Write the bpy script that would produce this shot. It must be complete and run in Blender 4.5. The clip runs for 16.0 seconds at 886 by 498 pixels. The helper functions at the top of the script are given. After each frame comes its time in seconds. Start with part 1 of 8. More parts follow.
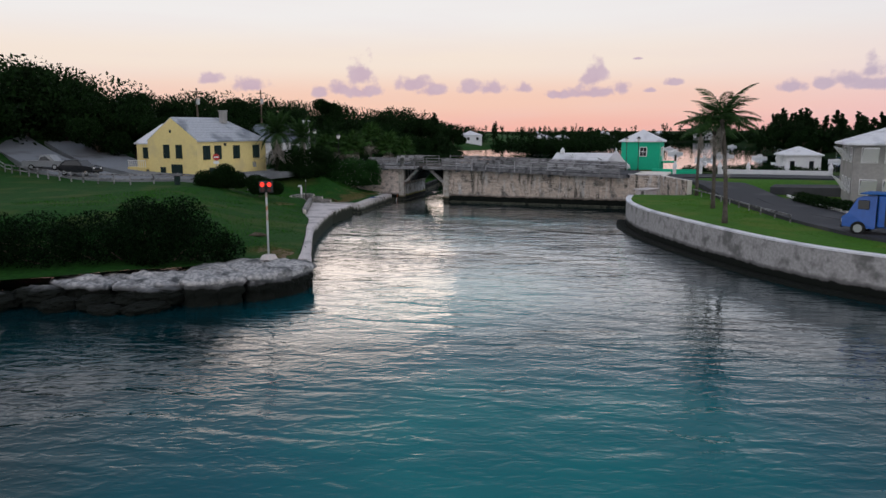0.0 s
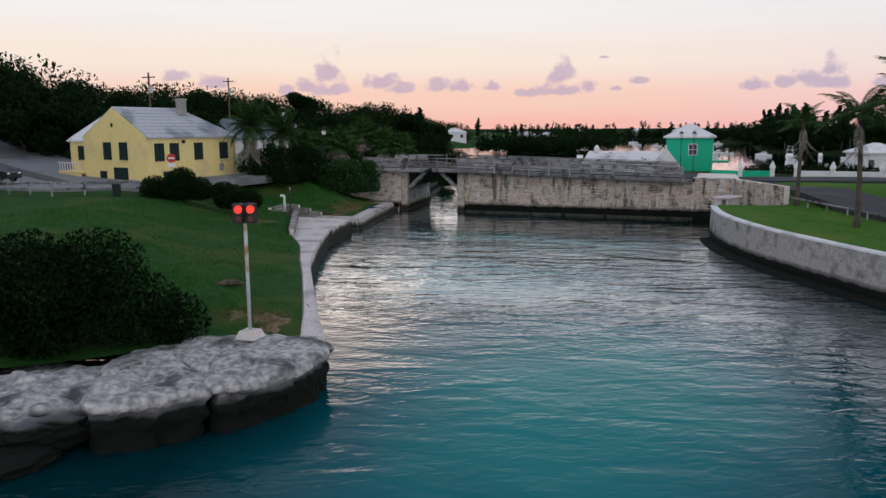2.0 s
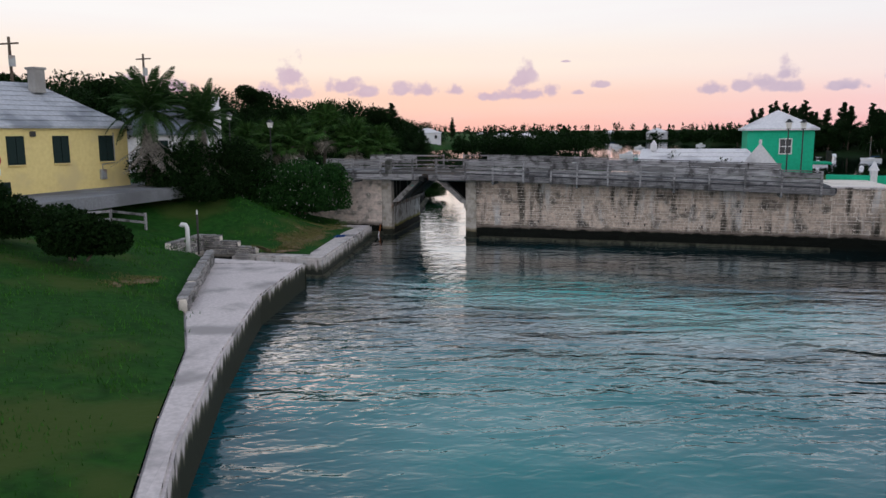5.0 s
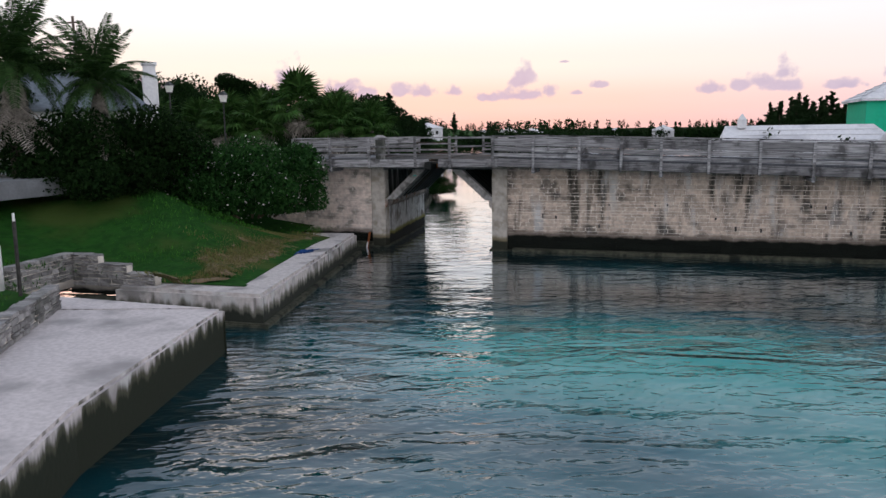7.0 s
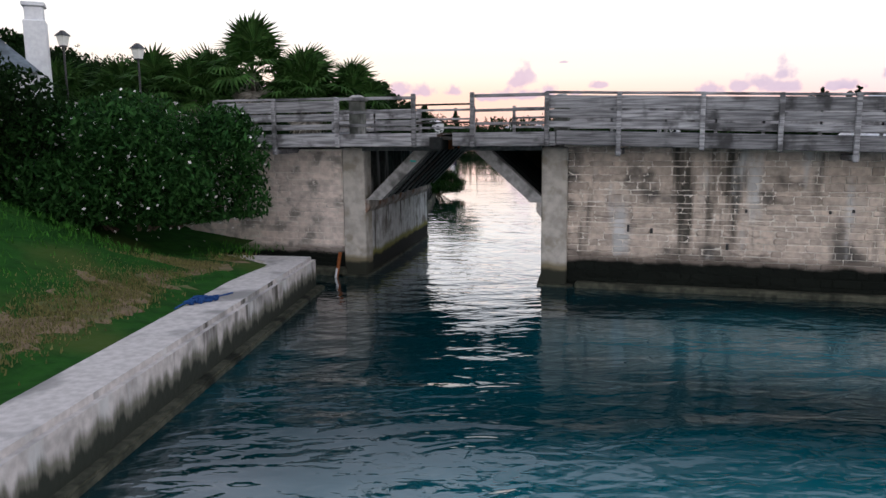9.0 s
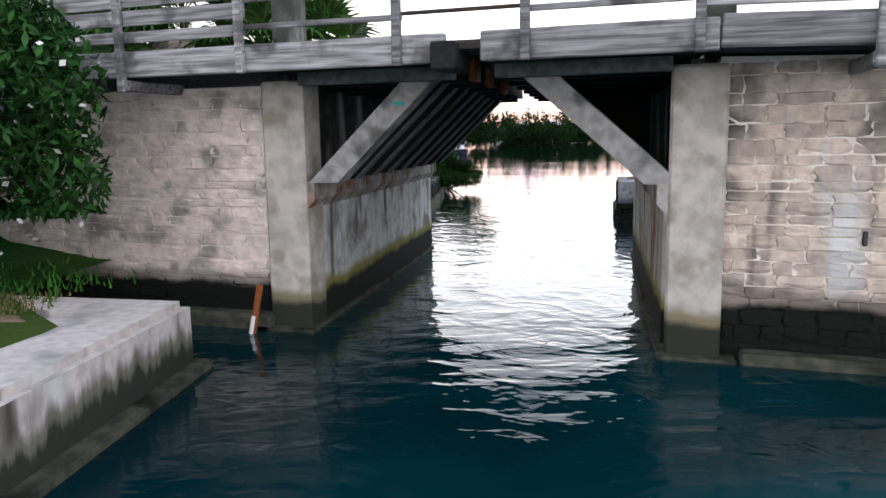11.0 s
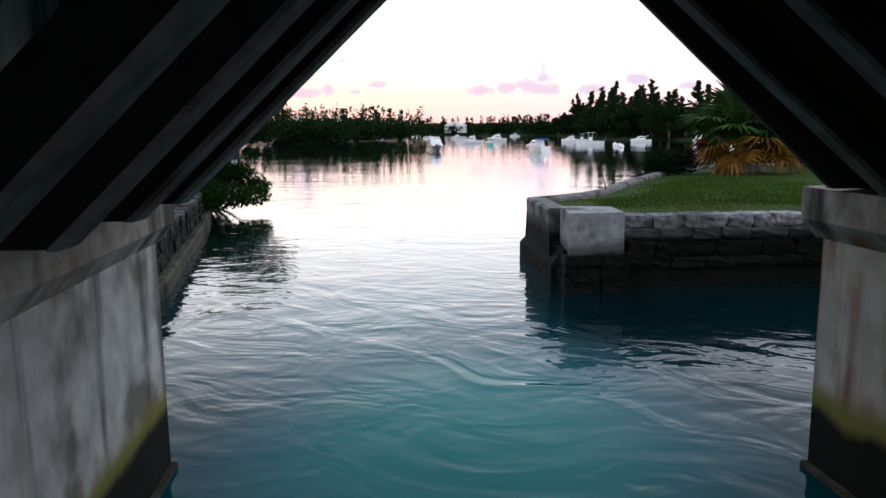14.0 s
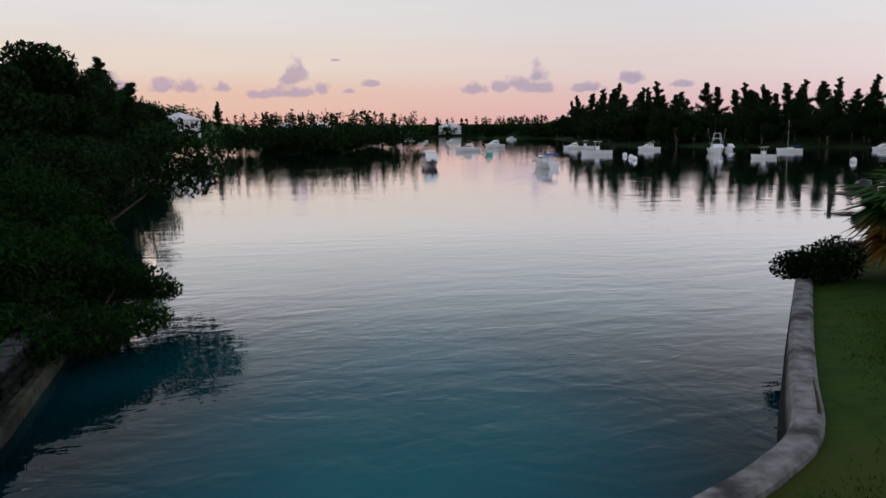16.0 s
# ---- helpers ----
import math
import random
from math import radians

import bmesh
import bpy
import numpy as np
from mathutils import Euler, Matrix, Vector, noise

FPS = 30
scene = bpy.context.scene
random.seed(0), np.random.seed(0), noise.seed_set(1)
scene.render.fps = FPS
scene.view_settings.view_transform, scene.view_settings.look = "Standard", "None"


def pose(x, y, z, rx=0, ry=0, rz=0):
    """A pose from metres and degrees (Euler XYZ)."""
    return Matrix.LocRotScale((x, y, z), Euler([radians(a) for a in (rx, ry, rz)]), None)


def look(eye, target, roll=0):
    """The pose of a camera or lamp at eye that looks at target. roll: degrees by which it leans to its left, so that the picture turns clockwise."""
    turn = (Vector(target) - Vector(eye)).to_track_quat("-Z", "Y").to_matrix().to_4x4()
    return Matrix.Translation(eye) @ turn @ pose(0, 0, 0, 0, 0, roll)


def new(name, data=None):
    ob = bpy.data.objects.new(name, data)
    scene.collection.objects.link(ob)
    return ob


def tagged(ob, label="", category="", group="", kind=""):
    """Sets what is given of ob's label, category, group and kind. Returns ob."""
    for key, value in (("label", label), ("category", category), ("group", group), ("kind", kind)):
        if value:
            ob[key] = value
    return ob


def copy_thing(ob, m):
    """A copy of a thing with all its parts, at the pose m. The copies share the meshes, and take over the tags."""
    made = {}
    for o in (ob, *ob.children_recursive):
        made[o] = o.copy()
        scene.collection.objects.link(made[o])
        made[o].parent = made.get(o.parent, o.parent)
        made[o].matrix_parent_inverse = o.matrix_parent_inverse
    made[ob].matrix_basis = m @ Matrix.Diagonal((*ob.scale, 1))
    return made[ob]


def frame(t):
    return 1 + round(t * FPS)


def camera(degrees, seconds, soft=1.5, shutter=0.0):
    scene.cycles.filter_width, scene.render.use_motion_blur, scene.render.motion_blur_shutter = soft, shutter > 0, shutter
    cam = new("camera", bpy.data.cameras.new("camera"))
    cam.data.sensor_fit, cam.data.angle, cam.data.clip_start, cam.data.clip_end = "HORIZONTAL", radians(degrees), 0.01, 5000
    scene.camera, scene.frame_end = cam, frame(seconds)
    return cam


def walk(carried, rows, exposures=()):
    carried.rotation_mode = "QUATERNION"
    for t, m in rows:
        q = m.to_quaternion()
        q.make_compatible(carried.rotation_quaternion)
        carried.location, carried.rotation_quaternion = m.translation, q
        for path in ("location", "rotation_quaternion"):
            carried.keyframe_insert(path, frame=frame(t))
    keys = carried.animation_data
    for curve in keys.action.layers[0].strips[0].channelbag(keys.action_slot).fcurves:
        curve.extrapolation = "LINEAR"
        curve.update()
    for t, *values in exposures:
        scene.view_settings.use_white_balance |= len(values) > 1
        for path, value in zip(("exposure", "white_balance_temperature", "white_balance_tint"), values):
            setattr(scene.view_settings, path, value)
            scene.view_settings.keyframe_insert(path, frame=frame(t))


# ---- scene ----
cam = camera(61.5, 16.0)
PATH = [
    (0, (-1.643, 1.071, 8.692), (-2.401, 2.896, 8.381), -0.2),
    (0.5, (-4.311, 4.925, 8.549), (-5.072, 6.748, 8.234), -0.3),
    (1, (-7.259, 8.686, 8.45), (-8.019, 10.509, 8.134), -0.3),
    (1.5, (-10.21, 12.361, 8.259), (-10.961, 14.188, 7.948), -0.3),
    (2, (-12.775, 15.89, 8.275), (-13.456, 17.744, 7.959), -0.3),
    (2.5, (-15.11, 19.653, 8.067), (-15.776, 21.514, 7.756), -0.3),
    (3, (-17.155, 23.344, 7.956), (-17.781, 25.218, 7.646), -0.3),
    (3.5, (-18.982, 27.073, 7.894), (-19.578, 28.956, 7.584), -0.2),
    (4, (-20.711, 30.822, 7.771), (-21.303, 32.707, 7.462), -0.2),
    (6.5, (-27.828, 49.451, 5.934), (-28.423, 51.335, 5.631), -0.9),
    (7, (-29.205, 53.096, 5.583), (-29.797, 54.982, 5.279), -0.8),
    (7.5, (-30.256, 56.546, 5.387), (-30.862, 58.426, 5.076), -0.9),
    (8, (-31.71, 60.167, 5.011), (-32.301, 62.052, 4.705), -0.8),
    (8.5, (-33.302, 63.554, 4.519), (-33.859, 65.453, 4.227), -0.5),
    (9, (-33.96, 66.556, 4.383), (-34.549, 68.443, 4.079), -0.6),
    (11.5, (-38.484, 79.811, 2.992), (-39.097, 81.69, 2.69), -0.9),
    (12, (-39.469, 82.253, 3.081), (-39.989, 84.157, 2.76), 0.1),
    (12.5, (-40.126, 84.259, 3.027), (-40.48, 86.202, 2.709), -0.3),
    (13, (-40.71, 86.412, 2.932), (-40.997, 88.366, 2.62), -0.6),
    (13.5, (-41.269, 88.622, 2.91), (-41.481, 90.586, 2.596), -0.4),
    (14, (-41.677, 90.874, 2.877), (-41.705, 92.849, 2.564), -0.5),
    (14.5, (-41.752, 93.535, 2.793), (-41.774, 95.511, 2.481), -0.5),
    (15, (-41.88, 96.018, 2.794), (-41.897, 97.994, 2.482), -0.6),
    (15.5, (-42.028, 98.699, 3.332), (-42.042, 100.674, 3.018), -0.7),
    (16, (-42.098, 101.668, 4.69), (-42.111, 103.643, 4.374), -0.7),
]

EXPOSURES = [(0.0, -0.09), (1.5, -0.04), (4.0, 0.0), (7.0, 0.22), (9.0, 0.4), (11.5, 1.3), (12.5, 1.25), (13.5, 0.95), (14.0, 0.64), (14.5, 0.12), (15.2, -0.08), (16.0, -0.28)]
walk(cam, [(t, look(eye, target, roll)) for t, eye, target, roll in PATH], EXPOSURES)

# ---- sky and light ----
SUNSET = Vector((-0.56, 0.83, 0.0)).normalized()

world = bpy.data.worlds.new("dusk_sky")
scene.world = world
world.use_nodes = True
wt = world.node_tree
wt.nodes.clear()


def wn(kind, **props):
    n = wt.nodes.new(kind)
    for k, v in props.items():
        if k == "operation":
            n.operation = v
        elif k == "blend_type":
            n.blend_type = v
        elif k == "data_type":
            n.data_type = v
    return n


def wmath(op, a, b=None, c=None, clamp=False):
    n = wn("ShaderNodeMath", operation=op)
    n.use_clamp = clamp
    for i, v in enumerate((a, b, c)):
        if v is None:
            continue
        if isinstance(v, (int, float)):
            n.inputs[i].default_value = v
        else:
            wt.links.new(v, n.inputs[i])
    return n.outputs[0]


def wramp(fac, stops):
    n = wn("ShaderNodeValToRGB")
    n.color_ramp.interpolation = "EASE"
    el = n.color_ramp.elements
    while len(el) < len(stops):
        el.new(0.5)
    for e, (p, c) in zip(el, stops):
        e.position, e.color = p, (*c, 1)
    wt.links.new(fac, n.inputs[0])
    return n.outputs[0]


def wmix(fac, a, b):
    n = wn("ShaderNodeMix", data_type="RGBA")
    if isinstance(fac, (int, float)):
        n.inputs[0].default_value = fac
    else:
        wt.links.new(fac, n.inputs[0])
    for sock, v in ((n.inputs[6], a), (n.inputs[7], b)):
        if isinstance(v, tuple):
            sock.default_value = (*v, 1)
        else:
            wt.links.new(v, sock)
    return n.outputs[2]


tc = wn("ShaderNodeTexCoord")
sep = wn("ShaderNodeSeparateXYZ")
wt.links.new(tc.outputs["Generated"], sep.inputs[0])
dx, dy, dz = sep.outputs
height = wmath("MAXIMUM", dz, 0.0)
toward = wmath("ADD", wmath("MULTIPLY", dx, SUNSET.x), wmath("MULTIPLY", dy, SUNSET.y))
warm = wn("ShaderNodeMapRange")
warm.interpolation_type = "SMOOTHSTEP"
wt.links.new(toward, warm.inputs[0])
warm.inputs[1].default_value, warm.inputs[2].default_value = -0.35, 0.75
glow = wn("ShaderNodeMapRange")
glow.interpolation_type = "SMOOTHSTEP"
wt.links.new(toward, glow.inputs[0])
glow.inputs[1].default_value, glow.inputs[2].default_value = 0.58, 1.0
sunset_sky = wramp(height, [(0.0, (0.86, 0.46, 0.48)), (0.03, (0.90, 0.58, 0.60)), (0.075, (0.90, 0.75, 0.73)), (0.14, (0.85, 0.83, 0.85)),
                            (0.24, (0.75, 0.79, 0.86)), (0.45, (0.58, 0.65, 0.78)), (1.0, (0.30, 0.37, 0.50))])
glow_sky = wramp(height, [(0.0, (0.96, 0.50, 0.42)), (0.04, (0.97, 0.64, 0.51)), (0.09, (0.97, 0.83, 0.72)), (0.15, (0.93, 0.90, 0.89)),
                          (0.24, (0.89, 0.90, 0.94)), (0.45, (0.60, 0.67, 0.80)), (1.0, (0.30, 0.37, 0.50))])
far_sky = wramp(height, [(0.0, (1.12, 1.08, 1.12)), (0.15, (1.28, 1.25, 1.28)), (0.45, (0.92, 0.93, 1.02)), (1.0, (0.30, 0.37, 0.50))])
sky = wmix(glow.outputs[0], sunset_sky, glow_sky)
sky = wmix(warm.outputs[0], far_sky, sky)

# low cumulus: groups of puffs, each given by its bearing, height, half width and half height
PUFFS = [(-0.545, 0.082, 0.020, 0.025), (-0.546, 0.057, 0.028, 0.012), (-0.584, 0.062, 0.020, 0.012), (-0.617, 0.059, 0.013, 0.010),
         (-0.458, 0.066, 0.026, 0.014), (-0.431, 0.057, 0.023, 0.011), (-0.375, 0.059, 0.020, 0.012), (-0.340, 0.058, 0.018, 0.011),
         (-0.297, 0.057, 0.011, 0.009), (-0.202, 0.069, 0.016, 0.020), (-0.202, 0.0495, 0.034, 0.010), (-0.164, 0.053, 0.010, 0.011),
         (-0.246, 0.048, 0.019, 0.007), (-0.100, 0.060, 0.012, 0.006), (-0.824, 0.085, 0.025, 0.012), (-0.749, 0.071, 0.037, 0.014),
         (-0.145, 0.0915, 0.005, 0.0018), (0.039, 0.0505, 0.018, 0.009), (0.072, 0.053, 0.014, 0.009), (0.096, 0.057, 0.015, 0.010),
         (0.121, 0.068, 0.012, 0.015), (0.119, 0.0515, 0.026, 0.009), (-0.128, 0.051, 0.007, 0.0035), (0.245, 0.063, 0.018, 0.011),
         (0.186, 0.0505, 0.022, 0.007), (0.312, 0.055, 0.014, 0.006)]
ahead = wmath("MAXIMUM", dy, 0.05)
bearing, lift = wmath("DIVIDE", dx, ahead), wmath("DIVIDE", dz, ahead)
wisp = wn("ShaderNodeTexNoise")
wisp.inputs["Scale"].default_value, wisp.inputs["Detail"].default_value = 62.0, 6.0
wt.links.new(tc.outputs["Generated"], wisp.inputs["Vector"])
nearest = None
for u0, v0, a, b in PUFFS:
    p = wmath("DIVIDE", wmath("SUBTRACT", bearing, u0), a * 1.25)
    q = wmath("DIVIDE", wmath("SUBTRACT", lift, v0), b * 1.25)
    q = wmath("SUBTRACT", wmath("MULTIPLY", wmath("ABSOLUTE", q), 1.5), wmath("MULTIPLY", q, 0.5))
    r = wmath("SQRT", wmath("ADD", wmath("MULTIPLY", p, p), wmath("MULTIPLY", q, q)))
    nearest = r if nearest is None else wmath("SMOOTH_MIN", nearest, r, 0.25)
solid = wmath("ADD", wmath("SUBTRACT", 1.0, nearest), wmath("MULTIPLY", wmath("SUBTRACT", wisp.outputs[0], 0.5), 2.2))
cover = wn("ShaderNodeMapRange")
cover.interpolation_type = "SMOOTHSTEP"
wt.links.new(solid, cover.inputs[0])
cover.inputs[1].default_value, cover.inputs[2].default_value = -0.08, 0.60
cover.inputs[4].default_value = 0.86
cloud_tint = wmix(glow.outputs[0], (0.36, 0.33, 0.49), (0.52, 0.37, 0.50))
cloud_tint = wmix(wmath("MULTIPLY", wisp.outputs[0], 0.6), cloud_tint, (0.74, 0.60, 0.66))
facing = wmath("GREATER_THAN", dy, 0.1)
sky = wmix(wmath("MULTIPLY", cover.outputs[0], facing), sky, cloud_tint)
# thin veil of high streaks
streak = wn("ShaderNodeTexNoise")
streak.inputs["Scale"].default_value, streak.inputs["Detail"].default_value = 5.0, 5.0
stretch = wn("ShaderNodeMapping")
stretch.inputs["Scale"].default_value = (1.0, 1.0, 9.0)
wt.links.new(tc.outputs["Generated"], stretch.inputs["Vector"])
wt.links.new(stretch.outputs[0], streak.inputs["Vector"])
sky = wmix(wmath("MULTIPLY", wmath("SUBTRACT", streak.outputs[0], 0.45, clamp=True), 0.5), sky, (0.84, 0.72, 0.76))
bg = wn("ShaderNodeBackground")
bg.inputs["Strength"].default_value = 1.0
wt.links.new(sky, bg.inputs["Color"])
wout = wn("ShaderNodeOutputWorld")
wt.links.new(bg.outputs[0], wout.inputs["Surface"])

sun_data = bpy.data.lights.new("afterglow_sun", "SUN")
sun_data.energy, sun_data.angle, sun_data.color = 0.15, radians(25), (1.0, 0.72, 0.52)
sun = new("afterglow_sun", sun_data)
sun.matrix_world = look((0, 0, 60), Vector((0, 0, 60)) - (SUNSET + Vector((0, 0, 0.12))))

# ---- materials ----
MATS = {}


def surf(name, c1, c2, c3=None, fine=12.0, coarse=0.8, rough=0.8, bump=0.25, metal=0.0, vary=0.0, island=0.0, tide=None, moss=None, streaks=0.0, depth=0.02, spec=None, along_x=1.0, drip=False):
    """A surface of two colours in fine grain, a third in broad stains, with relief; vary: shade by object; island: shade by mesh island.
    tide: (height, colour) of a weed line; streaks: rain streaks down a wall."""
    m = bpy.data.materials.new(name)
    m.use_nodes = True
    t = m.node_tree
    b = t.nodes["Principled BSDF"]
    b.inputs["Roughness"].default_value, b.inputs["Metallic"].default_value = rough, metal
    b.inputs["Specular IOR Level"].default_value = spec if spec is not None else (0.5 if rough < 0.55 else 0.12)
    geo = t.nodes.new("ShaderNodeNewGeometry")

    def noisy(scale, detail, sx=1.0, sy=1.0, sz=1.0):
        mp = t.nodes.new("ShaderNodeMapping")
        mp.inputs["Scale"].default_value = (sx, sy, sz)
        n = t.nodes.new("ShaderNodeTexNoise")
        n.inputs["Scale"].default_value, n.inputs["Detail"].default_value = scale, detail
        t.links.new(geo.outputs["Position"], mp.inputs["Vector"])
        t.links.new(mp.outputs[0], n.inputs["Vector"])
        return n.outputs[0]

    def ranged(v, lo, hi):
        r = t.nodes.new("ShaderNodeMapRange")
        r.interpolation_type = "SMOOTHSTEP"
        r.inputs[1].default_value, r.inputs[2].default_value = lo, hi
        t.links.new(v, r.inputs[0])
        return r.outputs[0]

    def mixed(f, a, c, kind="MIX"):
        n = t.nodes.new("ShaderNodeMix")
        n.data_type, n.blend_type = "RGBA", kind
        if isinstance(f, float):
            n.inputs[0].default_value = f
        else:
            t.links.new(f, n.inputs[0])
        for s, v in ((n.inputs[6], a), (n.inputs[7], c)):
            if isinstance(v, tuple):
                s.default_value = (*v, 1)
            else:
                t.links.new(v, s)
        return n.outputs[2]

    grain = noisy(fine, 6.0, along_x)
    stain = noisy(coarse, 4.0)
    col = mixed(ranged(grain, 0.3, 0.7), c1, c2)
    if c3:
        col = mixed(ranged(stain, 0.5, 0.68), col, c3)
    face = t.nodes.new("ShaderNodeSeparateXYZ")
    t.links.new(geo.outputs["True Normal"], face.inputs[0])
    upright = ranged(face.outputs[2], 0.75, 0.35)

    def on_face(v):
        n = t.nodes.new("ShaderNodeMath")
        n.operation = "MULTIPLY"
        t.links.new(v, n.inputs[0])
        t.links.new(upright, n.inputs[1])
        return n.outputs[0]

    if streaks:
        run = noisy(2.2, 5.0, 1.0, 1.0, 0.12)

        col = mixed(on_face(ranged(run, 0.52, 0.70)), col, (0.07, 0.065, 0.055) if streaks < 1 else (0.22, 0.10, 0.045))
        run2 = noisy(1.7, 5.0, 1.0, 1.0, 0.22)
        col = mixed(on_face(ranged(run2, 0.54, 0.72)), col, (0.58, 0.57, 0.56))
    if tide:
        xyz = t.nodes.new("ShaderNodeSeparateXYZ")
        t.links.new(geo.outputs["Position"], xyz.inputs[0])
        wob = t.nodes.new("ShaderNodeMath")
        wob.operation = "MULTIPLY_ADD"
        wob.inputs[1].default_value = -0.34
        t.links.new(noisy(3.4, 5.0, 1.0, 1.0, 0.08) if drip else noisy(1.4, 4.0), wob.inputs[0])
        t.links.new(xyz.outputs[2], wob.inputs[2])
        lvl = tide[0] - 0.17
        keep = on_face if drip else (lambda v: v)
        if drip:
            wob.inputs[1].default_value = -0.9
            lvl = tide[0] - 0.45
        col = mixed(keep(ranged(wob.outputs[0], lvl + 0.34, lvl + 0.12)), col, moss or tuple(0.45 * c for c in c2))
        col = mixed(keep(ranged(wob.outputs[0], lvl + 0.12, lvl - 0.02)), col, tide[1])
    if vary or island:
        rnd = t.nodes.new("ShaderNodeObjectInfo").outputs["Random"] if vary else geo.outputs["Random Per Island"]
        amt = vary or island
        r = t.nodes.new("ShaderNodeMapRange")
        r.inputs[3].default_value, r.inputs[4].default_value = 1 - amt, 1 + amt
        t.links.new(rnd, r.inputs[0])
        col = mixed(1.0, col, r.outputs[0], "MULTIPLY")
    t.links.new(col, b.inputs["Base Color"])
    if bump:
        bp = t.nodes.new("ShaderNodeBump")
        bp.inputs["Strength"].default_value, bp.inputs["Distance"].default_value = bump, depth
        t.links.new(grain, bp.inputs["Height"])
        t.links.new(bp.outputs[0], b.inputs["Normal"])
    MATS[name] = m
    return m


WEED = (0.008, 0.010, 0.008)
CONCRETE = surf("quay_concrete", (0.66, 0.60, 0.59), (0.54, 0.49, 0.48), (0.34, 0.315, 0.31), 9, 0.5, 0.85, 0.35, tide=(0.82, (0.024, 0.028, 0.019)), moss=(0.075, 0.075, 0.052), streaks=0.4, drip=True)
MIDQUAY = surf("worn_quay_concrete", (0.60, 0.55, 0.53), (0.46, 0.42, 0.40), (0.26, 0.245, 0.235), 7, 0.8, 0.85, 0.5, tide=(0.36, (0.03, 0.034, 0.027)), moss=(0.14, 0.136, 0.11), streaks=0.4, depth=0.04, drip=True)
PILASTER = surf("mottled_pilaster_concrete", (0.52, 0.485, 0.44), (0.36, 0.33, 0.295), (0.29, 0.26, 0.21), 4, 1.9, 0.85, 0.5, tide=(0.42, (0.03, 0.032, 0.024)), moss=(0.20, 0.17, 0.11), depth=0.03)
PIER = surf("stained_pier_concrete", (0.62, 0.625, 0.63), (0.42, 0.42, 0.42), (0.20, 0.185, 0.165), 4, 1.3, 0.8, 0.35, tide=(0.5, WEED), moss=(0.20, 0.19, 0.05), streaks=0.5)
LEDGE = surf("rust_stained_ledge_concrete", (0.44, 0.40, 0.37), (0.25, 0.22, 0.20), (0.21, 0.095, 0.05), 5, 1.5, 0.85, 0.6, depth=0.04, streaks=0.5)
PIER_RUST = surf("rust_stained_concrete", (0.56, 0.52, 0.48), (0.40, 0.37, 0.33), (0.27, 0.20, 0.14), 4, 0.9, 0.8, 0.4, tide=(0.5, WEED), moss=(0.20, 0.19, 0.05), streaks=1.0)
RENDERED = surf("rendered_garden_wall", (0.40, 0.385, 0.375), (0.29, 0.28, 0.275), (0.15, 0.148, 0.142), 6, 0.9, 0.85, 0.3, tide=(0.5, WEED))
STONE = surf("bridge_stone", (0.62, 0.52, 0.44), (0.43, 0.355, 0.30), (0.10, 0.092, 0.084), 6, 0.9, 0.9, 1.0, vary=0.2, tide=(0.72, WEED), depth=0.05, streaks=0.4)
STONE_REST = surf("bridge_stone_joined", (0.62, 0.52, 0.44), (0.43, 0.355, 0.30), (0.10, 0.092, 0.084), 6, 0.9, 0.9, 1.0, island=0.2, tide=(0.72, WEED), depth=0.05, streaks=0.4)
LIMED = surf("lime_slurried_stone", (0.82, 0.71, 0.64), (0.62, 0.53, 0.475), (0.30, 0.27, 0.24), 5, 1.5, 0.9, 1.0, vary=0.12, tide=(0.66, WEED), depth=0.05)
LIMED_REST = surf("lime_slurried_stone_joined", (0.82, 0.71, 0.64), (0.62, 0.53, 0.475), (0.30, 0.27, 0.24), 5, 1.5, 0.9, 1.0, island=0.12, tide=(0.66, WEED), depth=0.05)
MORTAR = surf("lime_mortar", (0.82, 0.76, 0.69), (0.70, 0.64, 0.57), (0.48, 0.44, 0.39), 14, 0.6, 0.95, 0.5, tide=(0.72, WEED))
SEA_CAP = surf("old_sea_wall_cement", (0.26, 0.255, 0.25), (0.12, 0.12, 0.116), (0.05, 0.05, 0.048), 5, 1.4, 0.9, 0.9, depth=0.04, tide=(0.85, WEED))
BLOCK = surf("cast_block_concrete", (0.38, 0.39, 0.40), (0.23, 0.24, 0.25), (0.11, 0.11, 0.11), 7, 1.6, 0.85, 0.4, tide=(0.62, WEED))
DRYSTONE = surf("grey_wall_stone", (0.33, 0.32, 0.31), (0.22, 0.21, 0.21), (0.13, 0.13, 0.12), 10, 0.9, 0.9, 0.7, vary=0.35, depth=0.04)
DARKSTONE = surf("sea_wall_stone", (0.30, 0.30, 0.31), (0.10, 0.105, 0.11), (0.04, 0.042, 0.045), 7, 1.0, 0.85, 0.8, vary=0.4, tide=(0.85, WEED), depth=0.05)
ROCK = surf("shore_rock", (0.54, 0.52, 0.51), (0.21, 0.215, 0.22), (0.085, 0.09, 0.092), 4.5, 0.8, 0.9, 1.0, tide=(0.85, WEED), depth=0.12)
TIMBER = surf("weathered_timber", (0.38, 0.375, 0.385), (0.14, 0.138, 0.145), (0.085, 0.083, 0.085), 20, 1.6, 0.85, 0.9, vary=0.36, along_x=0.06, depth=0.03)
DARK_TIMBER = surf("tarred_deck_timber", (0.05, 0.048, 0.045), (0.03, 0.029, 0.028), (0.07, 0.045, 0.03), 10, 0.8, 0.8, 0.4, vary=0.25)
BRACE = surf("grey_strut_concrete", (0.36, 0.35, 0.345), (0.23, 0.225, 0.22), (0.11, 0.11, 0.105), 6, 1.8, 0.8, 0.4)
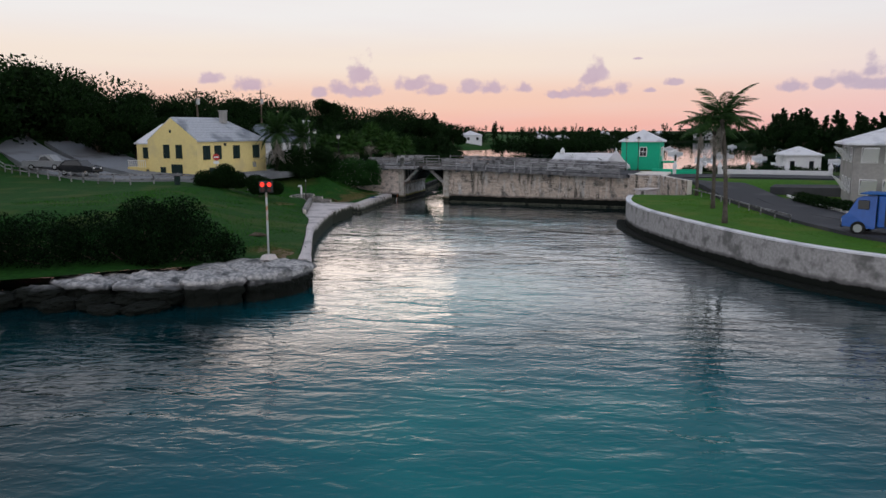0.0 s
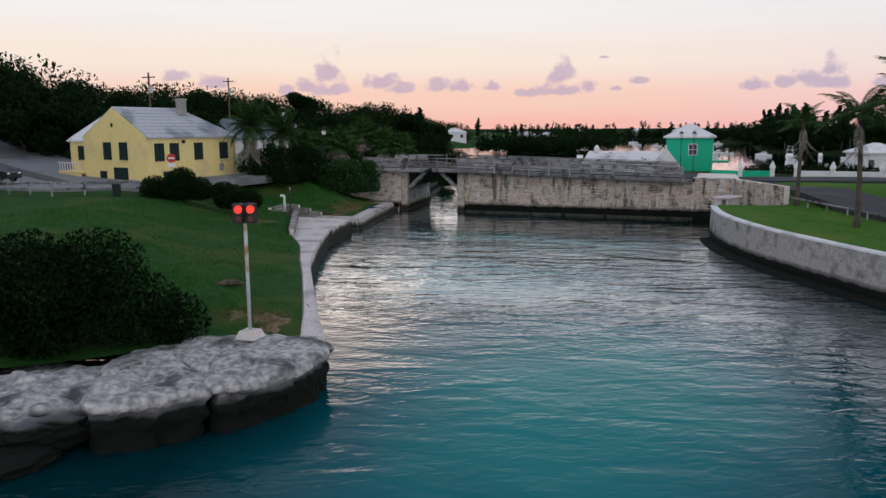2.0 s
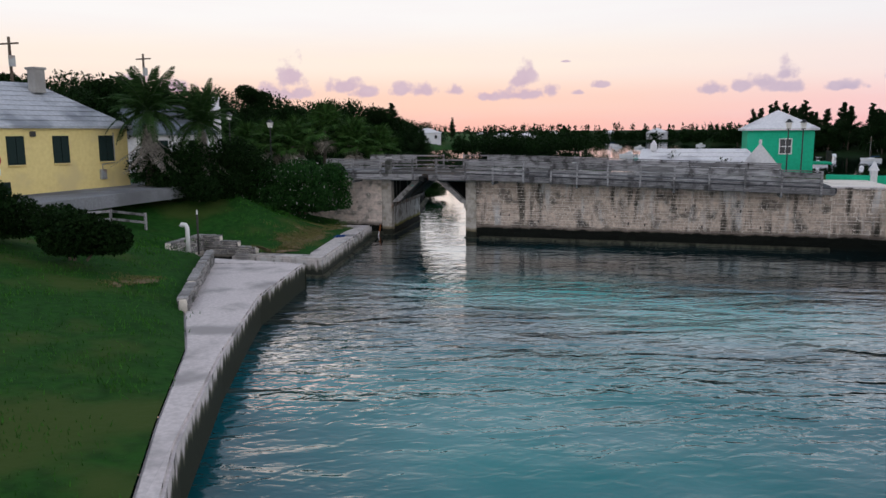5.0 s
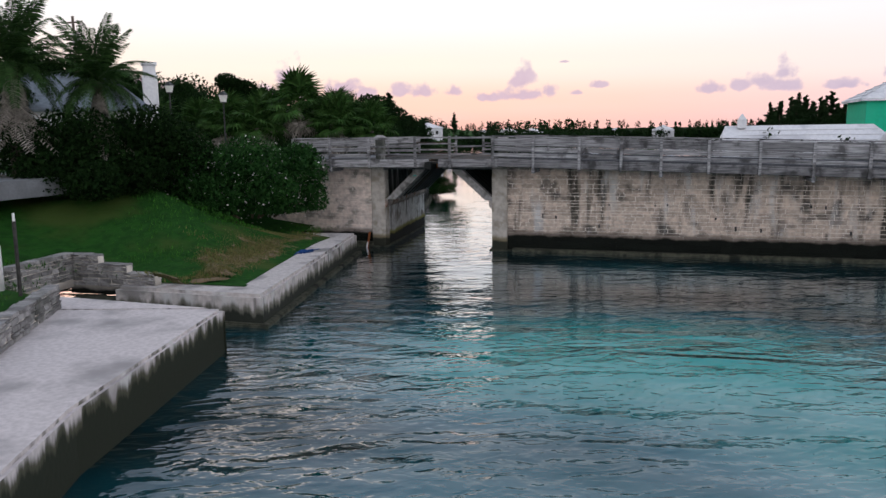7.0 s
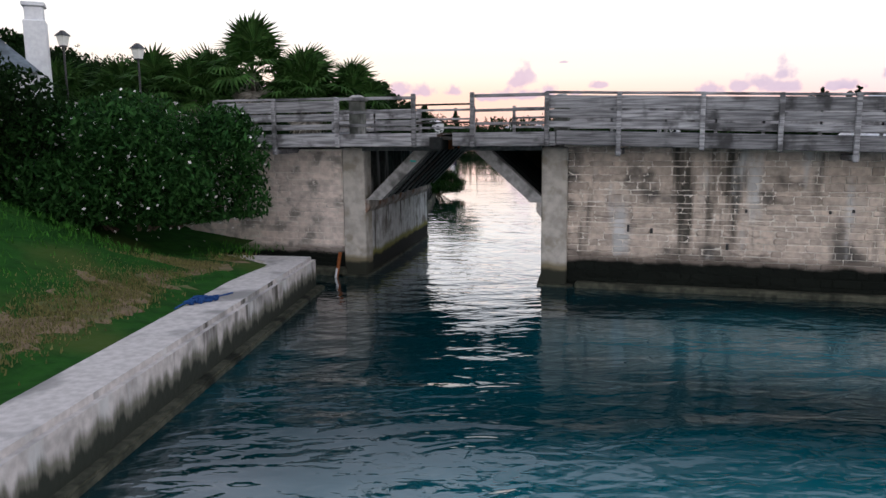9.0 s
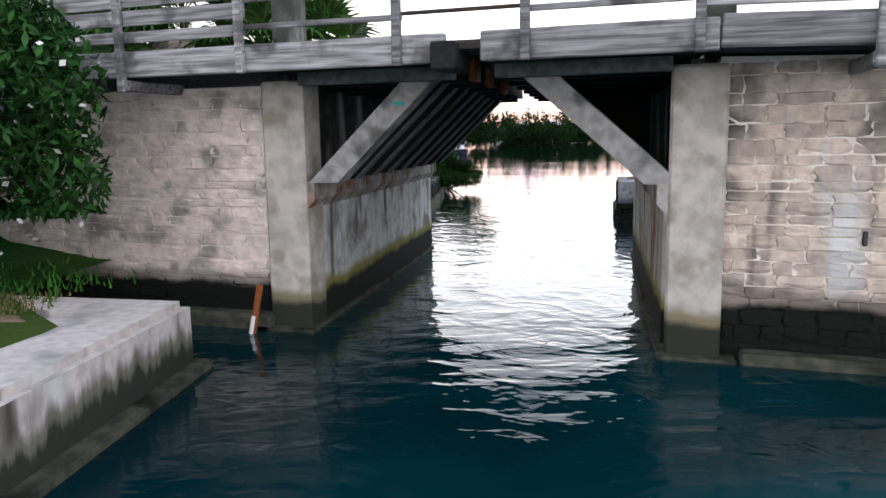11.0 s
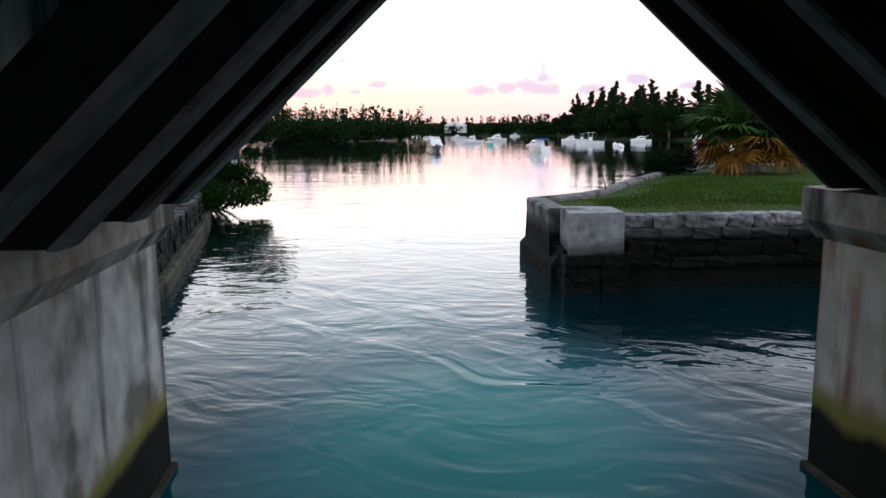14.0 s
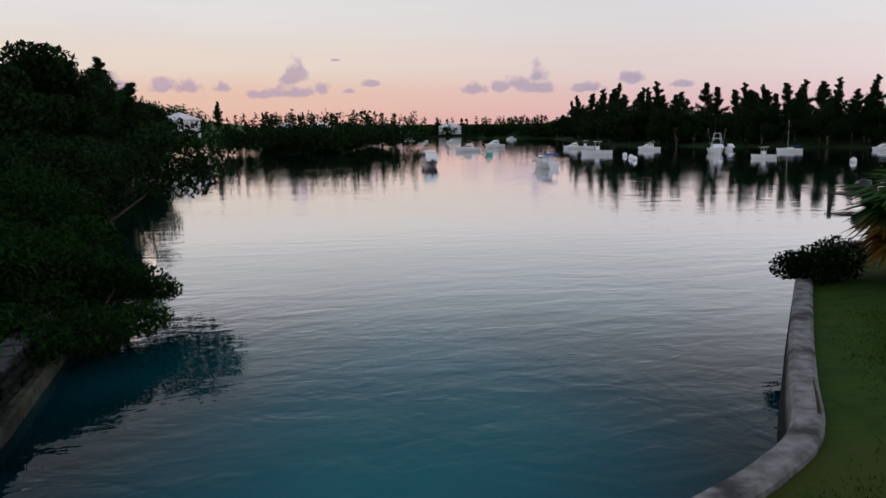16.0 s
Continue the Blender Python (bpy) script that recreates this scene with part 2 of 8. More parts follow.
# near-black base puts the shade under the deck into the colour
BRACE_SHADED = surf("shaded_strut_timber", (0.020, 0.022, 0.022), (0.012, 0.013, 0.013), (0.016, 0.016, 0.016), 9, 0.9, 0.8, 0.4, vary=0.2)
FLANGE = surf("lit_strut_flange", (0.15, 0.16, 0.162), (0.085, 0.092, 0.092), (0.07, 0.055, 0.045), 8, 1.4, 0.75, 0.4)
DARK_CONCRETE = surf("dark_streaked_concrete", (0.13, 0.135, 0.12), (0.065, 0.068, 0.06), (0.035, 0.04, 0.034), 4, 1.2, 0.85, 0.4, streaks=0.5)
WEEDY = surf("weedy_footing_concrete", (0.085, 0.085, 0.062), (0.035, 0.038, 0.028), (0.015, 0.017, 0.013), 5, 1.4, 0.9, 0.8, depth=0.05)
RUST = surf("rusted_iron", (0.30, 0.10, 0.03), (0.18, 0.06, 0.025), (0.38, 0.30, 0.24), 14, 2.0, 0.8, 0.4, metal=0.2)
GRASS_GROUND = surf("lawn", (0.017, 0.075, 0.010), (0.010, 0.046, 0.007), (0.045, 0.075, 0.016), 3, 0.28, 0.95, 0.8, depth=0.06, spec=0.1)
SCRUB = surf("scrub_ground", (0.016, 0.036, 0.012), (0.010, 0.024, 0.008), (0.024, 0.038, 0.014), 2, 0.1, 0.95, 0.5, spec=0.05)
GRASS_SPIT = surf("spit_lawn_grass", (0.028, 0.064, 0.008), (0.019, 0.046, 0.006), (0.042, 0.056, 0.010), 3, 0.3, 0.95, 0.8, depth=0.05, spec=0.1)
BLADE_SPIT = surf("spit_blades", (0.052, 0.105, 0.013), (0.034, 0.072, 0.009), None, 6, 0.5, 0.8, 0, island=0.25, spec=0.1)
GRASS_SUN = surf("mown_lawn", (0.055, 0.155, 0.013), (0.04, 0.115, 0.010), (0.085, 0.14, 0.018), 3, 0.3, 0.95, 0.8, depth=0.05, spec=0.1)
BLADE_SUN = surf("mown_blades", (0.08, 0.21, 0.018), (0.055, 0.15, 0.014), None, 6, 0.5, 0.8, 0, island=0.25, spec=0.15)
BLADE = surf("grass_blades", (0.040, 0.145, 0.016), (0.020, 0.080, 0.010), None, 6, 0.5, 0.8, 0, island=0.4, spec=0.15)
BLADE_DRY = surf("dry_blades", (0.17, 0.15, 0.06), (0.11, 0.11, 0.04), None, 6, 0.5, 0.85, 0, island=0.35, spec=0.1)
EARTH = surf("bare_red_earth", (0.21, 0.15, 0.10), (0.15, 0.11, 0.07), (0.10, 0.11, 0.045), 6, 1.2, 0.95, 0.5)
SEABED = surf("pale_seabed", (0.30, 0.32, 0.26), (0.20, 0.22, 0.18), (0.10, 0.12, 0.10), 0.5, 0.1, 0.95, 0.2)
ASPHALT = surf("asphalt", (0.060, 0.062, 0.070), (0.045, 0.046, 0.052), (0.080, 0.080, 0.086), 20, 0.3, 0.85, 0.4)
PALE_ROAD = surf("pale_worn_road", (0.24, 0.25, 0.27), (0.19, 0.20, 0.215), (0.13, 0.135, 0.145), 10, 0.2, 0.85, 0.3)
YELLOW = surf("yellow_limewash", (0.82, 0.68, 0.30), (0.76, 0.62, 0.27), (0.68, 0.56, 0.28), 5, 0.4, 0.85, 0.15)
TURQ = surf("turquoise_limewash", (0.02, 0.46, 0.27), (0.018, 0.40, 0.235), (0.03, 0.43, 0.26), 5, 0.5, 0.8, 0.15)
WHITE = surf("white_limewash", (0.76, 0.76, 0.78), (0.66, 0.66, 0.69), (0.52, 0.52, 0.55), 6, 0.5, 0.8, 0.2)
ROOF = surf("white_stepped_roof", (0.50, 0.52, 0.56), (0.40, 0.42, 0.46), (0.24, 0.26, 0.29), 5, 0.35, 0.85, 0.4)
ROOF_GREY = surf("grey_lichened_roof", (0.16, 0.19, 0.22), (0.11, 0.13, 0.15), (0.07, 0.08, 0.09), 5, 0.4, 0.85, 0.4)
BEIGE = surf("beige_render", (0.36, 0.35, 0.33), (0.30, 0.29, 0.28), (0.26, 0.25, 0.24), 5, 0.4, 0.85, 0.15)
SHUTTER = surf("dark_green_shutter", (0.018, 0.035, 0.032), (0.012, 0.025, 0.024), None, 20, 1, 0.6, 0.2)
FRAME_WHITE = surf("white_paint", (0.80, 0.80, 0.80), (0.72, 0.72, 0.72), None, 15, 1, 0.5, 0.05)
BLACK = surf("black_paint", (0.012, 0.013, 0.014), (0.02, 0.02, 0.022), None, 15, 1, 0.45, 0.1)
TYRE = surf("tyre_rubber", (0.015, 0.015, 0.015), (0.025, 0.025, 0.025), None, 20, 1, 0.9, 0.2)
STEEL = surf("galvanised_steel", (0.42, 0.44, 0.45), (0.34, 0.36, 0.37), (0.30, 0.22, 0.17), 12, 1.4, 0.5, 0.15, metal=0.6)
POLE_PAINT = surf("chipped_white_pole", (0.50, 0.52, 0.52), (0.42, 0.44, 0.44), (0.34, 0.17, 0.09), 8, 1.6, 0.6, 0.2)
BLUE_VAN = surf("blue_van_paint", (0.012, 0.10, 0.42), (0.010, 0.085, 0.36), None, 4, 0.6, 0.3, 0.02)
WHITE_CAR = surf("silver_car_paint", (0.24, 0.25, 0.26), (0.20, 0.21, 0.22), None, 4, 0.6, 0.3, 0.02)
BLACK_CAR = surf("black_car_paint", (0.015, 0.016, 0.02), (0.02, 0.021, 0.024), None, 4, 0.6, 0.25, 0.02)
HULL = surf("white_gelcoat", (0.78, 0.80, 0.82), (0.70, 0.72, 0.74), None, 3, 0.8, 0.25, 0.02)
NAVY = surf("navy_gelcoat", (0.02, 0.03, 0.06), (0.03, 0.04, 0.08), None, 3, 0.8, 0.25, 0.02)
TEAL_HULL = surf("teal_gelcoat", (0.05, 0.42, 0.36), (0.04, 0.36, 0.31), None, 3, 0.8, 0.3, 0.02)
CANVAS = surf("blue_canvas", (0.02, 0.09, 0.28), (0.03, 0.12, 0.34), None, 12, 1, 0.8, 0.2)
TARP = surf("blue_net", (0.02, 0.07, 0.22), (0.015, 0.05, 0.16), None, 20, 2, 0.8, 0.5)
BARK = surf("bark", (0.12, 0.09, 0.07), (0.07, 0.055, 0.045), (0.17, 0.14, 0.11), 9, 1.0, 0.95, 0.8, depth=0.04)
PALM_BARK = surf("ringed_palm_bark", (0.12, 0.105, 0.09), (0.075, 0.065, 0.055), (0.05, 0.042, 0.036), 6, 1.2, 0.95, 0.8, depth=0.05)


def leafy(name, c1, c2, gloss=0.6, through_light=0.2, amount=0.5):
    """Foliage: shade by leaf, a little light passing through."""
    m = surf(name, c1, c2, None, 3.0, 0.35, gloss, 0, island=amount, spec=0.02)
    t = m.node_tree
    b = t.nodes["Principled BSDF"]
    tr = t.nodes.new("ShaderNodeBsdfTranslucent")
    mx = t.nodes.new("ShaderNodeMixShader")
    mx.inputs[0].default_value = through_light
    src = b.inputs["Base Color"].links[0].from_socket
    t.links.new(src, tr.inputs["Color"])
    t.links.new(b.outputs[0], mx.inputs[1])
    t.links.new(tr.outputs[0], mx.inputs[2])
    t.links.new(mx.outputs[0], t.nodes["Material Output"].inputs["Surface"])
    return m


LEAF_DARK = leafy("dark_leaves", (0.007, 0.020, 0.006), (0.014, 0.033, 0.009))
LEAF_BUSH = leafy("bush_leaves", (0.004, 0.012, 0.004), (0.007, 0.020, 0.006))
LEAF_OLEANDER = leafy("oleander_leaves", (0.014, 0.048, 0.014), (0.036, 0.098, 0.025), amount=0.75)
LEAF_MANGROVE = leafy("mangrove_leaves", (0.011, 0.036, 0.006), (0.007, 0.022, 0.005))
LEAF_PINE = leafy("casuarina_needles", (0.013, 0.030, 0.012), (0.022, 0.044, 0.016), 0.7)
LEAF_PALM = leafy("palm_leaflets", (0.022, 0.052, 0.016), (0.036, 0.074, 0.022), 0.5)
LEAF_FAN = leafy("fan_palm_blades", (0.030, 0.080, 0.019), (0.055, 0.110, 0.030), 0.5)
LEAF_ORANGE = leafy("orange_dry_blades", (0.22, 0.10, 0.015), (0.15, 0.085, 0.02), 0.6)
LEAF_DRY = leafy("dead_palm_skirt", (0.34, 0.31, 0.28), (0.22, 0.20, 0.175), 0.8)
PETAL = leafy("white_petals", (0.75, 0.72, 0.70), (0.65, 0.60, 0.60), 0.6)


def glass_mat(name, tint):
    m = bpy.data.materials.new(name)
    m.use_nodes = True
    b = m.node_tree.nodes["Principled BSDF"]
    b.inputs["Base Color"].default_value = (*tint, 1)
    b.inputs["Roughness"].default_value = 0.06
    b.inputs["IOR"].default_value = 1.5
    return m


GLASS = glass_mat("dark_window_glass", (0.012, 0.015, 0.018))


def lamp_mat(name, colour, strength):
    m = bpy.data.materials.new(name)
    m.use_nodes = True
    b = m.node_tree.nodes["Principled BSDF"]
    b.inputs["Base Color"].default_value = (*colour, 1)
    b.inputs["Emission Color"].default_value = (*colour, 1)
    b.inputs["Emission Strength"].default_value = strength
    return m


RED_LIGHT = lamp_mat("lit_red_lens", (1.0, 0.035, 0.02), 1.6)
RED_DIM = surf("unlit_red_lens", (0.09, 0.008, 0.007), (0.07, 0.006, 0.005), None, 8, 1, 0.3, 0)
LAMP_GLASS = surf("frosted_lamp_glass", (0.78, 0.76, 0.72), (0.70, 0.68, 0.64), None, 8, 1, 0.4, 0)
SIGN_RED = surf("red_sign_paint", (0.50, 0.03, 0.025), (0.44, 0.025, 0.02), None, 8, 1, 0.5, 0)
CYAN_PAINT = surf("turquoise_paint_daub", (0.03, 0.42, 0.36), (0.03, 0.36, 0.31), None, 8, 1, 0.6, 0)


SHOALS = [(-29.5, 71.5, 9.0, 5.5, 1.0), (-23.0, 69.0, 9.0, 6.5, 0.85), (-26.0, 57.0, 12.0, 10.0, 0.72), (-16.5, 38.0, 8.5, 13.0, 0.72), (-7.0, 20.0, 13.0, 13.0, 0.6), (-30.0, 83.0, 7.0, 3.0, 0.40),
          (-19.0, 80.0, 7.0, 3.5, 0.42), (-42.8, 101.5, 2.6, 5.0, 0.5), (-41.6, 97.0, 2.6, 4.6, 0.85), (-2.0, 2.0, 24.0, 14.0, 0.42), (-42.6, 114.0, 4.2, 10.0, 0.5), (-40.5, 124.0, 5.0, 9.0, 0.35)]


def water_mat():
    """Clear sea over sand and weed: a mirror of the sky with small waves, tinted by the bed below."""
    m = bpy.data.materials.new("sea_water")
    m.use_nodes = True
    t = m.node_tree
    t.nodes.remove(t.nodes["Principled BSDF"])
    geo = t.nodes.new("ShaderNodeNewGeometry")

    def put(sock, v):
        if isinstance(v, (int, float, tuple)):
            sock.default_value = v
        else:
            t.links.new(v, sock)

    def noisy(scale, detail, sx=1.0, sy=1.0, rot=0.0, dist=0.0):
        mp = t.nodes.new("ShaderNodeMapping")
        mp.inputs["Scale"].default_value = (sx, sy, 1.0)
        mp.inputs["Rotation"].default_value = (0, 0, radians(rot))
        n = t.nodes.new("ShaderNodeTexNoise")
        n.inputs["Scale"].default_value, n.inputs["Detail"].default_value, n.inputs["Distortion"].default_value = scale, detail, dist
        t.links.new(geo.outputs["Position"], mp.inputs["Vector"])
        t.links.new(mp.outputs[0], n.inputs["Vector"])
        return n

    def vec(op, a, c=None, scale=None):
        n = t.nodes.new("ShaderNodeVectorMath")
        n.operation = op
        put(n.inputs[0], a)
        if c is not None:
            put(n.inputs[1], c)
        if scale is not None:
            put(n.inputs["Scale"], scale)
        return n.outputs["Value"] if op == "LENGTH" else n.outputs[0]

    def calc(op, a, c, d=None):
        n = t.nodes.new("ShaderNodeMath")
        n.operation = op
        put(n.inputs[0], a)
        put(n.inputs[1], c)
        if d is not None:
            put(n.inputs[2], d)
        return n.outputs[0]

    def ranged(v, a, c, lo, hi, kind="SMOOTHSTEP"):
        n = t.nodes.new("ShaderNodeMapRange")
        n.interpolation_type = kind
        put(n.inputs[0], v)
        for k, w in enumerate((a, c, lo, hi)):
            n.inputs[k + 1].default_value = w
        return n.outputs[0]

    # shoals of pale sand among weed; dark bed also paints bridge and wall shade
    sand = 0.08
    for x, y, rx, ry, k in SHOALS:
        d = vec("LENGTH", vec("MULTIPLY", vec("SUBTRACT", geo.outputs["Position"], (x, y, 0.0)), (1 / rx, 1 / ry, 0.0)))
        sand = calc("MAXIMUM", sand, ranged(d, 1.5, 0.2, 0.0, k))
    sand = calc("ADD", sand, calc("MULTIPLY_ADD", noisy(0.16, 4.0, 1.0, 1.0, 0, 0.5).outputs[0], 0.36, -0.18))
    bed = t.nodes.new("ShaderNodeValToRGB")
    e = bed.color_ramp.elements
    e.new(0.4)
    e[0].position, e[0].color = 0.0, (0.0003, 0.007, 0.009, 1)
    e[1].position, e[1].color = 0.45, (0.0014, 0.090, 0.114, 1)
    e[2].position, e[2].color = 1.0, (0.0050, 0.265, 0.245, 1)
    t.links.new(sand, bed.inputs[0])
    # heights of the waves: swell, chop and ripples, each drawn out along its crests
    def crests(scale, detail, turn, long, dist=0.0):
        mp = t.nodes.new("ShaderNodeMapping")
        mp.vector_type = "TEXTURE"
        mp.inputs["Scale"].default_value = (long, 1.0, 1.0)
        mp.inputs["Rotation"].default_value = (0, 0, radians(turn))
        n = t.nodes.new("ShaderNodeTexNoise")
        n.inputs["Scale"].default_value, n.inputs["Detail"].default_value, n.inputs["Distortion"].default_value = scale, detail, dist
        t.links.new(geo.outputs["Position"], mp.inputs["Vector"])
        t.links.new(mp.outputs[0], n.inputs["Vector"])
        return n.outputs[0]

    here = t.nodes.new("ShaderNodeSeparateXYZ")
    t.links.new(geo.outputs["Position"], here.inputs[0])
    swell = calc("MULTIPLY", crests(0.75, 1.0, 14, 2.6, 0.8), 0.065)
    chop = calc("MULTIPLY", crests(2.3, 1.5, 26, 1.9, 1.0), 0.024)
    ripple = calc("MULTIPLY", crests(5.6, 1.5, 8, 1.8, 0.6), 0.0065)
    eddy = calc("MULTIPLY", crests(0.85, 2.5, -30, 1.5, 2.0), 0.030)
    # wind roughens the outer channel; the bay beyond the bridge lies sheltered, with eddies in the narrows
    gust = calc("MULTIPLY", ranged(here.outputs[1], 40.0, 60.0, 1.2, 2.7), ranged(here.outputs[1], 73.0, 84.0, 1.0, 0.26))
    wind = calc("MULTIPLY", calc("MULTIPLY", gust, calc("MULTIPLY", ranged(here.outputs[1], 84.0, 98.0, 1.0, 0.5), ranged(here.outputs[1], 114.0, 140.0, 1.0, 0.5))), ranged(noisy(0.07, 3.0, 1.0, 1.8, 20).outputs[0], 0.36, 0.62, 0.45, 1.15, "LINEAR"))
    churn = calc("MULTIPLY", ranged(here.outputs[1], 78.0, 90.0, 0.0, 1.0), ranged(here.outputs[1], 98.0, 122.0, 1.0, 0.10))
    rise = calc("ADD", calc("MULTIPLY", calc("ADD", swell, calc("ADD", chop, ripple)), wind), calc("MULTIPLY", eddy, churn))
    waves = t.nodes.new("ShaderNodeBump")
    waves.inputs["Strength"].default_value, waves.inputs["Distance"].default_value = 1.0, 1.0
    t.links.new(rise, waves.inputs["Height"])
    normal = waves.outputs[0]
    fres = t.nodes.new("ShaderNodeFresnel")
    fres.inputs["IOR"].default_value = 1.33
    t.links.new(normal, fres.inputs["Normal"])
    body = t.nodes.new("ShaderNodeBsdfDiffuse")
    t.links.new(bed.outputs[0], body.inputs["Color"])
    mirror = t.nodes.new("ShaderNodeBsdfGlossy")
    mirror.inputs["Color"].default_value = (0.93, 0.95, 0.98, 1)
    mirror.inputs["Roughness"].default_value = 0.03
    t.links.new(normal, mirror.inputs["Normal"])
    mix = t.nodes.new("ShaderNodeMixShader")
    gloss = t.nodes.new("ShaderNodeValToRGB")
    e = gloss.color_ramp.elements
    for k in range(5):
        e.new(0.5)
    for el, (p, v) in zip(e, ((0.02, 0.012), (0.08, 0.028), (0.13, 0.07), (0.20, 0.21), (0.29, 0.51), (0.45, 0.83), (0.72, 0.98))):
        el.position, el.color = p, (v, v, v, 1)
    t.links.new(fres.outputs[0], gloss.inputs[0])
    # short wind ripples in the middle of the channel turn more of the surface to the sky
    ruffled = calc("MULTIPLY", calc("MULTIPLY", ranged(here.outputs[1], 44.0, 60.0, 0.0, 0.14), ranged(here.outputs[1], 73.0, 80.0, 1.0, 0.0)), ranged(noisy(0.22, 3.0, 1.0, 1.6, 20).outputs[0], 0.3, 0.65, 0.35, 1.2, "LINEAR"))
    t.links.new(calc("ADD", gloss.outputs[0], ruffled), mix.inputs[0])
    t.links.new(body.outputs[0], mix.inputs[1])
    t.links.new(mirror.outputs[0], mix.inputs[2])
    t.links.new(mix.outputs[0], t.nodes["Material Output"].inputs["Surface"])
    return m


WATER = water_mat()


# ---- building helpers ----
from mathutils.geometry import tessellate_polygon

class Geo:
    """Vertices and faces that become one mesh."""

    def __init__(self):
        self.v, self.f = [], []

    def add(self, verts, faces, m=None):
        n = len(self.v)
        self.v += [tuple(m @ Vector(p)) for p in verts] if m is not None else [tuple(p) for p in verts]
        self.f += [tuple(i + n for i in q) for q in faces]
        return self

    def box(self, x, y, z, sx, sy, sz, c=0.0, m=None, rz=0.0):
        """A box about (x, y, z) with chamfered edges c."""
        w = pose(x, y, z, 0, 0, rz)
        if m is not None:
            w = m @ w
        hx, hy, hz = sx / 2, sy / 2, sz / 2
        if c <= 0:
            vs = [(i * hx, j * hy, k * hz) for i in (-1, 1) for j in (-1, 1) for k in (-1, 1)]
            return self.add(vs, [(0, 1, 3, 2), (4, 6, 7, 5), (0, 4, 5, 1), (2, 3, 7, 6), (0, 2, 6, 4), (1, 5, 7, 3)], w)
        c = min(c, hx * 0.9, hy * 0.9, hz * 0.9)
        vs, idx = [], {}
        for i in (-1, 1):
            for j in (-1, 1):
                for k in (-1, 1):
                    for a in range(3):
                        idx[i, j, k, a] = len(vs)
                        vs.append((i * (hx - (a != 0) * c), j * (hy - (a != 1) * c), k * (hz - (a != 2) * c)))
        fs = []
        s = (-1, 1)
        for i in s:
            q = [idx[i, j, k, 0] for j, k in ((-1, -1), (1, -1), (1, 1), (-1, 1))]
            fs.append(tuple(q if i > 0 else q[::-1]))
            q = [idx[j, i, k, 1] for j, k in ((-1, -1), (1, -1), (1, 1), (-1, 1))]
            fs.append(tuple(q[::-1] if i > 0 else q))
            q = [idx[j, k, i, 2] for j, k in ((-1, -1), (1, -1), (1, 1), (-1, 1))]
            fs.append(tuple(q if i > 0 else q[::-1]))
        for i in s:
            for j in s:
                fs.append((idx[i, j, -1, 0], idx[i, j, 1, 0], idx[i, j, 1, 1], idx[i, j, -1, 1])[::1 if i * j > 0 else -1])
                fs.append((idx[i, -1, j, 0], idx[i, 1, j, 0], idx[i, 1, j, 2], idx[i, -1, j, 2])[::-1 if i * j > 0 else 1])
                fs.append((idx[-1, i, j, 1], idx[1, i, j, 1], idx[1, i, j, 2], idx[-1, i, j, 2])[::1 if i * j > 0 else -1])
                for k in s:
                    fs.append((idx[i, j, k, 0], idx[i, j, k, 1], idx[i, j, k, 2])[::1 if i * j * k > 0 else -1])
        return self.add(vs, fs, w)

    def tube(self, pts, radii, seg=8, cap=True):
        """A tube through points, with a radius at each."""
        pts = [Vector(p) for p in pts]
        n0 = len(self.v)
        for i, p in enumerate(pts):
            d = (pts[min(i + 1, len(pts) - 1)] - pts[max(i - 1, 0)]).normalized()
            a = d.cross(Vector((0, 0, 1)) if abs(d.z) < 0.95 else Vector((1, 0, 0))).normalized()
            b = d.cross(a)
            r = radii[i] if hasattr(radii, "__len__") else radii
            for k in range(seg):
                t = 2 * math.pi * k / seg
                self.v.append(tuple(p + (a * math.cos(t) + b * math.sin(t)) * r))
        for i in range(len(pts) - 1):
            for k in range(seg):
                q = n0 + i * seg
                self.f.append((q + k, q + seg + k, q + seg + (k + 1) % seg, q + (k + 1) % seg))
        if cap:
            self.f.append(tuple(n0 + k for k in range(seg)))
            self.f.append(tuple(n0 + (len(pts) - 1) * seg + k for k in reversed(range(seg))))
        return self

    def prism(self, outline, z0, z1, m=None, taper=1.0):
        """An upright prism on an outline; taper scales its top about the middle."""
        n = len(outline)
        cx, cy = sum(p[0] for p in outline) / n, sum(p[1] for p in outline) / n
        vs = [(p[0], p[1], z0) for p in outline] + [(cx + (p[0] - cx) * taper, cy + (p[1] - cy) * taper, z1) for p in outline]
        fs = [tuple(range(n))[::-1], tuple(range(n, 2 * n))] + [(i, (i + 1) % n, n + (i + 1) % n, n + i) for i in range(n)]
        return self.add(vs, fs, m)

    def ball(self, x, y, z, rx, ry, rz, seg=10, rings=6, rough=0.0, m=None):
        vs, fs = [], []
        for i in range(rings + 1):
            a = math.pi * i / rings
            for k in range(seg):
                b = 2 * math.pi * k / seg
                p = Vector((math.sin(a) * math.cos(b), math.sin(a) * math.sin(b), math.cos(a)))
                w = 1 + rough * noise.noise(p * 1.7 + Vector((x, y, z)))
                vs.append((x + p.x * rx * w, y + p.y * ry * w, z + p.z * rz * w))
        for i in range(rings):
            for k in range(seg):
                fs.append((i * seg + k, (i + 1) * seg + k, (i + 1) * seg + (k + 1) % seg, i * seg + (k + 1) % seg))
        return self.add(vs, fs, m)

    def mesh(self, name, smooth=False):
        me = bpy.data.meshes.new(name)
        me.from_pydata(self.v, [], self.f)
        if smooth:
            me.polygons.foreach_set("use_smooth", [True] * len(me.polygons))
        me.update()
        return me


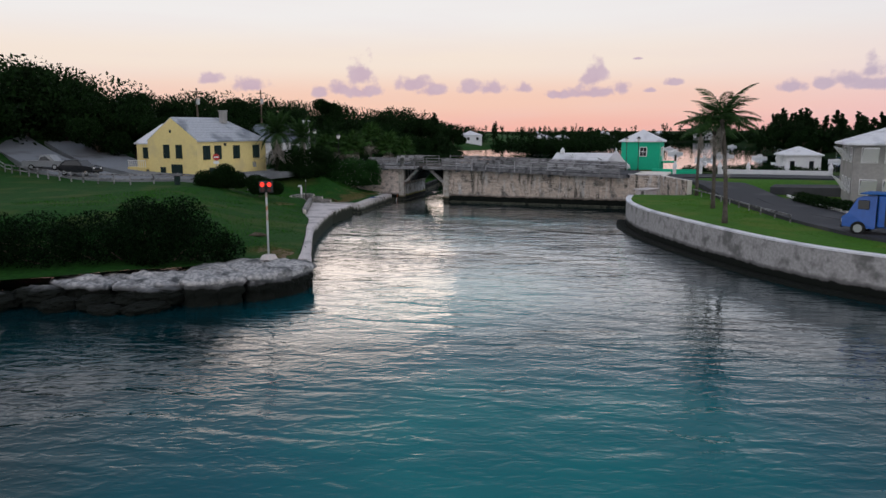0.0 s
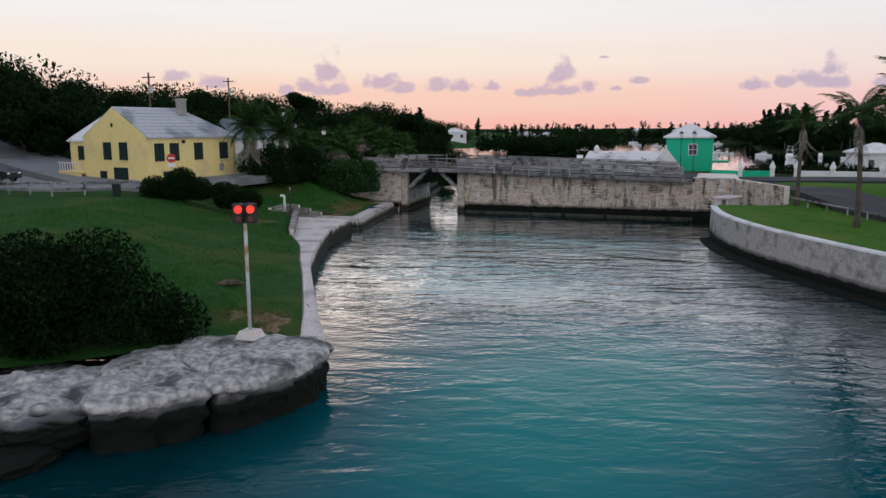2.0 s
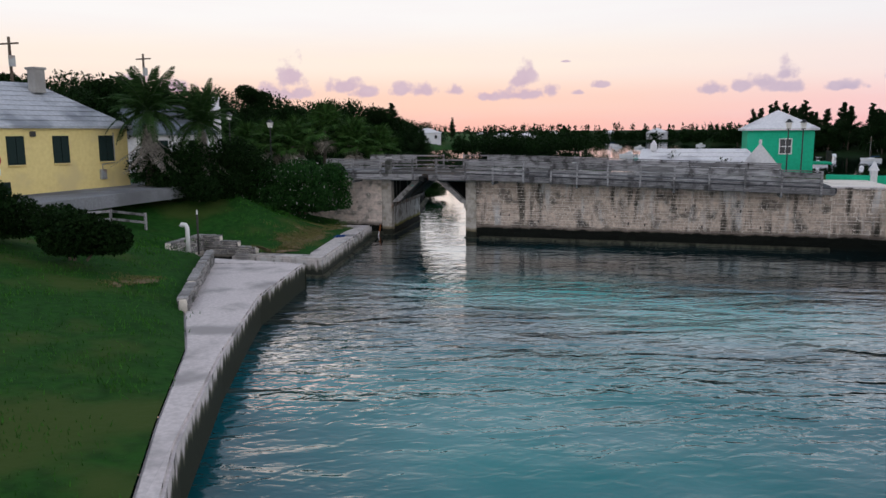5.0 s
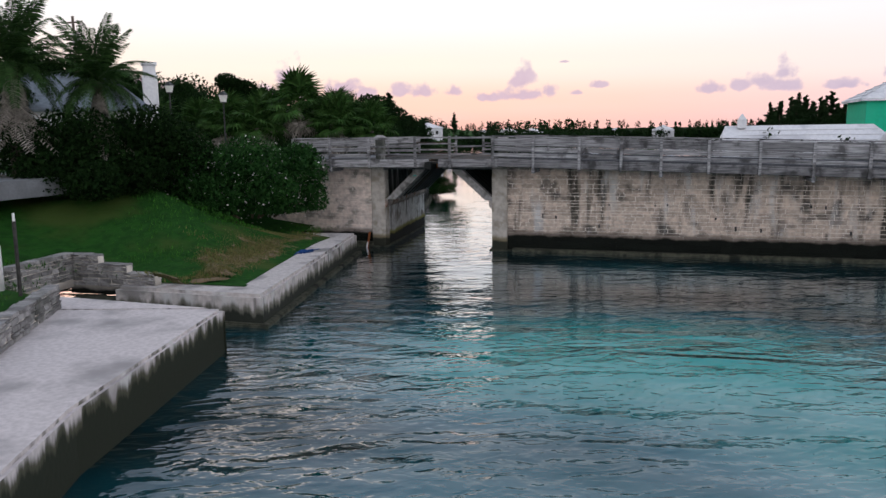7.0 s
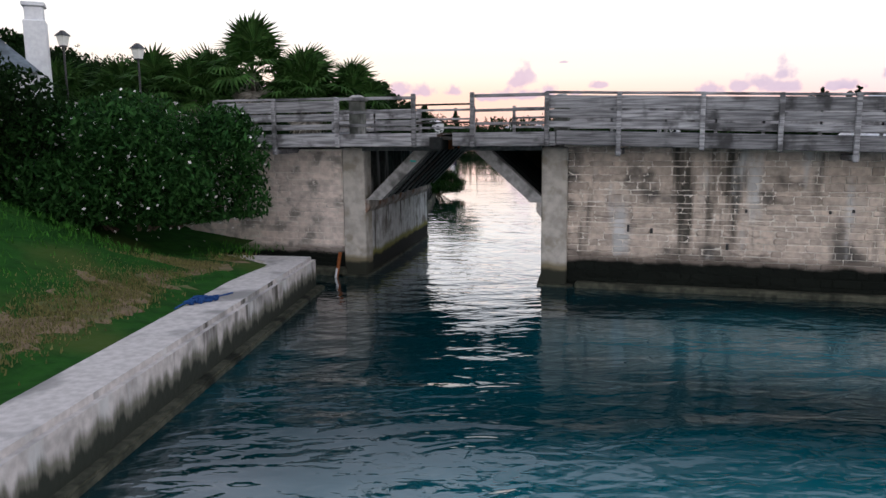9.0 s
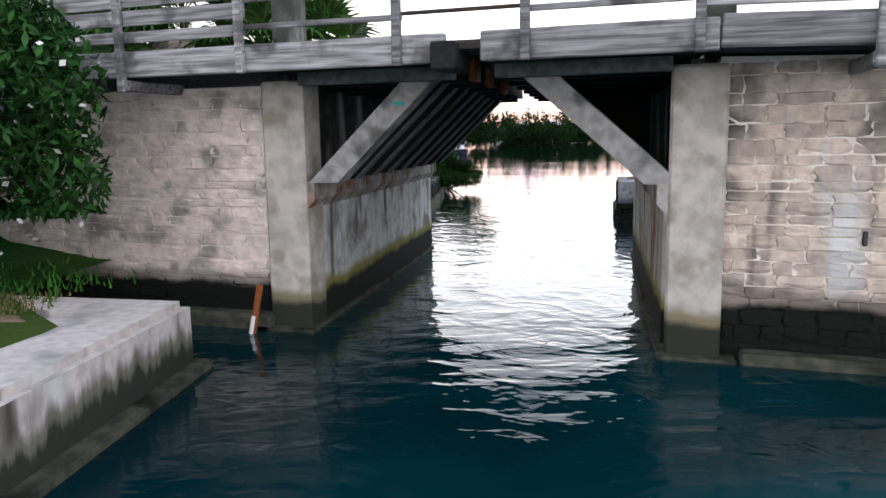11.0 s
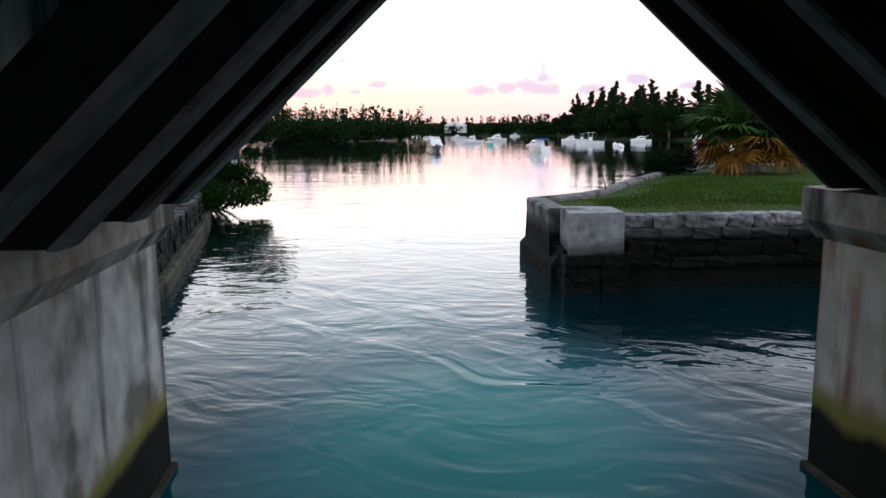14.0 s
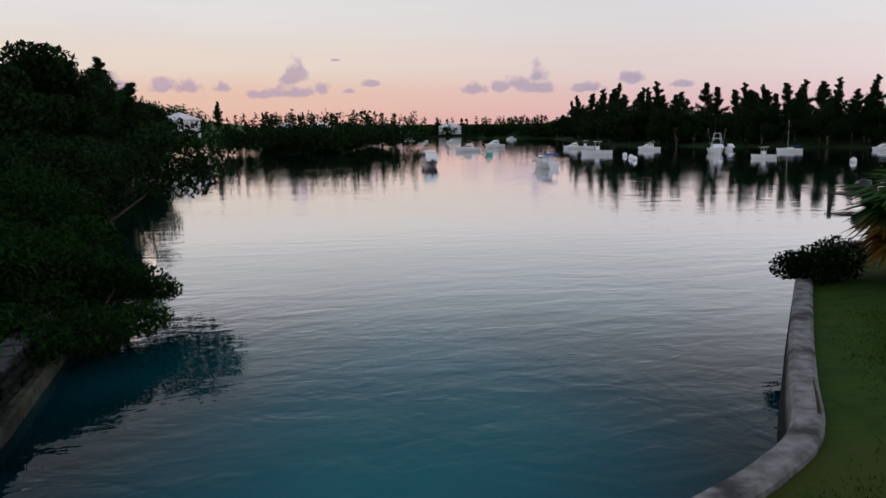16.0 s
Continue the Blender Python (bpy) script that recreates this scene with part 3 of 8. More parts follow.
def part(name, g, material, parent=None, label="", smooth=False, at=None):
    """One mesh object, under a thing or a part."""
    me = g if isinstance(g, bpy.types.Mesh) else g.mesh(name, smooth)
    if material is not None and not me.materials:
        me.materials.append(material)
    ob = new(name, me)
    if parent is not None:
        ob.parent = parent
    if at is not None:
        ob.matrix_basis = at
    if label:
        tagged(ob, label)
    return ob


def thing(name, label, category, at=None, group="", kind=""):
    """An Empty at a thing's base, that holds its parts."""
    ob = new(name)
    ob.empty_display_size = 0.2
    if at is not None:
        ob.matrix_basis = at
    return tagged(ob, label, category, group, kind)


def smooth01(t):
    t = min(1.0, max(0.0, t))
    return t * t * (3 - 2 * t)


def along(pts, step):
    """Points every step along a polyline, with the direction there."""
    out, left = [], 0.0
    for a, b in zip(pts, pts[1:]):
        a, b = Vector(a), Vector(b)
        n = (b - a).length
        while left < n:
            out.append((a.lerp(b, left / n), (b - a).normalized()))
            left += step
        left -= n
    return out


def gap_to(x, y, line):
    """Distance from a place to a polyline."""
    best = 1e9
    for a, b in zip(line, line[1:]):
        ux, uy = b[0] - a[0], b[1] - a[1]
        t = max(0.0, min(1.0, ((x - a[0]) * ux + (y - a[1]) * uy) / (ux * ux + uy * uy)))
        best = min(best, math.hypot(x - a[0] - t * ux, y - a[1] - t * uy))
    return best


def land(name, outline, rise, step, material, label, category="ground"):
    """Ground inside an outline, cut into a grid and lifted by rise(x, y)."""
    bm = bmesh.new()
    vs = [bm.verts.new((p[0], p[1], 0)) for p in outline]
    for tri in tessellate_polygon([[Vector((p[0], p[1], 0)) for p in outline]]):
        bm.faces.new([vs[i] for i in tri])
    for ax in (0, 1):
        lo, hi = min(p[ax] for p in outline), max(p[ax] for p in outline)
        k = math.floor(lo / step) + 1
        while k * step < hi:
            co, no = [0, 0, 0], [0, 0, 0]
            co[ax], no[ax] = k * step, 1
            bmesh.ops.bisect_plane(bm, geom=bm.verts[:] + bm.edges[:] + bm.faces[:], plane_co=co, plane_no=no)
            k += 1
    for v in bm.verts:
        v.co.z = rise(v.co.x, v.co.y)
    bmesh.ops.recalc_face_normals(bm, faces=bm.faces[:])
    me = bpy.data.meshes.new(name)
    bm.to_mesh(me)
    bm.free()
    if me.polygons and sum(p.normal.z for p in me.polygons) < 0:
        me.flip_normals()
    me.polygons.foreach_set("use_smooth", [True] * len(me.polygons))
    return tagged(part(name, me, material), label, category, kind="structure")


def ribbon(name, line, width, material, label, category, lift=0.0, thick=0.25, cross=3):
    """A road along a line of (x, y, z)."""
    g = Geo()
    pts = [Vector(p) for p in line]
    fine = []
    for i in range(len(pts) - 1):
        p0, p1, p2, p3 = pts[max(i - 1, 0)], pts[i], pts[i + 1], pts[min(i + 2, len(pts) - 1)]
        for k in range(8):
            t = k / 8
            fine.append(0.5 * ((2 * p1) + (p2 - p0) * t + (2 * p0 - 5 * p1 + 4 * p2 - p3) * t * t + (3 * p1 - p0 - 3 * p2 + p3) * t ** 3))
    fine.append(pts[-1])
    for i, p in enumerate(fine):
        d = fine[min(i + 1, len(fine) - 1)] - fine[max(i - 1, 0)]
        s = Vector((-d.y, d.x, 0)).normalized() * width / 2
        g.v += [tuple(p + s + Vector((0, 0, lift))), tuple(p - s + Vector((0, 0, lift))), tuple(p + s - Vector((0, 0, thick))), tuple(p - s - Vector((0, 0, thick)))]
    for i in range(len(fine) - 1):
        a, b = 4 * i, 4 * i + 4
        g.f += [(a, a + 1, b + 1, b), (a, b, b + 2, a + 2), (a + 1, a + 3, b + 3, b + 1)]
    return tagged(part(name, g, material), label, category, kind="structure")

# ---- sea and ground ----
g = Geo()
R = 2500.0
g.add([(-R, -R, -1.9), (R, -R, -1.9), (R, R, -1.9), (-R, R, -1.9)], [(0, 1, 2, 3)])
tagged(part("ground", g, SEABED), "pale sandy seabed reaching to the horizon under the sea", "ground", kind="structure")
g = Geo()
g.add([(-R, -R, 0), (R, -R, 0), (R, R, 0), (-R, R, 0)], [(0, 1, 2, 3)])
tagged(part("water", g, WATER), "rippled turquoise sea channel reflecting the pink dusk sky", "water", kind="structure")

# outer edge of the west quay, from the headland to the bridge
QUAY = [(-24.7, 37.0), (-26.3, 39.4), (-30.2, 45.7), (-32.6, 49.6), (-35.4, 55.2), (-37.3, 59.5), (-38.6, 62.5), (-40.35, 69.4)]
QUAY_IN = [(-25.6, 36.9), (-27.3, 39.9), (-31.2, 46.4), (-33.6, 50.2), (-36.7, 55.4), (-40.0, 59.8), (-41.0, 61.7), (-44.6, 68.2)]


def quay_z(y):
    return 1.5 - 0.3 * smooth01((y - 44) / 18)


def slab(name, outline, zs, material, label, depth=-1.4, category="quay", bevel=0.07):
    """A solid with a flat top on an outline, its edges worn round."""
    bm = bmesh.new()
    top = [bm.verts.new((p[0], p[1], z)) for p, z in zip(outline, zs)]
    bot = [bm.verts.new((p[0], p[1], depth)) for p in outline]
    n = len(outline)
    bm.faces.new(top)
    rim = [bm.faces.new((top[i], bot[i], bot[(i + 1) % n], top[(i + 1) % n])) for i in range(n)]
    bmesh.ops.recalc_face_normals(bm, faces=bm.faces[:])
    if bevel:
        es = [e for e in bm.edges if e.verts[0] in top and e.verts[1] in top]
        bmesh.ops.bevel(bm, geom=es, offset=bevel, segments=2, affect="EDGES")
    me = bpy.data.meshes.new(name)
    bm.to_mesh(me)
    bm.free()
    return tagged(part(name, me, material), label, category, kind="structure")


edge = QUAY + QUAY_IN[::-1]
slab("quay_path", edge, [quay_z(p[1]) for p in edge], CONCRETE, "pale concrete quay path and landing beside the channel")
slab("landing_back", [(-40.3, 69.42), (-44.58, 68.22), (-47.6, 69.0), (-47.6, 69.7), (-45.0, 69.6)], [1.195] * 5, CONCRETE, "pale concrete landing at the head of the inlet")
# dark material on the sill paints in the reflection of the inlet walls
slab("inlet_floor", [(-45.6, 69.5), (-47.8, 69.5), (-47.8, 72.6), (-45.6, 72.6)], [0.55] * 4, WEEDY, "concrete sill at the end of the boat inlet, wall reflections painted dark")
slab("mid_quay", [(-40.75, 72.0), (-43.72, 85.55), (-46.6, 85.25), (-46.6, 84.6), (-44.75, 84.4), (-42.2, 73.2), (-46.0, 73.1), (-46.0, 72.0)],
     [0.98] * 8, MIDQUAY, "worn concrete quay with chipped edges leading to the bridge", bevel=0.1)
slab("quay_footing", [(-40.5, 71.85), (-43.55, 85.75), (-46.6, 85.45), (-46.6, 85.0), (-42.2, 73.0), (-46.0, 73.0), (-46.0, 71.85)], [0.12] * 7, WEEDY,
     "weed-dark footing course along the quay at water level", bevel=0.04)

# west lawn
SHORE_W = QUAY_IN + [(-46.4, 69.4), (-48.1, 69.6), (-48.2, 72.6), (-44.5, 72.8), (-41.9, 72.9), (-44.3, 83.9), (-46.4, 85.1), (-47.2, 88.1)]
ROCK_LINE = [(-120, -10), (-62, 6), (-47, 17), (-38.5, 24.5), (-34.0, 29.6), (-30.4, 33.4), (-28.4, 35.6), (-25.6, 36.9)]


def hill_cap(y):
    return 16.0 - 11.5 * smooth01((y - 60) / 80)


def west_rise(x, y):
    d = gap_to(x, y, SHORE_W)
    r = gap_to(x, y, ROCK_LINE)
    base = 1.52 + 0.3 * smooth01((y - 53) / 7) - 0.80 * smooth01((y - 70.5) / 3)
    top = 3.75 + 0.35 * smooth01((y - 70) / 20)
    span = 12.5 - 3.0 * smooth01((y - 68) / 8)
    z = base + (top - base) * smooth01(d / span)
    z = min(z, 1.35 + 2.6 * smooth01(r / 16)) if y < 45 else z
    if y < 70:
        z -= (base - quay_z(y) - 0.02) * (1 - smooth01(d / 0.9))
    if y >= 70:
        z -= 0.14 * (1 - smooth01(d / 0.35))
    z = base + (z - base) * (1 - 0.85 * smooth01((y - 81) / 4) * smooth01((x + 51) / 2.5))
    hill = max(0.0, -x - 82) * 0.22 + max(0.0, -x - 66) * 0.03
    return z + min(hill, hill_cap(y)) + 0.05 * noise.noise(Vector((x * 0.35, y * 0.35, 0)))


WEST = ROCK_LINE + SHORE_W[1:] + [(-47.5, 92), (-47.0, 97), (-47.9, 104), (-50.1, 112.6), (-51.6, 118), (-56, 126), (-66, 147), (-75, 185), (-92, 230),
                                 (-90, 262), (-68, 310), (-82, 340), (-130, 420), (-320, 520), (-420, 300), (-420, -10)]


def west_all(x, y):
    if y < 88:
        return west_rise(x, y)
    if y < 96.8 and x > -60:
        return west_rise(x, 87.9)
    edge = [(-46.0, 88), (-47.5, 97), (-47.9, 104), (-50.1, 112.6), (-51.6, 118), (-56, 126), (-66, 147), (-75, 185), (-92, 230), (-90, 262), (-68, 310), (-82, 340), (-130, 420)]
    d = gap_to(x, y, edge)
    z = 0.85 + 0.55 * smooth01((d - 0.2) / 3) + min(d, 60) * 0.055
    road = smooth01((99 - y) / 5) * smooth01((-49 - x) / 4)
    z = z * (1 - road) + (4.0 + min(d, 60) * 0.01) * road
    hill = max(0.0, -x - 82) * 0.16
    return z + min(hill, hill_cap(y))


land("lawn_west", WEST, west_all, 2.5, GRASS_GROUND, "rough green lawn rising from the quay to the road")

# east shore with garden
GARDEN = [(-12.9, 77.6), (-12.75, 75.4), (-12.3, 72.2), (-11.4, 68.8), (-9.8, 64.6), (-7.8, 60.8), (-4.2, 54.8), (0.6, 48.2), (4.9, 44.6), (12.0, 40.6), (30.0, 33.0), (70.0, 20.0)]


def east_near(x, y):
    return 2.28 + 0.05 * noise.noise(Vector((x * 0.3, y * 0.3, 4))) + 0.006 * max(0.0, x) + 1.15 * smooth01((y - 80) / 9)


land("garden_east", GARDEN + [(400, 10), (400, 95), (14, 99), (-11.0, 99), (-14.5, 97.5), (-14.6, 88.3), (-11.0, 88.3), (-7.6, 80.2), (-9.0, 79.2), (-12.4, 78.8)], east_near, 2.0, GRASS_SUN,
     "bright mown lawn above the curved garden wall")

SPIT = [(-36.3, 105.3), (-39.3, 105.5), (-39.75, 107.9), (-38.85, 108.8), (-38.0, 109.8), (-37.15, 111.7), (-35.7, 114.8), (-33.4, 119.2), (-31, 122.5), (-26, 123.6), (-19, 121), (-12, 116.5), (-4, 116), (10, 116), (60, 112), (60, 96), (10, 99.2),
        (-14, 97.6), (-25, 97.6), (-30.5, 98.5), (-31.5, 105.4)]


def spit_rise(x, y):
    d = gap_to(x, y, SPIT[:15])
    return 1.22 + 0.12 * smooth01(d / 2) + 2.2 * smooth01((x + 31) / 6) * smooth01((114 - y) / 8)


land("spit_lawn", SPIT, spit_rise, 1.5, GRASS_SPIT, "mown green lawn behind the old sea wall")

# far shores
def far_land(name, outline, top, label, run=45.0):
    line = outline + outline[:1]
    return land(name, outline, lambda x, y: -0.3 + top * smooth01(gap_to(x, y, line) / run), 14.0, SCRUB, label)


far_land("far_shore_east", [(20, 275), (-2, 300), (-4, 330), (0, 420), (8, 470), (120, 560), (420, 480), (430, 200), (150, 175), (75, 205), (48, 250)], 7.0, "dark wooded shore across the bay")
far_land("far_shore_north", [(-300, 640), (-60, 622), (80, 640), (400, 720), (300, 1100), (-500, 1100), (-600, 700)], 9.0, "low wooded shore far beyond the boats")
far_land("far_islet", [(2, 470), (-28, 500), (-10, 560), (70, 590), (110, 520), (50, 468)], 7.0, "low dark wooded point across the bay", 20.0)

# ---- roads ----
ROAD_W = [(-44.6, 92.3, 4.42), (-49.5, 91.0, 4.3), (-54.2, 84.5, 4.15), (-55.8, 75.0, 4.0), (-57.0, 66.5, 3.88), (-62.0, 61.9, 3.9), (-72.0, 63.8, 4.1), (-88.0, 70.0, 6.2), (-110, 80, 10.5)]
ribbon("road_west", ROAD_W, 6.0, PALE_ROAD, "pale worn road bending past the yellow house", "road", lift=0.08, thick=0.6)
ribbon("forecourt_west", [(-60, 66.5, 3.9), (-68, 70.5, 4.15), (-80, 75, 5.2), (-92, 80, 7.5)], 7.0, PALE_ROAD, "pale sloping forecourt beside the house", "road", lift=0.12, thick=0.8)
ROAD_E = [(-14.7, 92.6, 3.52), (-10.5, 92.0, 3.5), (-5.0, 86.0, 3.2), (-1.6, 75.5, 2.62), (1.4, 66.0, 2.5), (4.6, 57.0, 2.45), (9.5, 49.5, 2.45), (24, 42, 2.5), (60, 34, 2.6)]
ribbon("road_east", ROAD_E, 5.0, ASPHALT, "grey asphalt road curving behind the garden", "road", lift=0.06, thick=0.4)
ribbon("road_fork", [(-9.5, 92.2, 3.5), (-1, 93.5, 3.55), (12, 92, 3.6), (40, 88, 3.8)], 6.0, ASPHALT, "grey asphalt side road", "road", lift=0.075, thick=0.5)
ribbon("road_yard", [(0.5, 86.5, 3.05), (8, 85.5, 3.15), (20, 82, 3.2), (45, 74, 3.2)], 9.0, ASPHALT, "dark asphalt yard beside the road", "road", lift=0.1, thick=1.2)
ribbon("road_verge", [(2.2, 74.8, 2.62), (4.4, 67.0, 2.5), (8.2, 60.0, 2.5), (15.0, 54.5, 2.5), (40, 46, 2.5)], 7.0, ASPHALT, "dark asphalt parking strip beside the road", "road", lift=0.05, thick=0.5)
g = Geo()
for p, d in along([(p[0], p[1], p[2] + 0.1) for p in [(1.5, 76.5, 2.65), (3.0, 70.5, 2.55), (5.4, 63.2, 2.5), (8.5, 57.0, 2.5), (13.0, 52.5, 2.5)]], 0.9):
    g.box(p.x, p.y, p.z, 0.86, 0.16, 0.2, 0.02, rz=math.degrees(math.atan2(d.y, d.x)))
tagged(part("kerb", g, FRAME_WHITE), "pale painted kerb stones along the road", "kerb", kind="structure")

# ---- garden wall on the east bank ----
def wall_along(name, line, width, z_top, z_bot, material, label, cap=None, batter=0.0, round_edge=0.05):
    g = Geo()
    pts = [Vector((p[0], p[1], 0)) for p in line]
    n = len(pts)
    side = []
    for i in range(n):
        d = (pts[min(i + 1, n - 1)] - pts[max(i - 1, 0)]).normalized()
        side.append(Vector((-d.y, d.x, 0)))
    prof = [(-width / 2 - batter, z_bot), (-width / 2, z_top - round_edge), (-width / 2 + round_edge, z_top), (width / 2 - round_edge, z_top), (width / 2, z_top - round_edge), (width / 2, z_bot)]
    for p, s in zip(pts, side):
        for o, z in prof:
            q = p - s * o
            g.v.append((q.x, q.y, z))
    k = len(prof)
    for i in range(n - 1):
        for j in range(k - 1):
            a, b = i * k + j, (i + 1) * k + j
            g.f.append((a, a + 1, b + 1, b))
    g.f += [tuple(range(k)), tuple(range((n - 1) * k, n * k))[::-1]]
    return tagged(part(name, g, material), label, "wall", kind="structure")


def curve_through(line, per=6):
    pts = [Vector((p[0], p[1], 0)) for p in line]
    out = []
    for i in range(len(pts) - 1):
        p0, p1, p2, p3 = pts[max(i - 1, 0)], pts[i], pts[i + 1], pts[min(i + 2, len(pts) - 1)]
        for k in range(per):
            t = k / per
            out.append(0.5 * ((2 * p1) + (p2 - p0) * t + (2 * p0 - 5 * p1 + 4 * p2 - p3) * t * t + (3 * p1 - p0 - 3 * p2 + p3) * t ** 3))
    return out + [pts[-1]]


wall_along("garden_wall", curve_through(GARDEN), 0.4, 2.3, -1.5, RENDERED, "curved whitewashed garden wall with mildew stains above the water", batter=0.12)
wall_along("garden_wall_coping", curve_through([(p[0] + 0.02, p[1]) for p in GARDEN]), 0.5, 2.36, 2.24, WHITE, "thin pale coping on the garden wall", round_edge=0.02)
ledge = curve_through([(p[0] - 0.55, p[1] - 0.5) for p in GARDEN[1:]])
wall_along("wall_ledge", ledge, 0.9, 0.16, -1.5, ROCK, "dark weedy rock ledge along the foot of the garden wall", round_edge=0.12)

# ---- bridge ----
FACE, BACK = 88.0, 96.8


def skew(x, y):
    return x - 0.112 * (y - 87.8)


def deck_z(x):
    """Underside of the edge beam."""
    return 4.05 - 0.030 * max(0.0, x + 37.0)


bridge = thing("bridge", "old stone and timber drawbridge with grey plank railings over the channel", "bridge")
MID = -40.30


# abutments, cores of rubble behind the stone faces
g = Geo()
core = [(-37.0, FACE - 0.002), (-14.75, FACE - 0.002), (-14.75, BACK), (skew(-37.0, BACK), BACK)]
g.add([(x, y, -1.5) for x, y in core] + [(x, y, deck_z(x) + 0.04) for x, y in core], [(3, 2, 1, 0), (4, 5, 6, 7), (0, 1, 5, 4), (1, 2, 6, 5), (2, 3, 7, 6), (3, 0, 4, 7)])
right_wall = part("east_abutment", g, MORTAR, bridge, "long pale stone block wall of the bridge, dark with weed at the waterline")
g = Geo().prism([(-60, FACE - 0.002), (-43.85, FACE - 0.002), (skew(-43.85, BACK), BACK), (-60, BACK)], -1.5, 3.95)
left_wall = part("west_abutment", g, MORTAR, bridge, "short pale stone block wall of the bridge")
def pier_face(side):
    """Concrete lining of the opening: pilaster, face, ledge, recessed upper wall and footing."""
    s = 1 if side == "west" else -1
    x0 = -43.12 if side == "west" else -37.62
    mat = PIER if side == "west" else PIER_RUST
    g = Geo()
    # lower face, from the front pilaster to the back
    def q(off, y):
        return (skew(x0, y) + off * s, y)
    g.prism([q(0, 88.35), q(0, BACK + 0.15), q(-0.9, BACK + 0.15), q(-0.9, 88.35)][::s], -1.5, 2.02)
    body = part("pier_lining", g, mat, bridge, "streaked, rust-stained concrete lining of the opening")
    g = Geo()
    a, b = q(0.14, 87.86), q(0.14, BACK + 0.25)
    back_a, back_b = q(-0.14, 87.86), q(-0.42, BACK + 0.25)
    vs = [(*q(0.0, 87.86), 1.98), (*a, 2.14), (*a, 2.40), (*back_a, 2.44), (*back_a, 1.98), (*q(0.0, BACK + 0.25), 1.98), (*b, 2.14), (*b, 2.40), (*back_b, 2.44), (*back_b, 1.98)]
    g.add(vs, [(0, 1, 6, 5), (1, 2, 7, 6), (2, 3, 8, 7), (3, 4, 9, 8), (4, 0, 5, 9), (0, 4, 3, 2, 1), (5, 6, 7, 8, 9)])
    part("ledge", g, LEDGE, bridge, "chipped concrete ledge that carries the struts")
    # much darker than the lining below the ledge
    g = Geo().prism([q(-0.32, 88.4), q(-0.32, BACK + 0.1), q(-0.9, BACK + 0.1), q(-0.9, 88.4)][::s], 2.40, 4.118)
    part("upper_lining", g, DARK_CONCRETE, bridge, "dark streaked concrete above the ledge")
    g = Geo()
    cx = x0 - 0.37 * s
    g.box(cx, 88.12, 1.25, 0.74, 0.6, 5.5, 0.04)
    part("pilaster", g, PILASTER, bridge, "weathered concrete pilaster at the edge of the opening", at=pose(0, 0, 0))
    g = Geo().prism([q(0.10, 87.66), q(0.05, BACK + 0.17), q(-0.9, BACK + 0.17), (x0 - 0.95 * s, 87.66)][::s], -1.5, 0.05)
    part("footing", g, WEEDY, bridge, "weed-covered concrete footing")
    return body


pier_face("west")
pier_face("east")
g = Geo()
g.box((-36.6 - 14.75) / 2, 87.86, -0.6, 21.9, 0.4, 1.5, 0.05)
part("footing", g, WEEDY, bridge, "grey concrete footing strip at the waterline")
g = Geo()
g.box(-45.6, 87.86, -0.55, 3.6, 0.4, 1.6, 0.05)
part("footing", g, WEEDY, bridge)

# deck over the opening: two leaves with a slot between
for s, xa, xb in ((1, -43.5, MID - 0.22), (-1, MID + 0.22, -37.2)):
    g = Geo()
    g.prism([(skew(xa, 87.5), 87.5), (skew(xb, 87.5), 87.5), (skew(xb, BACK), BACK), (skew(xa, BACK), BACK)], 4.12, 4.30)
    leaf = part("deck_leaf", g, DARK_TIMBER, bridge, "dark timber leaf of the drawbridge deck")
    xe = xb - 0.32 * s if s > 0 else xa + 0.32
    g = Geo()
    g.prism([(skew(xe - 0.32, 87.75), 87.75), (skew(xe + 0.32, 87.75), 87.75), (skew(xe + 0.32, BACK + 0.1), BACK + 0.1), (skew(xe - 0.32, BACK + 0.1), BACK + 0.1)], 4.04, 4.19)
    part("end_beam", g, BRACE_SHADED, bridge, "heavy dark beam at the tip of the deck leaf")
    for k in range(7):
        y = 88.55 + k * 1.24
        g = Geo()
        g.box(skew((xa + xb) / 2, y), y, 4.03, abs(xb - xa) - 0.1, 0.18, 0.22, 0.015)
        part("deck_joist", g, BRACE_SHADED, bridge)
# lock gear in the slot between the leaves
part("slot_cover", Geo().prism([(skew(MID - 0.3, 87.5), 87.5), (skew(MID + 0.3, 87.5), 87.5), (skew(MID + 0.3, 95.6), 95.6), (skew(MID - 0.3, 95.6), 95.6)], 4.392, 4.43), DARK_TIMBER, bridge, "dark cover plate over the slot")
part("lock_block", Geo().box(MID - 0.12, 86.95, 4.14, 0.34, 0.7, 0.36, 0.02), BRACE_SHADED, bridge, "dark iron lock block at the edge of the deck")
for y, w in ((88.6, 0.1), (90.2, 0.08), (92.4, 0.1)):
    part("hinge_iron", Geo().box(skew(MID - 0.15, y), y, 4.1, w, 0.35, 0.34, 0.02), RUST, bridge, "rusty iron fitting in the deck slot")

# girders along the southern edge that the strut heads meet
for xa, xb in ((-43.1, MID - 0.3), (MID + 0.3, -37.6)):
    part("girder", Geo().box((xa + xb) / 2, 87.74, 4.01, xb - xa, 0.16, 0.2, 0.015), FLANGE, bridge, "grey steel girder under the deck edge")

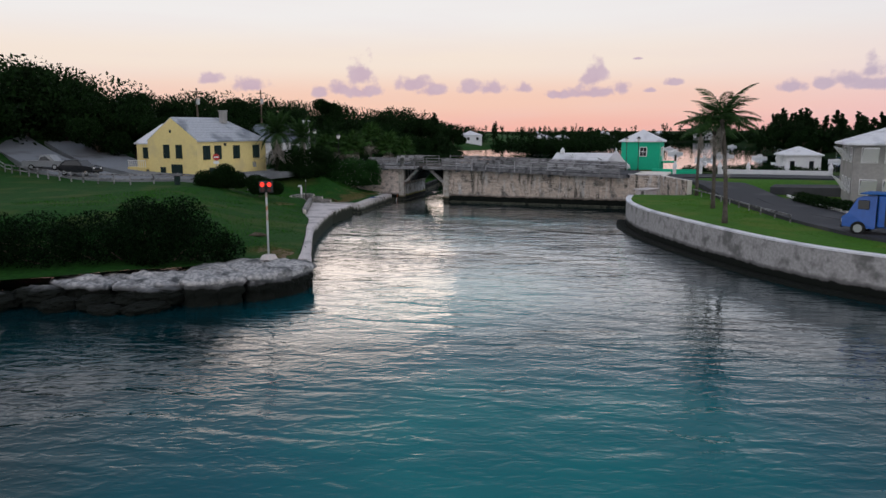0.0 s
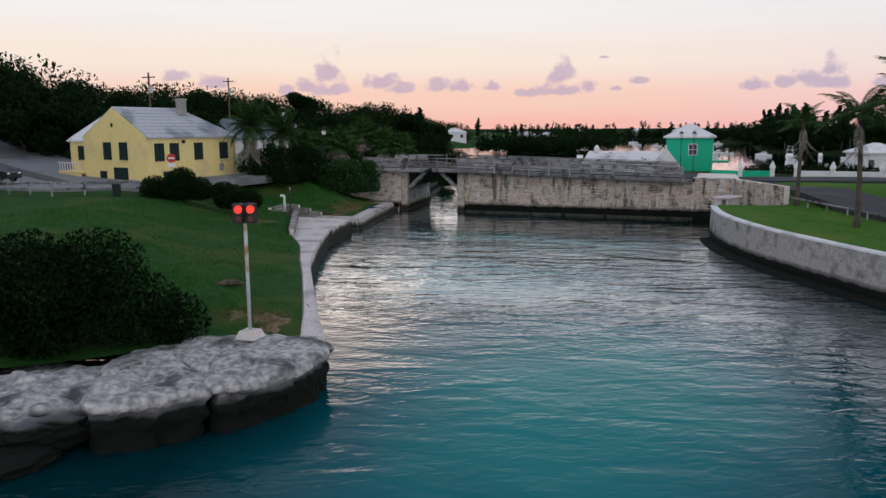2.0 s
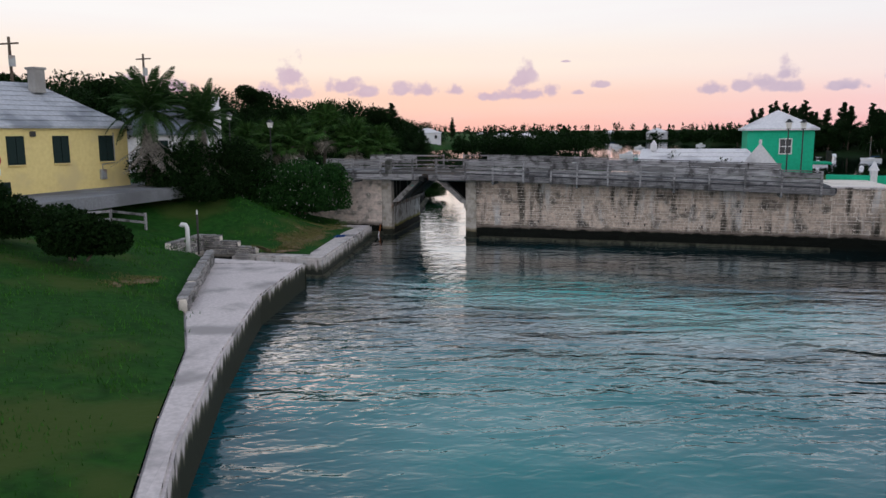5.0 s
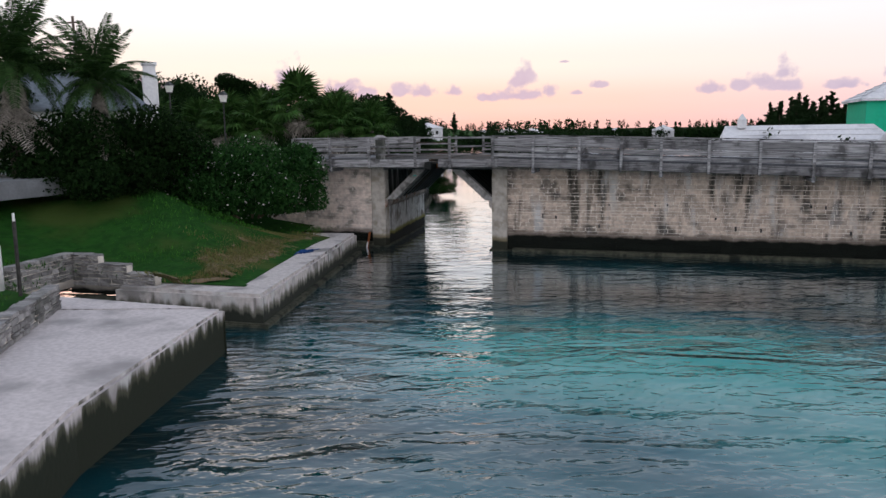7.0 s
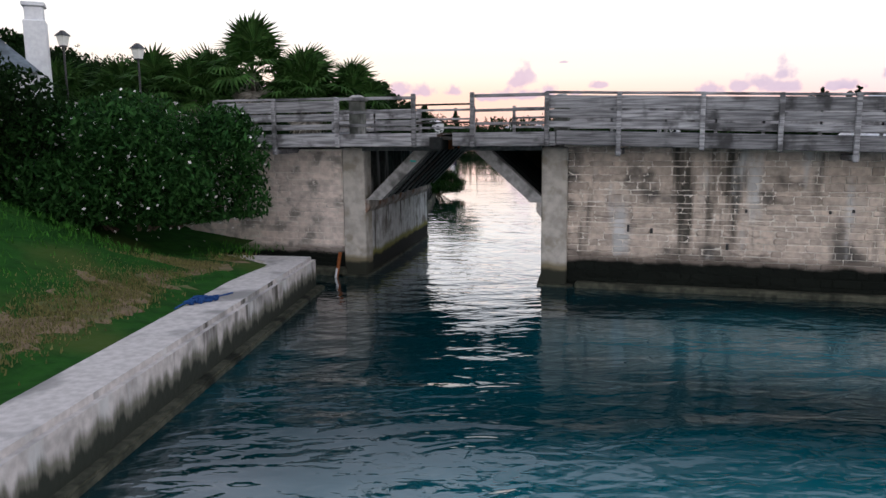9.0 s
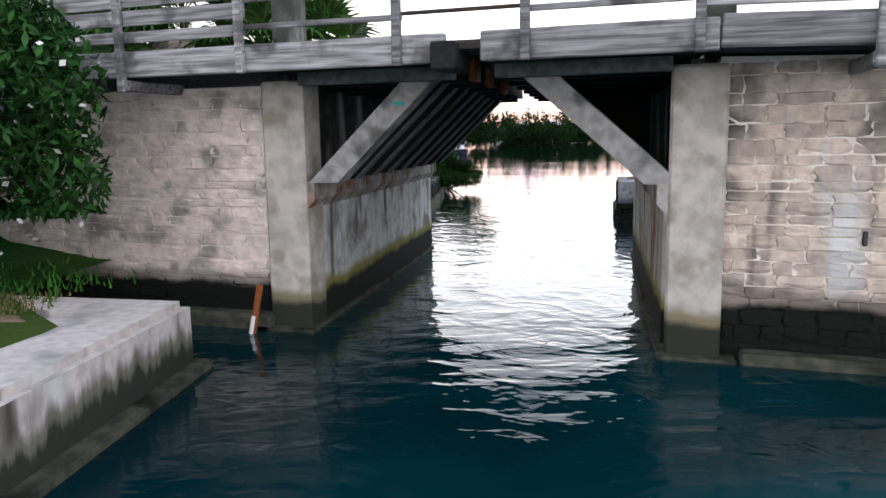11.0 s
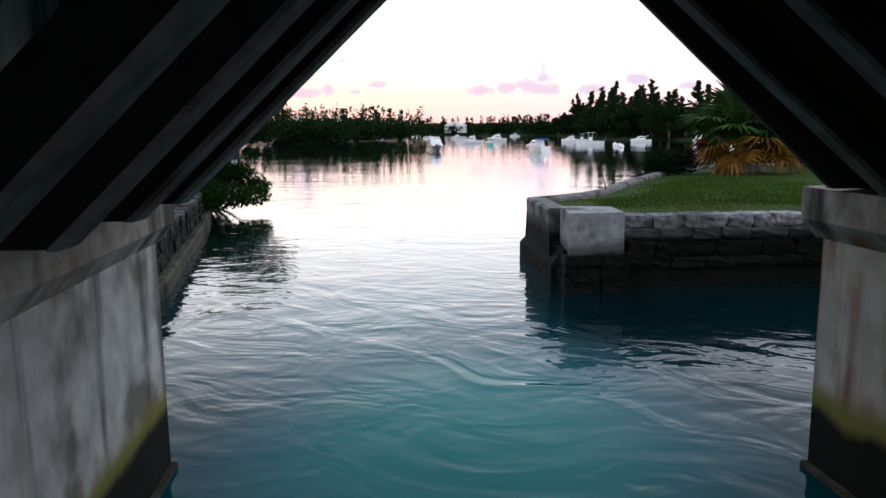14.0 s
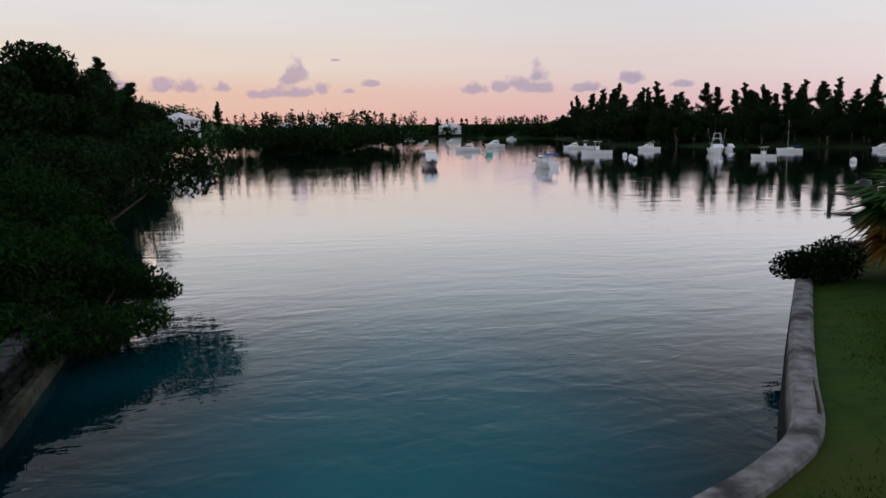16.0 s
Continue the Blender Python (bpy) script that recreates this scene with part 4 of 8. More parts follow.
# diagonal struts; the inner ones carry shade in their colour
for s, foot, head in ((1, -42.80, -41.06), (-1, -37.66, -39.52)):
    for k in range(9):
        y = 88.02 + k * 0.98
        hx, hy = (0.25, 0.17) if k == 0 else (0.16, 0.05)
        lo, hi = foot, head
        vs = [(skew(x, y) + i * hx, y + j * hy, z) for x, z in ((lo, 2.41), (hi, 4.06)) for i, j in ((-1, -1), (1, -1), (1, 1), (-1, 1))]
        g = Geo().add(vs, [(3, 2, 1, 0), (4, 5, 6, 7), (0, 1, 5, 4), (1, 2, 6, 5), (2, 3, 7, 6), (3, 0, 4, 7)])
        strut = part("strut", g, BRACE if k == 0 else BRACE_SHADED, bridge, "pale worn diagonal strut" if k == 0 else "steel strut coloured for the shade under the deck")
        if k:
            # flange coloured paler than its web for light thrown up by the water
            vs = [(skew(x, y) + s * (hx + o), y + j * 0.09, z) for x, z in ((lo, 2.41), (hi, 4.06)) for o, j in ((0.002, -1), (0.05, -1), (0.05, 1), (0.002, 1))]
            part("flange", Geo().add(vs, [(3, 2, 1, 0), (4, 5, 6, 7), (0, 1, 5, 4), (1, 2, 6, 5), (2, 3, 7, 6), (3, 0, 4, 7)]), FLANGE, strut, "lower flange with light from the water in its colour")
g = Geo()
g.box(0, 0, 0, 0.18, 0.012, 0.05)
part("paint_daub", g, CYAN_PAINT, bridge, "daub of turquoise paint on a strut", at=pose(-41.52, 87.842, 3.60, 0, 4, 0))

# rusted iron shoes behind the western struts
for y, z, w, h in ((89.55, 2.62, 0.62, 0.42), (90.55, 2.66, 0.5, 0.5), (91.6, 2.6, 0.4, 0.34), (93.6, 2.6, 0.4, 0.3)):
    part("iron_shoe", Geo().box(0, 0, 0, 0.05, w, h, 0.01), RUST, bridge, "rusted iron plate behind the struts", at=pose(skew(-43.12, y) + 0.2, y, z, 0, 38, 0))

# dark boards added to hide sky slivers at the far end above the ledges
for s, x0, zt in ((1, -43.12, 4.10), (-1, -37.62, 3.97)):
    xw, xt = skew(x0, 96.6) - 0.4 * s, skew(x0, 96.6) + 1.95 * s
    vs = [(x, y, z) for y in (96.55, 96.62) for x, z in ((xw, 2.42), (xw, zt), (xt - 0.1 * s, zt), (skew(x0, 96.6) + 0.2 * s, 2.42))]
    part("end_board", Geo().add(vs, [(0, 1, 2, 3), (7, 6, 5, 4), (0, 4, 5, 1), (1, 5, 6, 2), (2, 6, 7, 3), (3, 7, 4, 0)]), DARK_TIMBER, bridge, "added dark boards keeping sky out above the ledge")

# edge beams and railings; the two sides of the bridge
RAIL_POSTS = [-47.49, -45.49, -43.43, -41.06, -39.35, -37.29, -35.41, -33.35, -31.53, -29.85, -27.91, -25.91, -23.87, -21.83, -19.79, -17.75, -15.61]


def railing(y, out, name):
    RAIL_X = [x - 0.1 * (y - 86.75) for x in RAIL_POSTS]
    slot = MID - 0.112 * (y - 87.8)
    rail = part(name, Geo().box((-47.9 + slot - 0.24) / 2, y, deck_z(-41) + 0.19, slot - 0.24 + 47.9, 0.12, 0.38, 0.02), TIMBER, bridge, "grey weathered plank railing")
    part("edge_beam", Geo().box((slot + 0.24 - 37.07) / 2, y, deck_z(-41) + 0.19, -37.07 - slot - 0.24, 0.12, 0.38, 0.02), TIMBER, rail)
    slope_deg = math.degrees(math.atan(0.030))
    # sloping eastern part
    g = Geo()
    length = math.hypot(22.2, 22.2 * 0.03)
    g.box(0, 0, 0, length, 0.12, 0.38, 0.02)
    part("edge_beam", g, TIMBER, rail, at=pose(-25.95, y, deck_z(-25.95) + 0.19 + 0.03, 0, slope_deg, 0))
    for i, x in enumerate(RAIL_X):
        z = deck_z(x)
        low = 0.22 if i in (1, 6, 9, 12, 15) else 0.02
        tall = 1.47 if i in (3, 4) else 1.43
        g = Geo().box(x, y + out * 0.11, z + (tall - low) / 2, 0.12, 0.10, tall + low, 0.015)
        part("post", g, TIMBER, rail)
        if low > 0.1:
            part("outrigger", Geo().box(x, y - out * 0.62, z - 0.12, 0.16, 1.5, 0.16, 0.02), TIMBER, rail)
    for i in range(len(RAIL_X) - 1):
        xa, xb = RAIL_X[i], RAIL_X[i + 1]
        mid, wide = (xa + xb) / 2, xb - xa
        z = deck_z(mid)
        ang = slope_deg if mid > -37 else 0.0
        if i == 3:
            continue
        if i in (2, 4):
            rows = [(1.36, 0.09), (0.98, 0.08), (0.62, 0.08)]
        else:
            rows = [(1.40, 0.07), (1.17, 0.33), (0.86, 0.22), (0.58, 0.16)]
        for k, (h, tall) in enumerate(rows):
            g = Geo()
            wob = random.uniform(-0.012, 0.012)
            # boards overlap their posts and are never quite level
            g.box(0, 0, 0, wide + 0.1, 0.045, tall, 0.01)
            part("plank", g, TIMBER, rail, at=pose(mid, y + out * 0.02, z + h + wob, 0, ang + random.uniform(-0.25, 0.25), 0))
    # chain rails across the slot
    for h in (1.16, 0.66) if out < 0 else ():
        part("chain_rail", Geo().box((RAIL_X[3] + RAIL_X[4]) / 2, y, deck_z(-40.4) + h, 1.76, 0.04, 0.05, 0.01), DARK_TIMBER, rail)
    return rail


railing(86.75, -1, "south_railing")
railing(97.0, 1, "north_railing")
# planked footway between the deck and the railing
part("footway", Geo().box(-42.4, 87.2, deck_z(-41) + 0.22, 10.6, 0.82, 0.1, 0.01), DARK_TIMBER, bridge)
part("footway", Geo().box(0, 0, 0, 22.0, 0.82, 0.1, 0.01), DARK_TIMBER, bridge, at=pose(-26.0, 87.2, deck_z(-26.0) + 0.22, 0, math.degrees(math.atan(0.03)), 0))
# planked roadway
for k in range(11):
    y = 87.7 + k * 0.84
    part("deck_plank", Geo().box(-43.7 - 2.2, y + 0.4, 4.36, 5.0, 0.8, 0.1, 0.01), DARK_TIMBER, bridge)
for s, xa, xb in ((1, -43.5, MID - 0.22), (-1, MID + 0.22, -37.2)):
    for k in range(11):
        y = 87.6 + k * 0.84
        part("deck_plank", Geo().box(skew((xa + xb) / 2, y), y + 0.4, 4.345, xb - xa - 0.02, 0.82, 0.08, 0.01), DARK_TIMBER, bridge)
g = Geo()
g.box(0, 0, 0, 22.6, 9.2, 0.34, 0.02)
part("roadway", g, ASPHALT, bridge, "asphalt roadway on the bridge", at=pose(-25.9, 92.2, deck_z(-25.9) + 0.25, 0, math.degrees(math.atan(0.03)), 0))


def capped_pillar(x, y, z):
    t = thing("bridge_pillar", "square grey cement pillar with a domed cap on the bridge", "pillar", pose(x, y, z), group="bridge pillars")
    part("shaft", Geo().box(0, 0, 0.56, 0.40, 0.40, 1.12, 0.03), DARK_CONCRETE, t)
    g = Geo().box(0, 0, 1.15, 0.52, 0.52, 0.08, 0.02)
    g.prism([(-0.23, -0.23), (0.23, -0.23), (0.23, 0.23), (-0.23, 0.23)], 1.19, 1.29, taper=0.45)
    part("cap", g, RENDERED, t)
    return t


p0 = capped_pillar(-37.05, 87.8, 4.18)
copy_thing(p0, pose(-43.3, 87.85, 4.30))

# east return wall beyond the railing
g = Geo()
g.prism([(-14.74, FACE - 0.002), (-11.2, FACE - 0.002), (-7.7, 80.2), (-7.3, 80.6), (-10.8, 88.6), (-11, 97.4), (-14.74, 97.4)], -1.5, 3.72)
return_wall = tagged(part("return_wall", g, MORTAR), "grey stone return wall at the end of the bridge", "wall", kind="structure")
g = Geo()
g.box(-11.9, 81.6, 1.0, 1.2, 2.4, 3.2, 0.06, rz=-22)
tagged(part("culvert_box", g, CONCRETE), "small concrete outlet box against the wall", "concrete box", kind="structure")
g = Geo()
g.box(-11.9, 81.6, 2.66, 1.5, 2.8, 0.14, 0.03, rz=-22)
tagged(part("culvert_lid", g, CONCRETE), "flat concrete lid on the outlet box", "lid", kind="structure")

# ---- north side walls ----
wall_along("north_west_wall", [(-46.4, 97.2), (-47.45, 104), (-49.6, 112.6), (-51.1, 117.8)], 0.5, 0.92, -1.5, DARKSTONE, "low dark stone bank wall topped with grass", batter=0.35, round_edge=0.1)
wall_along("north_west_kerb", [(-46.0, 97.2), (-47.0, 104), (-49.15, 112.6), (-50.7, 118.0)], 0.35, 0.30, -1.5, WEEDY, "sloping weedy concrete foot of the bank wall", round_edge=0.05)
g = Geo()
g.prism([(-39.62, 104.0), (-38.62, 104.1), (-38.66, 105.15), (-39.6, 105.3)], 0.66, 1.42)
tagged(part("block_footing", Geo().prism([(-39.55, 104.08), (-38.5, 104.16), (-38.5, 105.3), (-39.55, 105.35)], -1.5, 0.655), SEA_CAP), "dark footing under the cast block", "footing", kind="structure")
corner = tagged(part("corner_block", g, BLOCK), "big pale cast concrete block on the corner of the sea wall", "concrete block", kind="structure")
wall_along("sea_wall_west", [(-39.62, 105.3), (-39.8, 107.8)], 0.42, 1.38, -1.5, SEA_CAP, "cracked concrete-capped sea wall", batter=-0.1)
wall_along("sea_wall_core", [(-31.0, 105.6), (-34.6, 105.2), (-38.4, 104.9)], 0.6, 1.0, -1.5, MORTAR, "core of the old stone sea wall")
wall_along("sea_wall_foot", [(-31.0, 105.5), (-38.6, 104.85), (-39.45, 105.0), (-39.75, 107.9)], 0.8, 0.5, -1.5, ROCK, "dark weedy foot of the sea wall", round_edge=0.15)
wall_along("sea_wall_north", curve_through([(-39.85, 107.9), (-38.9, 108.7), (-38.05, 109.7), (-37.2, 111.6), (-35.8, 114.6), (-33.5, 119.2), (-31.2, 122.4), (-26, 123.8), (-19, 121.2), (-12, 116.8), (-4, 116.2), (10, 116.2)]), 0.36, 1.36, -1.5, SEA_CAP,
           "winding pale stone-capped sea wall", batter=0.2, round_edge=0.06)

# ---- headland rocks ----
def boulder(name, x, y, z, rx, ry, rz, seed, label, turn=0.0, flat=0.0):
    bm = bmesh.new()
    bmesh.ops.create_icosphere(bm, subdivisions=4, radius=1.0)
    off = Vector((seed * 3.1, seed * 1.7, seed * 0.9))
    for v in bm.verts:
        p = v.co.copy()
        # facets: round the direction towards a few planes
        w = 1 + 0.26 * noise.noise(p * 1.1 + off) + 0.16 * noise.noise(p * 2.9 + off) + 0.10 * noise.noise(p * 7 + off)
        w -= 0.16 * max(0.0, 1 - abs(noise.noise(p * 1.9 - off)) / 0.09)
        q = p * w
        if flat and q.z > flat:
            q.z = flat + (q.z - flat) * 0.12
        v.co = Vector((q.x * rx, q.y * ry, q.z * rz))
    me = bpy.data.meshes.new(name)
    bm.to_mesh(me)
    bm.free()
    return tagged(part(name, me, ROCK, at=pose(x, y, z, 0, 0, turn)), label, "rock", group="shore rocks")


def rock_slab(name, outline, z, material, parent):
    """A ledge of rock: outline roughened, top undulating, sides cut back below."""
    g = Geo()
    pts = curve_through([*outline, outline[0]], 16)[:-1]
    n = len(pts)
    c = sum(pts, Vector()) / n
    rings = [(0.0, 0.0), (0.12, 0.02), (0.24, 0.05), (0.36, 0.06), (0.48, 0.05), (0.6, 0.04), (0.7, 0.03), (0.79, 0.02), (0.87, 0.0), (0.93, 0.0), (1.0, -0.10), (1.01, -0.24), (0.94, -0.36), (0.90, -0.52), (0.96, -0.68), (0.97, -0.82), (0.89, -1.0), (0.93, -1.3), (0.90, -1.8), (0.96, -2.6)]
    for i, (s, dz) in enumerate(rings):
        for k, p in enumerate(pts):
            q = c + (p - c) * s
            j = Vector((noise.noise(Vector((p.x, p.y, dz)) * 0.9), noise.noise(Vector((p.y, p.x, dz)) * 0.9), 0)) * (0.2 if s > 0.5 else 0)
            j += Vector((noise.noise(Vector((p.x, p.y, dz * 3)) * 2.6), noise.noise(Vector((p.y, p.x, dz * 3)) * 2.6), 0)) * (0.22 if dz < -0.2 else 0.0)
            zz = z + dz + 0.13 * noise.noise(Vector((q.x, q.y, 0)) * 0.8) + 0.07 * noise.noise(Vector((q.x, q.y, 0)) * 2.5) + 0.04 * noise.noise(Vector((q.x, q.y, dz)) * 7)
            zz -= 0.12 * max(0.0, 1 - abs(noise.noise(Vector((q.x * 0.5 + q.y * 0.35, q.y * 0.9, 3)))) / 0.06)
            g.v.append((q.x + j.x, q.y + j.y, zz))
    for i in range(len(rings) - 1):
        for k in range(n):
            a, b = i * n + k, (i + 1) * n + k
            g.f.append((a, b, i * n + n + (k + 1) % n, i * n + (k + 1) % n))
    return part(name, g, material, parent, smooth=True)


ledge_thing = thing("rock_ledge", "flat pale ledge of cracked weathered limestone at the water", "rock ledge")
for outline, z in (([(-24.6, 37.1), (-24.1, 35.2), (-24.5, 33.2), (-25.5, 31.9), (-26.5, 33.2), (-27.2, 35.0), (-27.0, 36.9)], 1.44),
                   ([(-25.55, 31.85), (-26.4, 30.6), (-27.6, 29.8), (-28.6, 30.6), (-28.9, 32.0), (-28.0, 33.4), (-26.6, 33.1)], 1.40),
                   ([(-27.25, 35.0), (-26.6, 33.25), (-28.0, 33.5), (-29.0, 32.2), (-29.8, 32.8), (-29.4, 35.0), (-27.1, 36.9)], 1.45)):
    rock_slab("slab", outline, z, ROCK, ledge_thing)
low_ledge = thing("rock_ledge", "rough lower ledge of pale limestone below the bush", "rock ledge")
for outline, z in (([(-28.0, 30.6), (-29.6, 29.2), (-31.0, 28.5), (-31.6, 30.4), (-31.0, 32.6), (-29.6, 33.4)], 1.18),
                   ([(-31.2, 28.4), (-32.4, 28.0), (-34.4, 28.0), (-36.0, 29.4), (-34.5, 31.6), (-32.4, 33.2), (-31.2, 32.6), (-31.8, 30.4)], 1.08)):
    rock_slab("slab", outline, z, ROCK, low_ledge)
for i, (x, y, z, rx, ry, rz, turn) in enumerate([(-29.3, 29.6, 0.55, 1.7, 0.9, 0.6, 40), (-30.9, 31.2, 0.7, 1.5, 1.0, 0.7, 20), (-31.8, 28.6, 0.25, 1.3, 0.9, 0.5, 60), (-33.4, 29.6, 0.6, 1.3, 1.0, 0.7, 10),
                                                  (-33.2, 27.2, 0.2, 1.1, 0.8, 0.45, 80), (-35.0, 27.6, 0.45, 1.4, 1.0, 0.6, 30), (-36.6, 25.9, 0.35, 1.6, 1.1, 0.6, 50), (-38.6, 24.4, 0.4, 1.7, 1.2, 0.7, 15),
                                                  (-41.2, 21.6, 0.4, 2.0, 1.4, 0.8, 35), (-44.5, 18.6, 0.4, 2.4, 1.5, 0.9, 40), (-28.9, 28.6, 0.15, 1.2, 0.7, 0.35, 70), (-30.6, 27.6, 0.05, 1.0, 0.7, 0.35, 0),
                                                  (-49.0, 15.0, 0.4, 2.6, 1.8, 1.0, 30), (-54.0, 11.0, 0.4, 2.8, 2.0, 1.0, 20)]):
    boulder("boulder", x, y, z, rx, ry, rz, i + 1, "rough grey limestone boulder half in the water", turn)

# ---- plants ----
def leaf_mesh(name, centres, sizes, ratio=0.5, droop=0.0, rng=None, up=0.25, long_axis=None):
    """Many small leaves: each a bent diamond about its centre, turned at random."""
    n = len(centres)
    a = rng.normal(size=(n, 3)) if long_axis is None else long_axis + rng.normal(scale=0.25, size=(n, 3))
    a[:, 2] -= droop
    a /= np.linalg.norm(a, axis=1, keepdims=True)
    b = rng.normal(size=(n, 3))
    b[:, 2] *= up
    b -= a * (a * b).sum(1, keepdims=True)
    b /= np.linalg.norm(b, axis=1, keepdims=True) + 1e-9
    s = np.asarray(sizes).reshape(-1, 1) * np.ones((n, 1))
    v = np.stack([centres - a * s, centres + b * s * ratio, centres + a * s, centres - b * s * ratio], 1).reshape(-1, 3)
    f = np.arange(4 * n).reshape(-1, 4)
    me = bpy.data.meshes.new(name)
    me.from_pydata(v.tolist(), [], f.tolist())
    me.update()
    return me


def blob_points(blobs, n, rng, inner=0.55):
    """Places in the outer part of ellipsoids (x, y, z, rx, ry, rz), thinned at random so that gaps stay."""
    blobs = np.array(blobs, float)
    w = (blobs[:, 3] * blobs[:, 4] * blobs[:, 5]) ** (2 / 3)
    pick = rng.choice(len(blobs), n, p=w / w.sum())
    d = rng.normal(size=(n, 3))
    d /= np.linalg.norm(d, axis=1, keepdims=True)
    r = (inner + (1.08 - inner) * rng.random((n, 1)) ** 0.6)
    return blobs[pick, :3] + d * r * blobs[pick, 3:]


def limb(g, a, b, r0, r1, rng, sag=0.1, seg=6):
    a, b = Vector(a), Vector(b)
    n = (b - a).length
    mid = a.lerp(b, 0.5) + Vector((rng.normal() * sag * n, rng.normal() * sag * n, abs(rng.normal()) * sag * n))
    g.tube([a, a.lerp(mid, 0.5) * 0.5 + a.lerp(b, 0.25) * 0.5, mid, mid.lerp(b, 0.5), b], [r0, r0 * 0.85 + r1 * 0.15, (r0 + r1) / 2, r0 * 0.2 + r1 * 0.8, r1], seg)


def broadleaf(name, h, spread, leaves, size, material, seed, label, category="tree", trunk_share=0.14, flat=0.8, at=None, group="trees on the bank", blobs_n=11, trunk_r=0.03):
    rng = np.random.default_rng(seed)
    t = thing(name, label, category, at, group)
    blobs = []
    for i in range(blobs_n):
        a, r = rng.random() * 6.28, spread * (0.15 + 0.75 * rng.random())
        z = h * (trunk_share + (0.98 - trunk_share) * rng.random() ** 0.8)
        k = spread * (0.28 + 0.22 * rng.random()) * (1.1 - 0.4 * abs(z / h - 0.55))
        r *= 1.05 - 0.55 * max(0, z / h - 0.55) / 0.45
        blobs.append((math.cos(a) * r, math.sin(a) * r, min(z, h - k * flat * 0.8), k, k, k * flat))
    g = Geo()
    top = (rng.normal() * 0.08 * h, rng.normal() * 0.08 * h, h * 0.62)
    limb(g, (0, 0, -0.3), top, trunk_r * h, trunk_r * h * 0.4, rng, 0.04, 8)
    trunk = part("trunk", g, BARK, t, smooth=True)
    for b in blobs:
        g = Geo()
        s = trunk_share * 0.7 + 0.35 * rng.random()
        p0 = Vector((0, 0, 0)).lerp(Vector(top), min(1.0, s))
        limb(g, p0, (b[0] * 0.85, b[1] * 0.85, b[2]), trunk_r * h * 0.42, trunk_r * h * 0.1, rng, 0.06, 5)
        part("limb", g, BARK, trunk, smooth=True)
    pts = blob_points(blobs, leaves, rng)
    me = leaf_mesh("crown", pts, size * (0.6 + 0.8 * rng.random(leaves)), 0.45, 0.1, rng)
    part("crown", me, material, t)
    return t


def casuarina(h, spread, leaves, size, seed, at=None, label="tall feathery casuarina tree with drooping dark needles", group="casuarina trees"):
    """An open, feathery tree: limbs rise and carry drooping tufts."""
    rng = np.random.default_rng(seed)
    t = thing("casuarina_tree", label, "tree", at, group)
    g = Geo()
    lean = rng.normal(size=2) * 0.05 * h
    g.tube([(0, 0, -0.3), (lean[0] * 0.4, lean[1] * 0.4, h * 0.4), (lean[0], lean[1], h * 0.97)], [0.022 * h, 0.014 * h, 0.003 * h], 7)
    trunk = part("trunk", g, BARK, t, smooth=True)
    cent, axis = [], []
    n_limb = 30
    for i in range(n_limb):
        s = 0.14 + 0.84 * (i + rng.random()) / n_limb
        p0 = Vector((lean[0] * s, lean[1] * s, h * s))
        a = rng.random() * 6.28
        r = spread * (1.03 - s) * (0.6 + 0.7 * rng.random()) + 0.03 * spread
        p1 = p0 + Vector((math.cos(a) * r, math.sin(a) * r, r * (0.35 + 0.6 * rng.random())))
        if i % 2 == 0:
            g = Geo()
            limb(g, p0, p1, 0.006 * h, 0.0015 * h, rng, 0.05, 4)
            part("limb", g, BARK, trunk)
        k = int(leaves / n_limb)
        u = 0.12 + 0.95 * rng.random(k)
        p = np.array(p0) + (np.array(p1) - np.array(p0)) * u[:, None] + rng.normal(scale=0.07 * r + 0.08 + 0.14 * (1 - s), size=(k, 3)) * np.array([1, 1, 0.8])
        p[:, 2] -= 0.10 * r * u
        cent.append(p)
        d = np.array([math.cos(a) * 0.6, math.sin(a) * 0.6, 0.5])
        axis.append(np.repeat(d[None], k, 0))
    cent, axis = np.concatenate(cent), np.concatenate(axis)
    me = leaf_mesh("crown", cent, size * (0.5 + rng.random(len(cent))), 0.13, 0.25, rng, 1.0, axis)
    part("crown", me, LEAF_PINE, t)
    return t


def frond_mesh(length, leaflet, seed, droop=0.9, n=34, width=0.045, lift=0.35):
    """A feather leaf: an arching rib with two rows of hanging leaflets."""
    rng = np.random.default_rng(seed)
    g = Geo()
    ribs = []
    for i in range(9):
        s = i / 8
        ribs.append(Vector((length * (s - 0.12 * droop * s * s), 0, length * (lift * s - droop * 0.62 * s * s))))
    g.tube(ribs, [0.03 * (1 - 0.85 * i / 8) for i in range(9)], 4, cap=False)
    for i in range(n):
        s = 0.14 + 0.86 * i / (n - 1)
        k = min(7, int(s * 8))
        f = s * 8 - k
        p = ribs[k].lerp(ribs[k + 1], f)
        d = (ribs[k + 1] - ribs[k]).normalized()
        ln = leaflet * (0.35 + 0.65 * math.sin(math.pi * min(1.0, 0.12 + 0.86 * s)))
        for side in (-1, 1):
            out = Vector((0.5, side, -0.15 - 0.35 * rng.random())).normalized()
            q = p + out * ln * 0.55
            tip = p + out * ln + Vector((0, 0, -0.3 * ln))
            w = d * width
            m = len(g.v)
            g.v += [tuple(p - w * 0.4), tuple(q - w), tuple(tip), tuple(q + w), tuple(p + w * 0.4)]
            g.f.append((m, m + 1, m + 2, m + 3, m + 4))
    return g.mesh("frond")


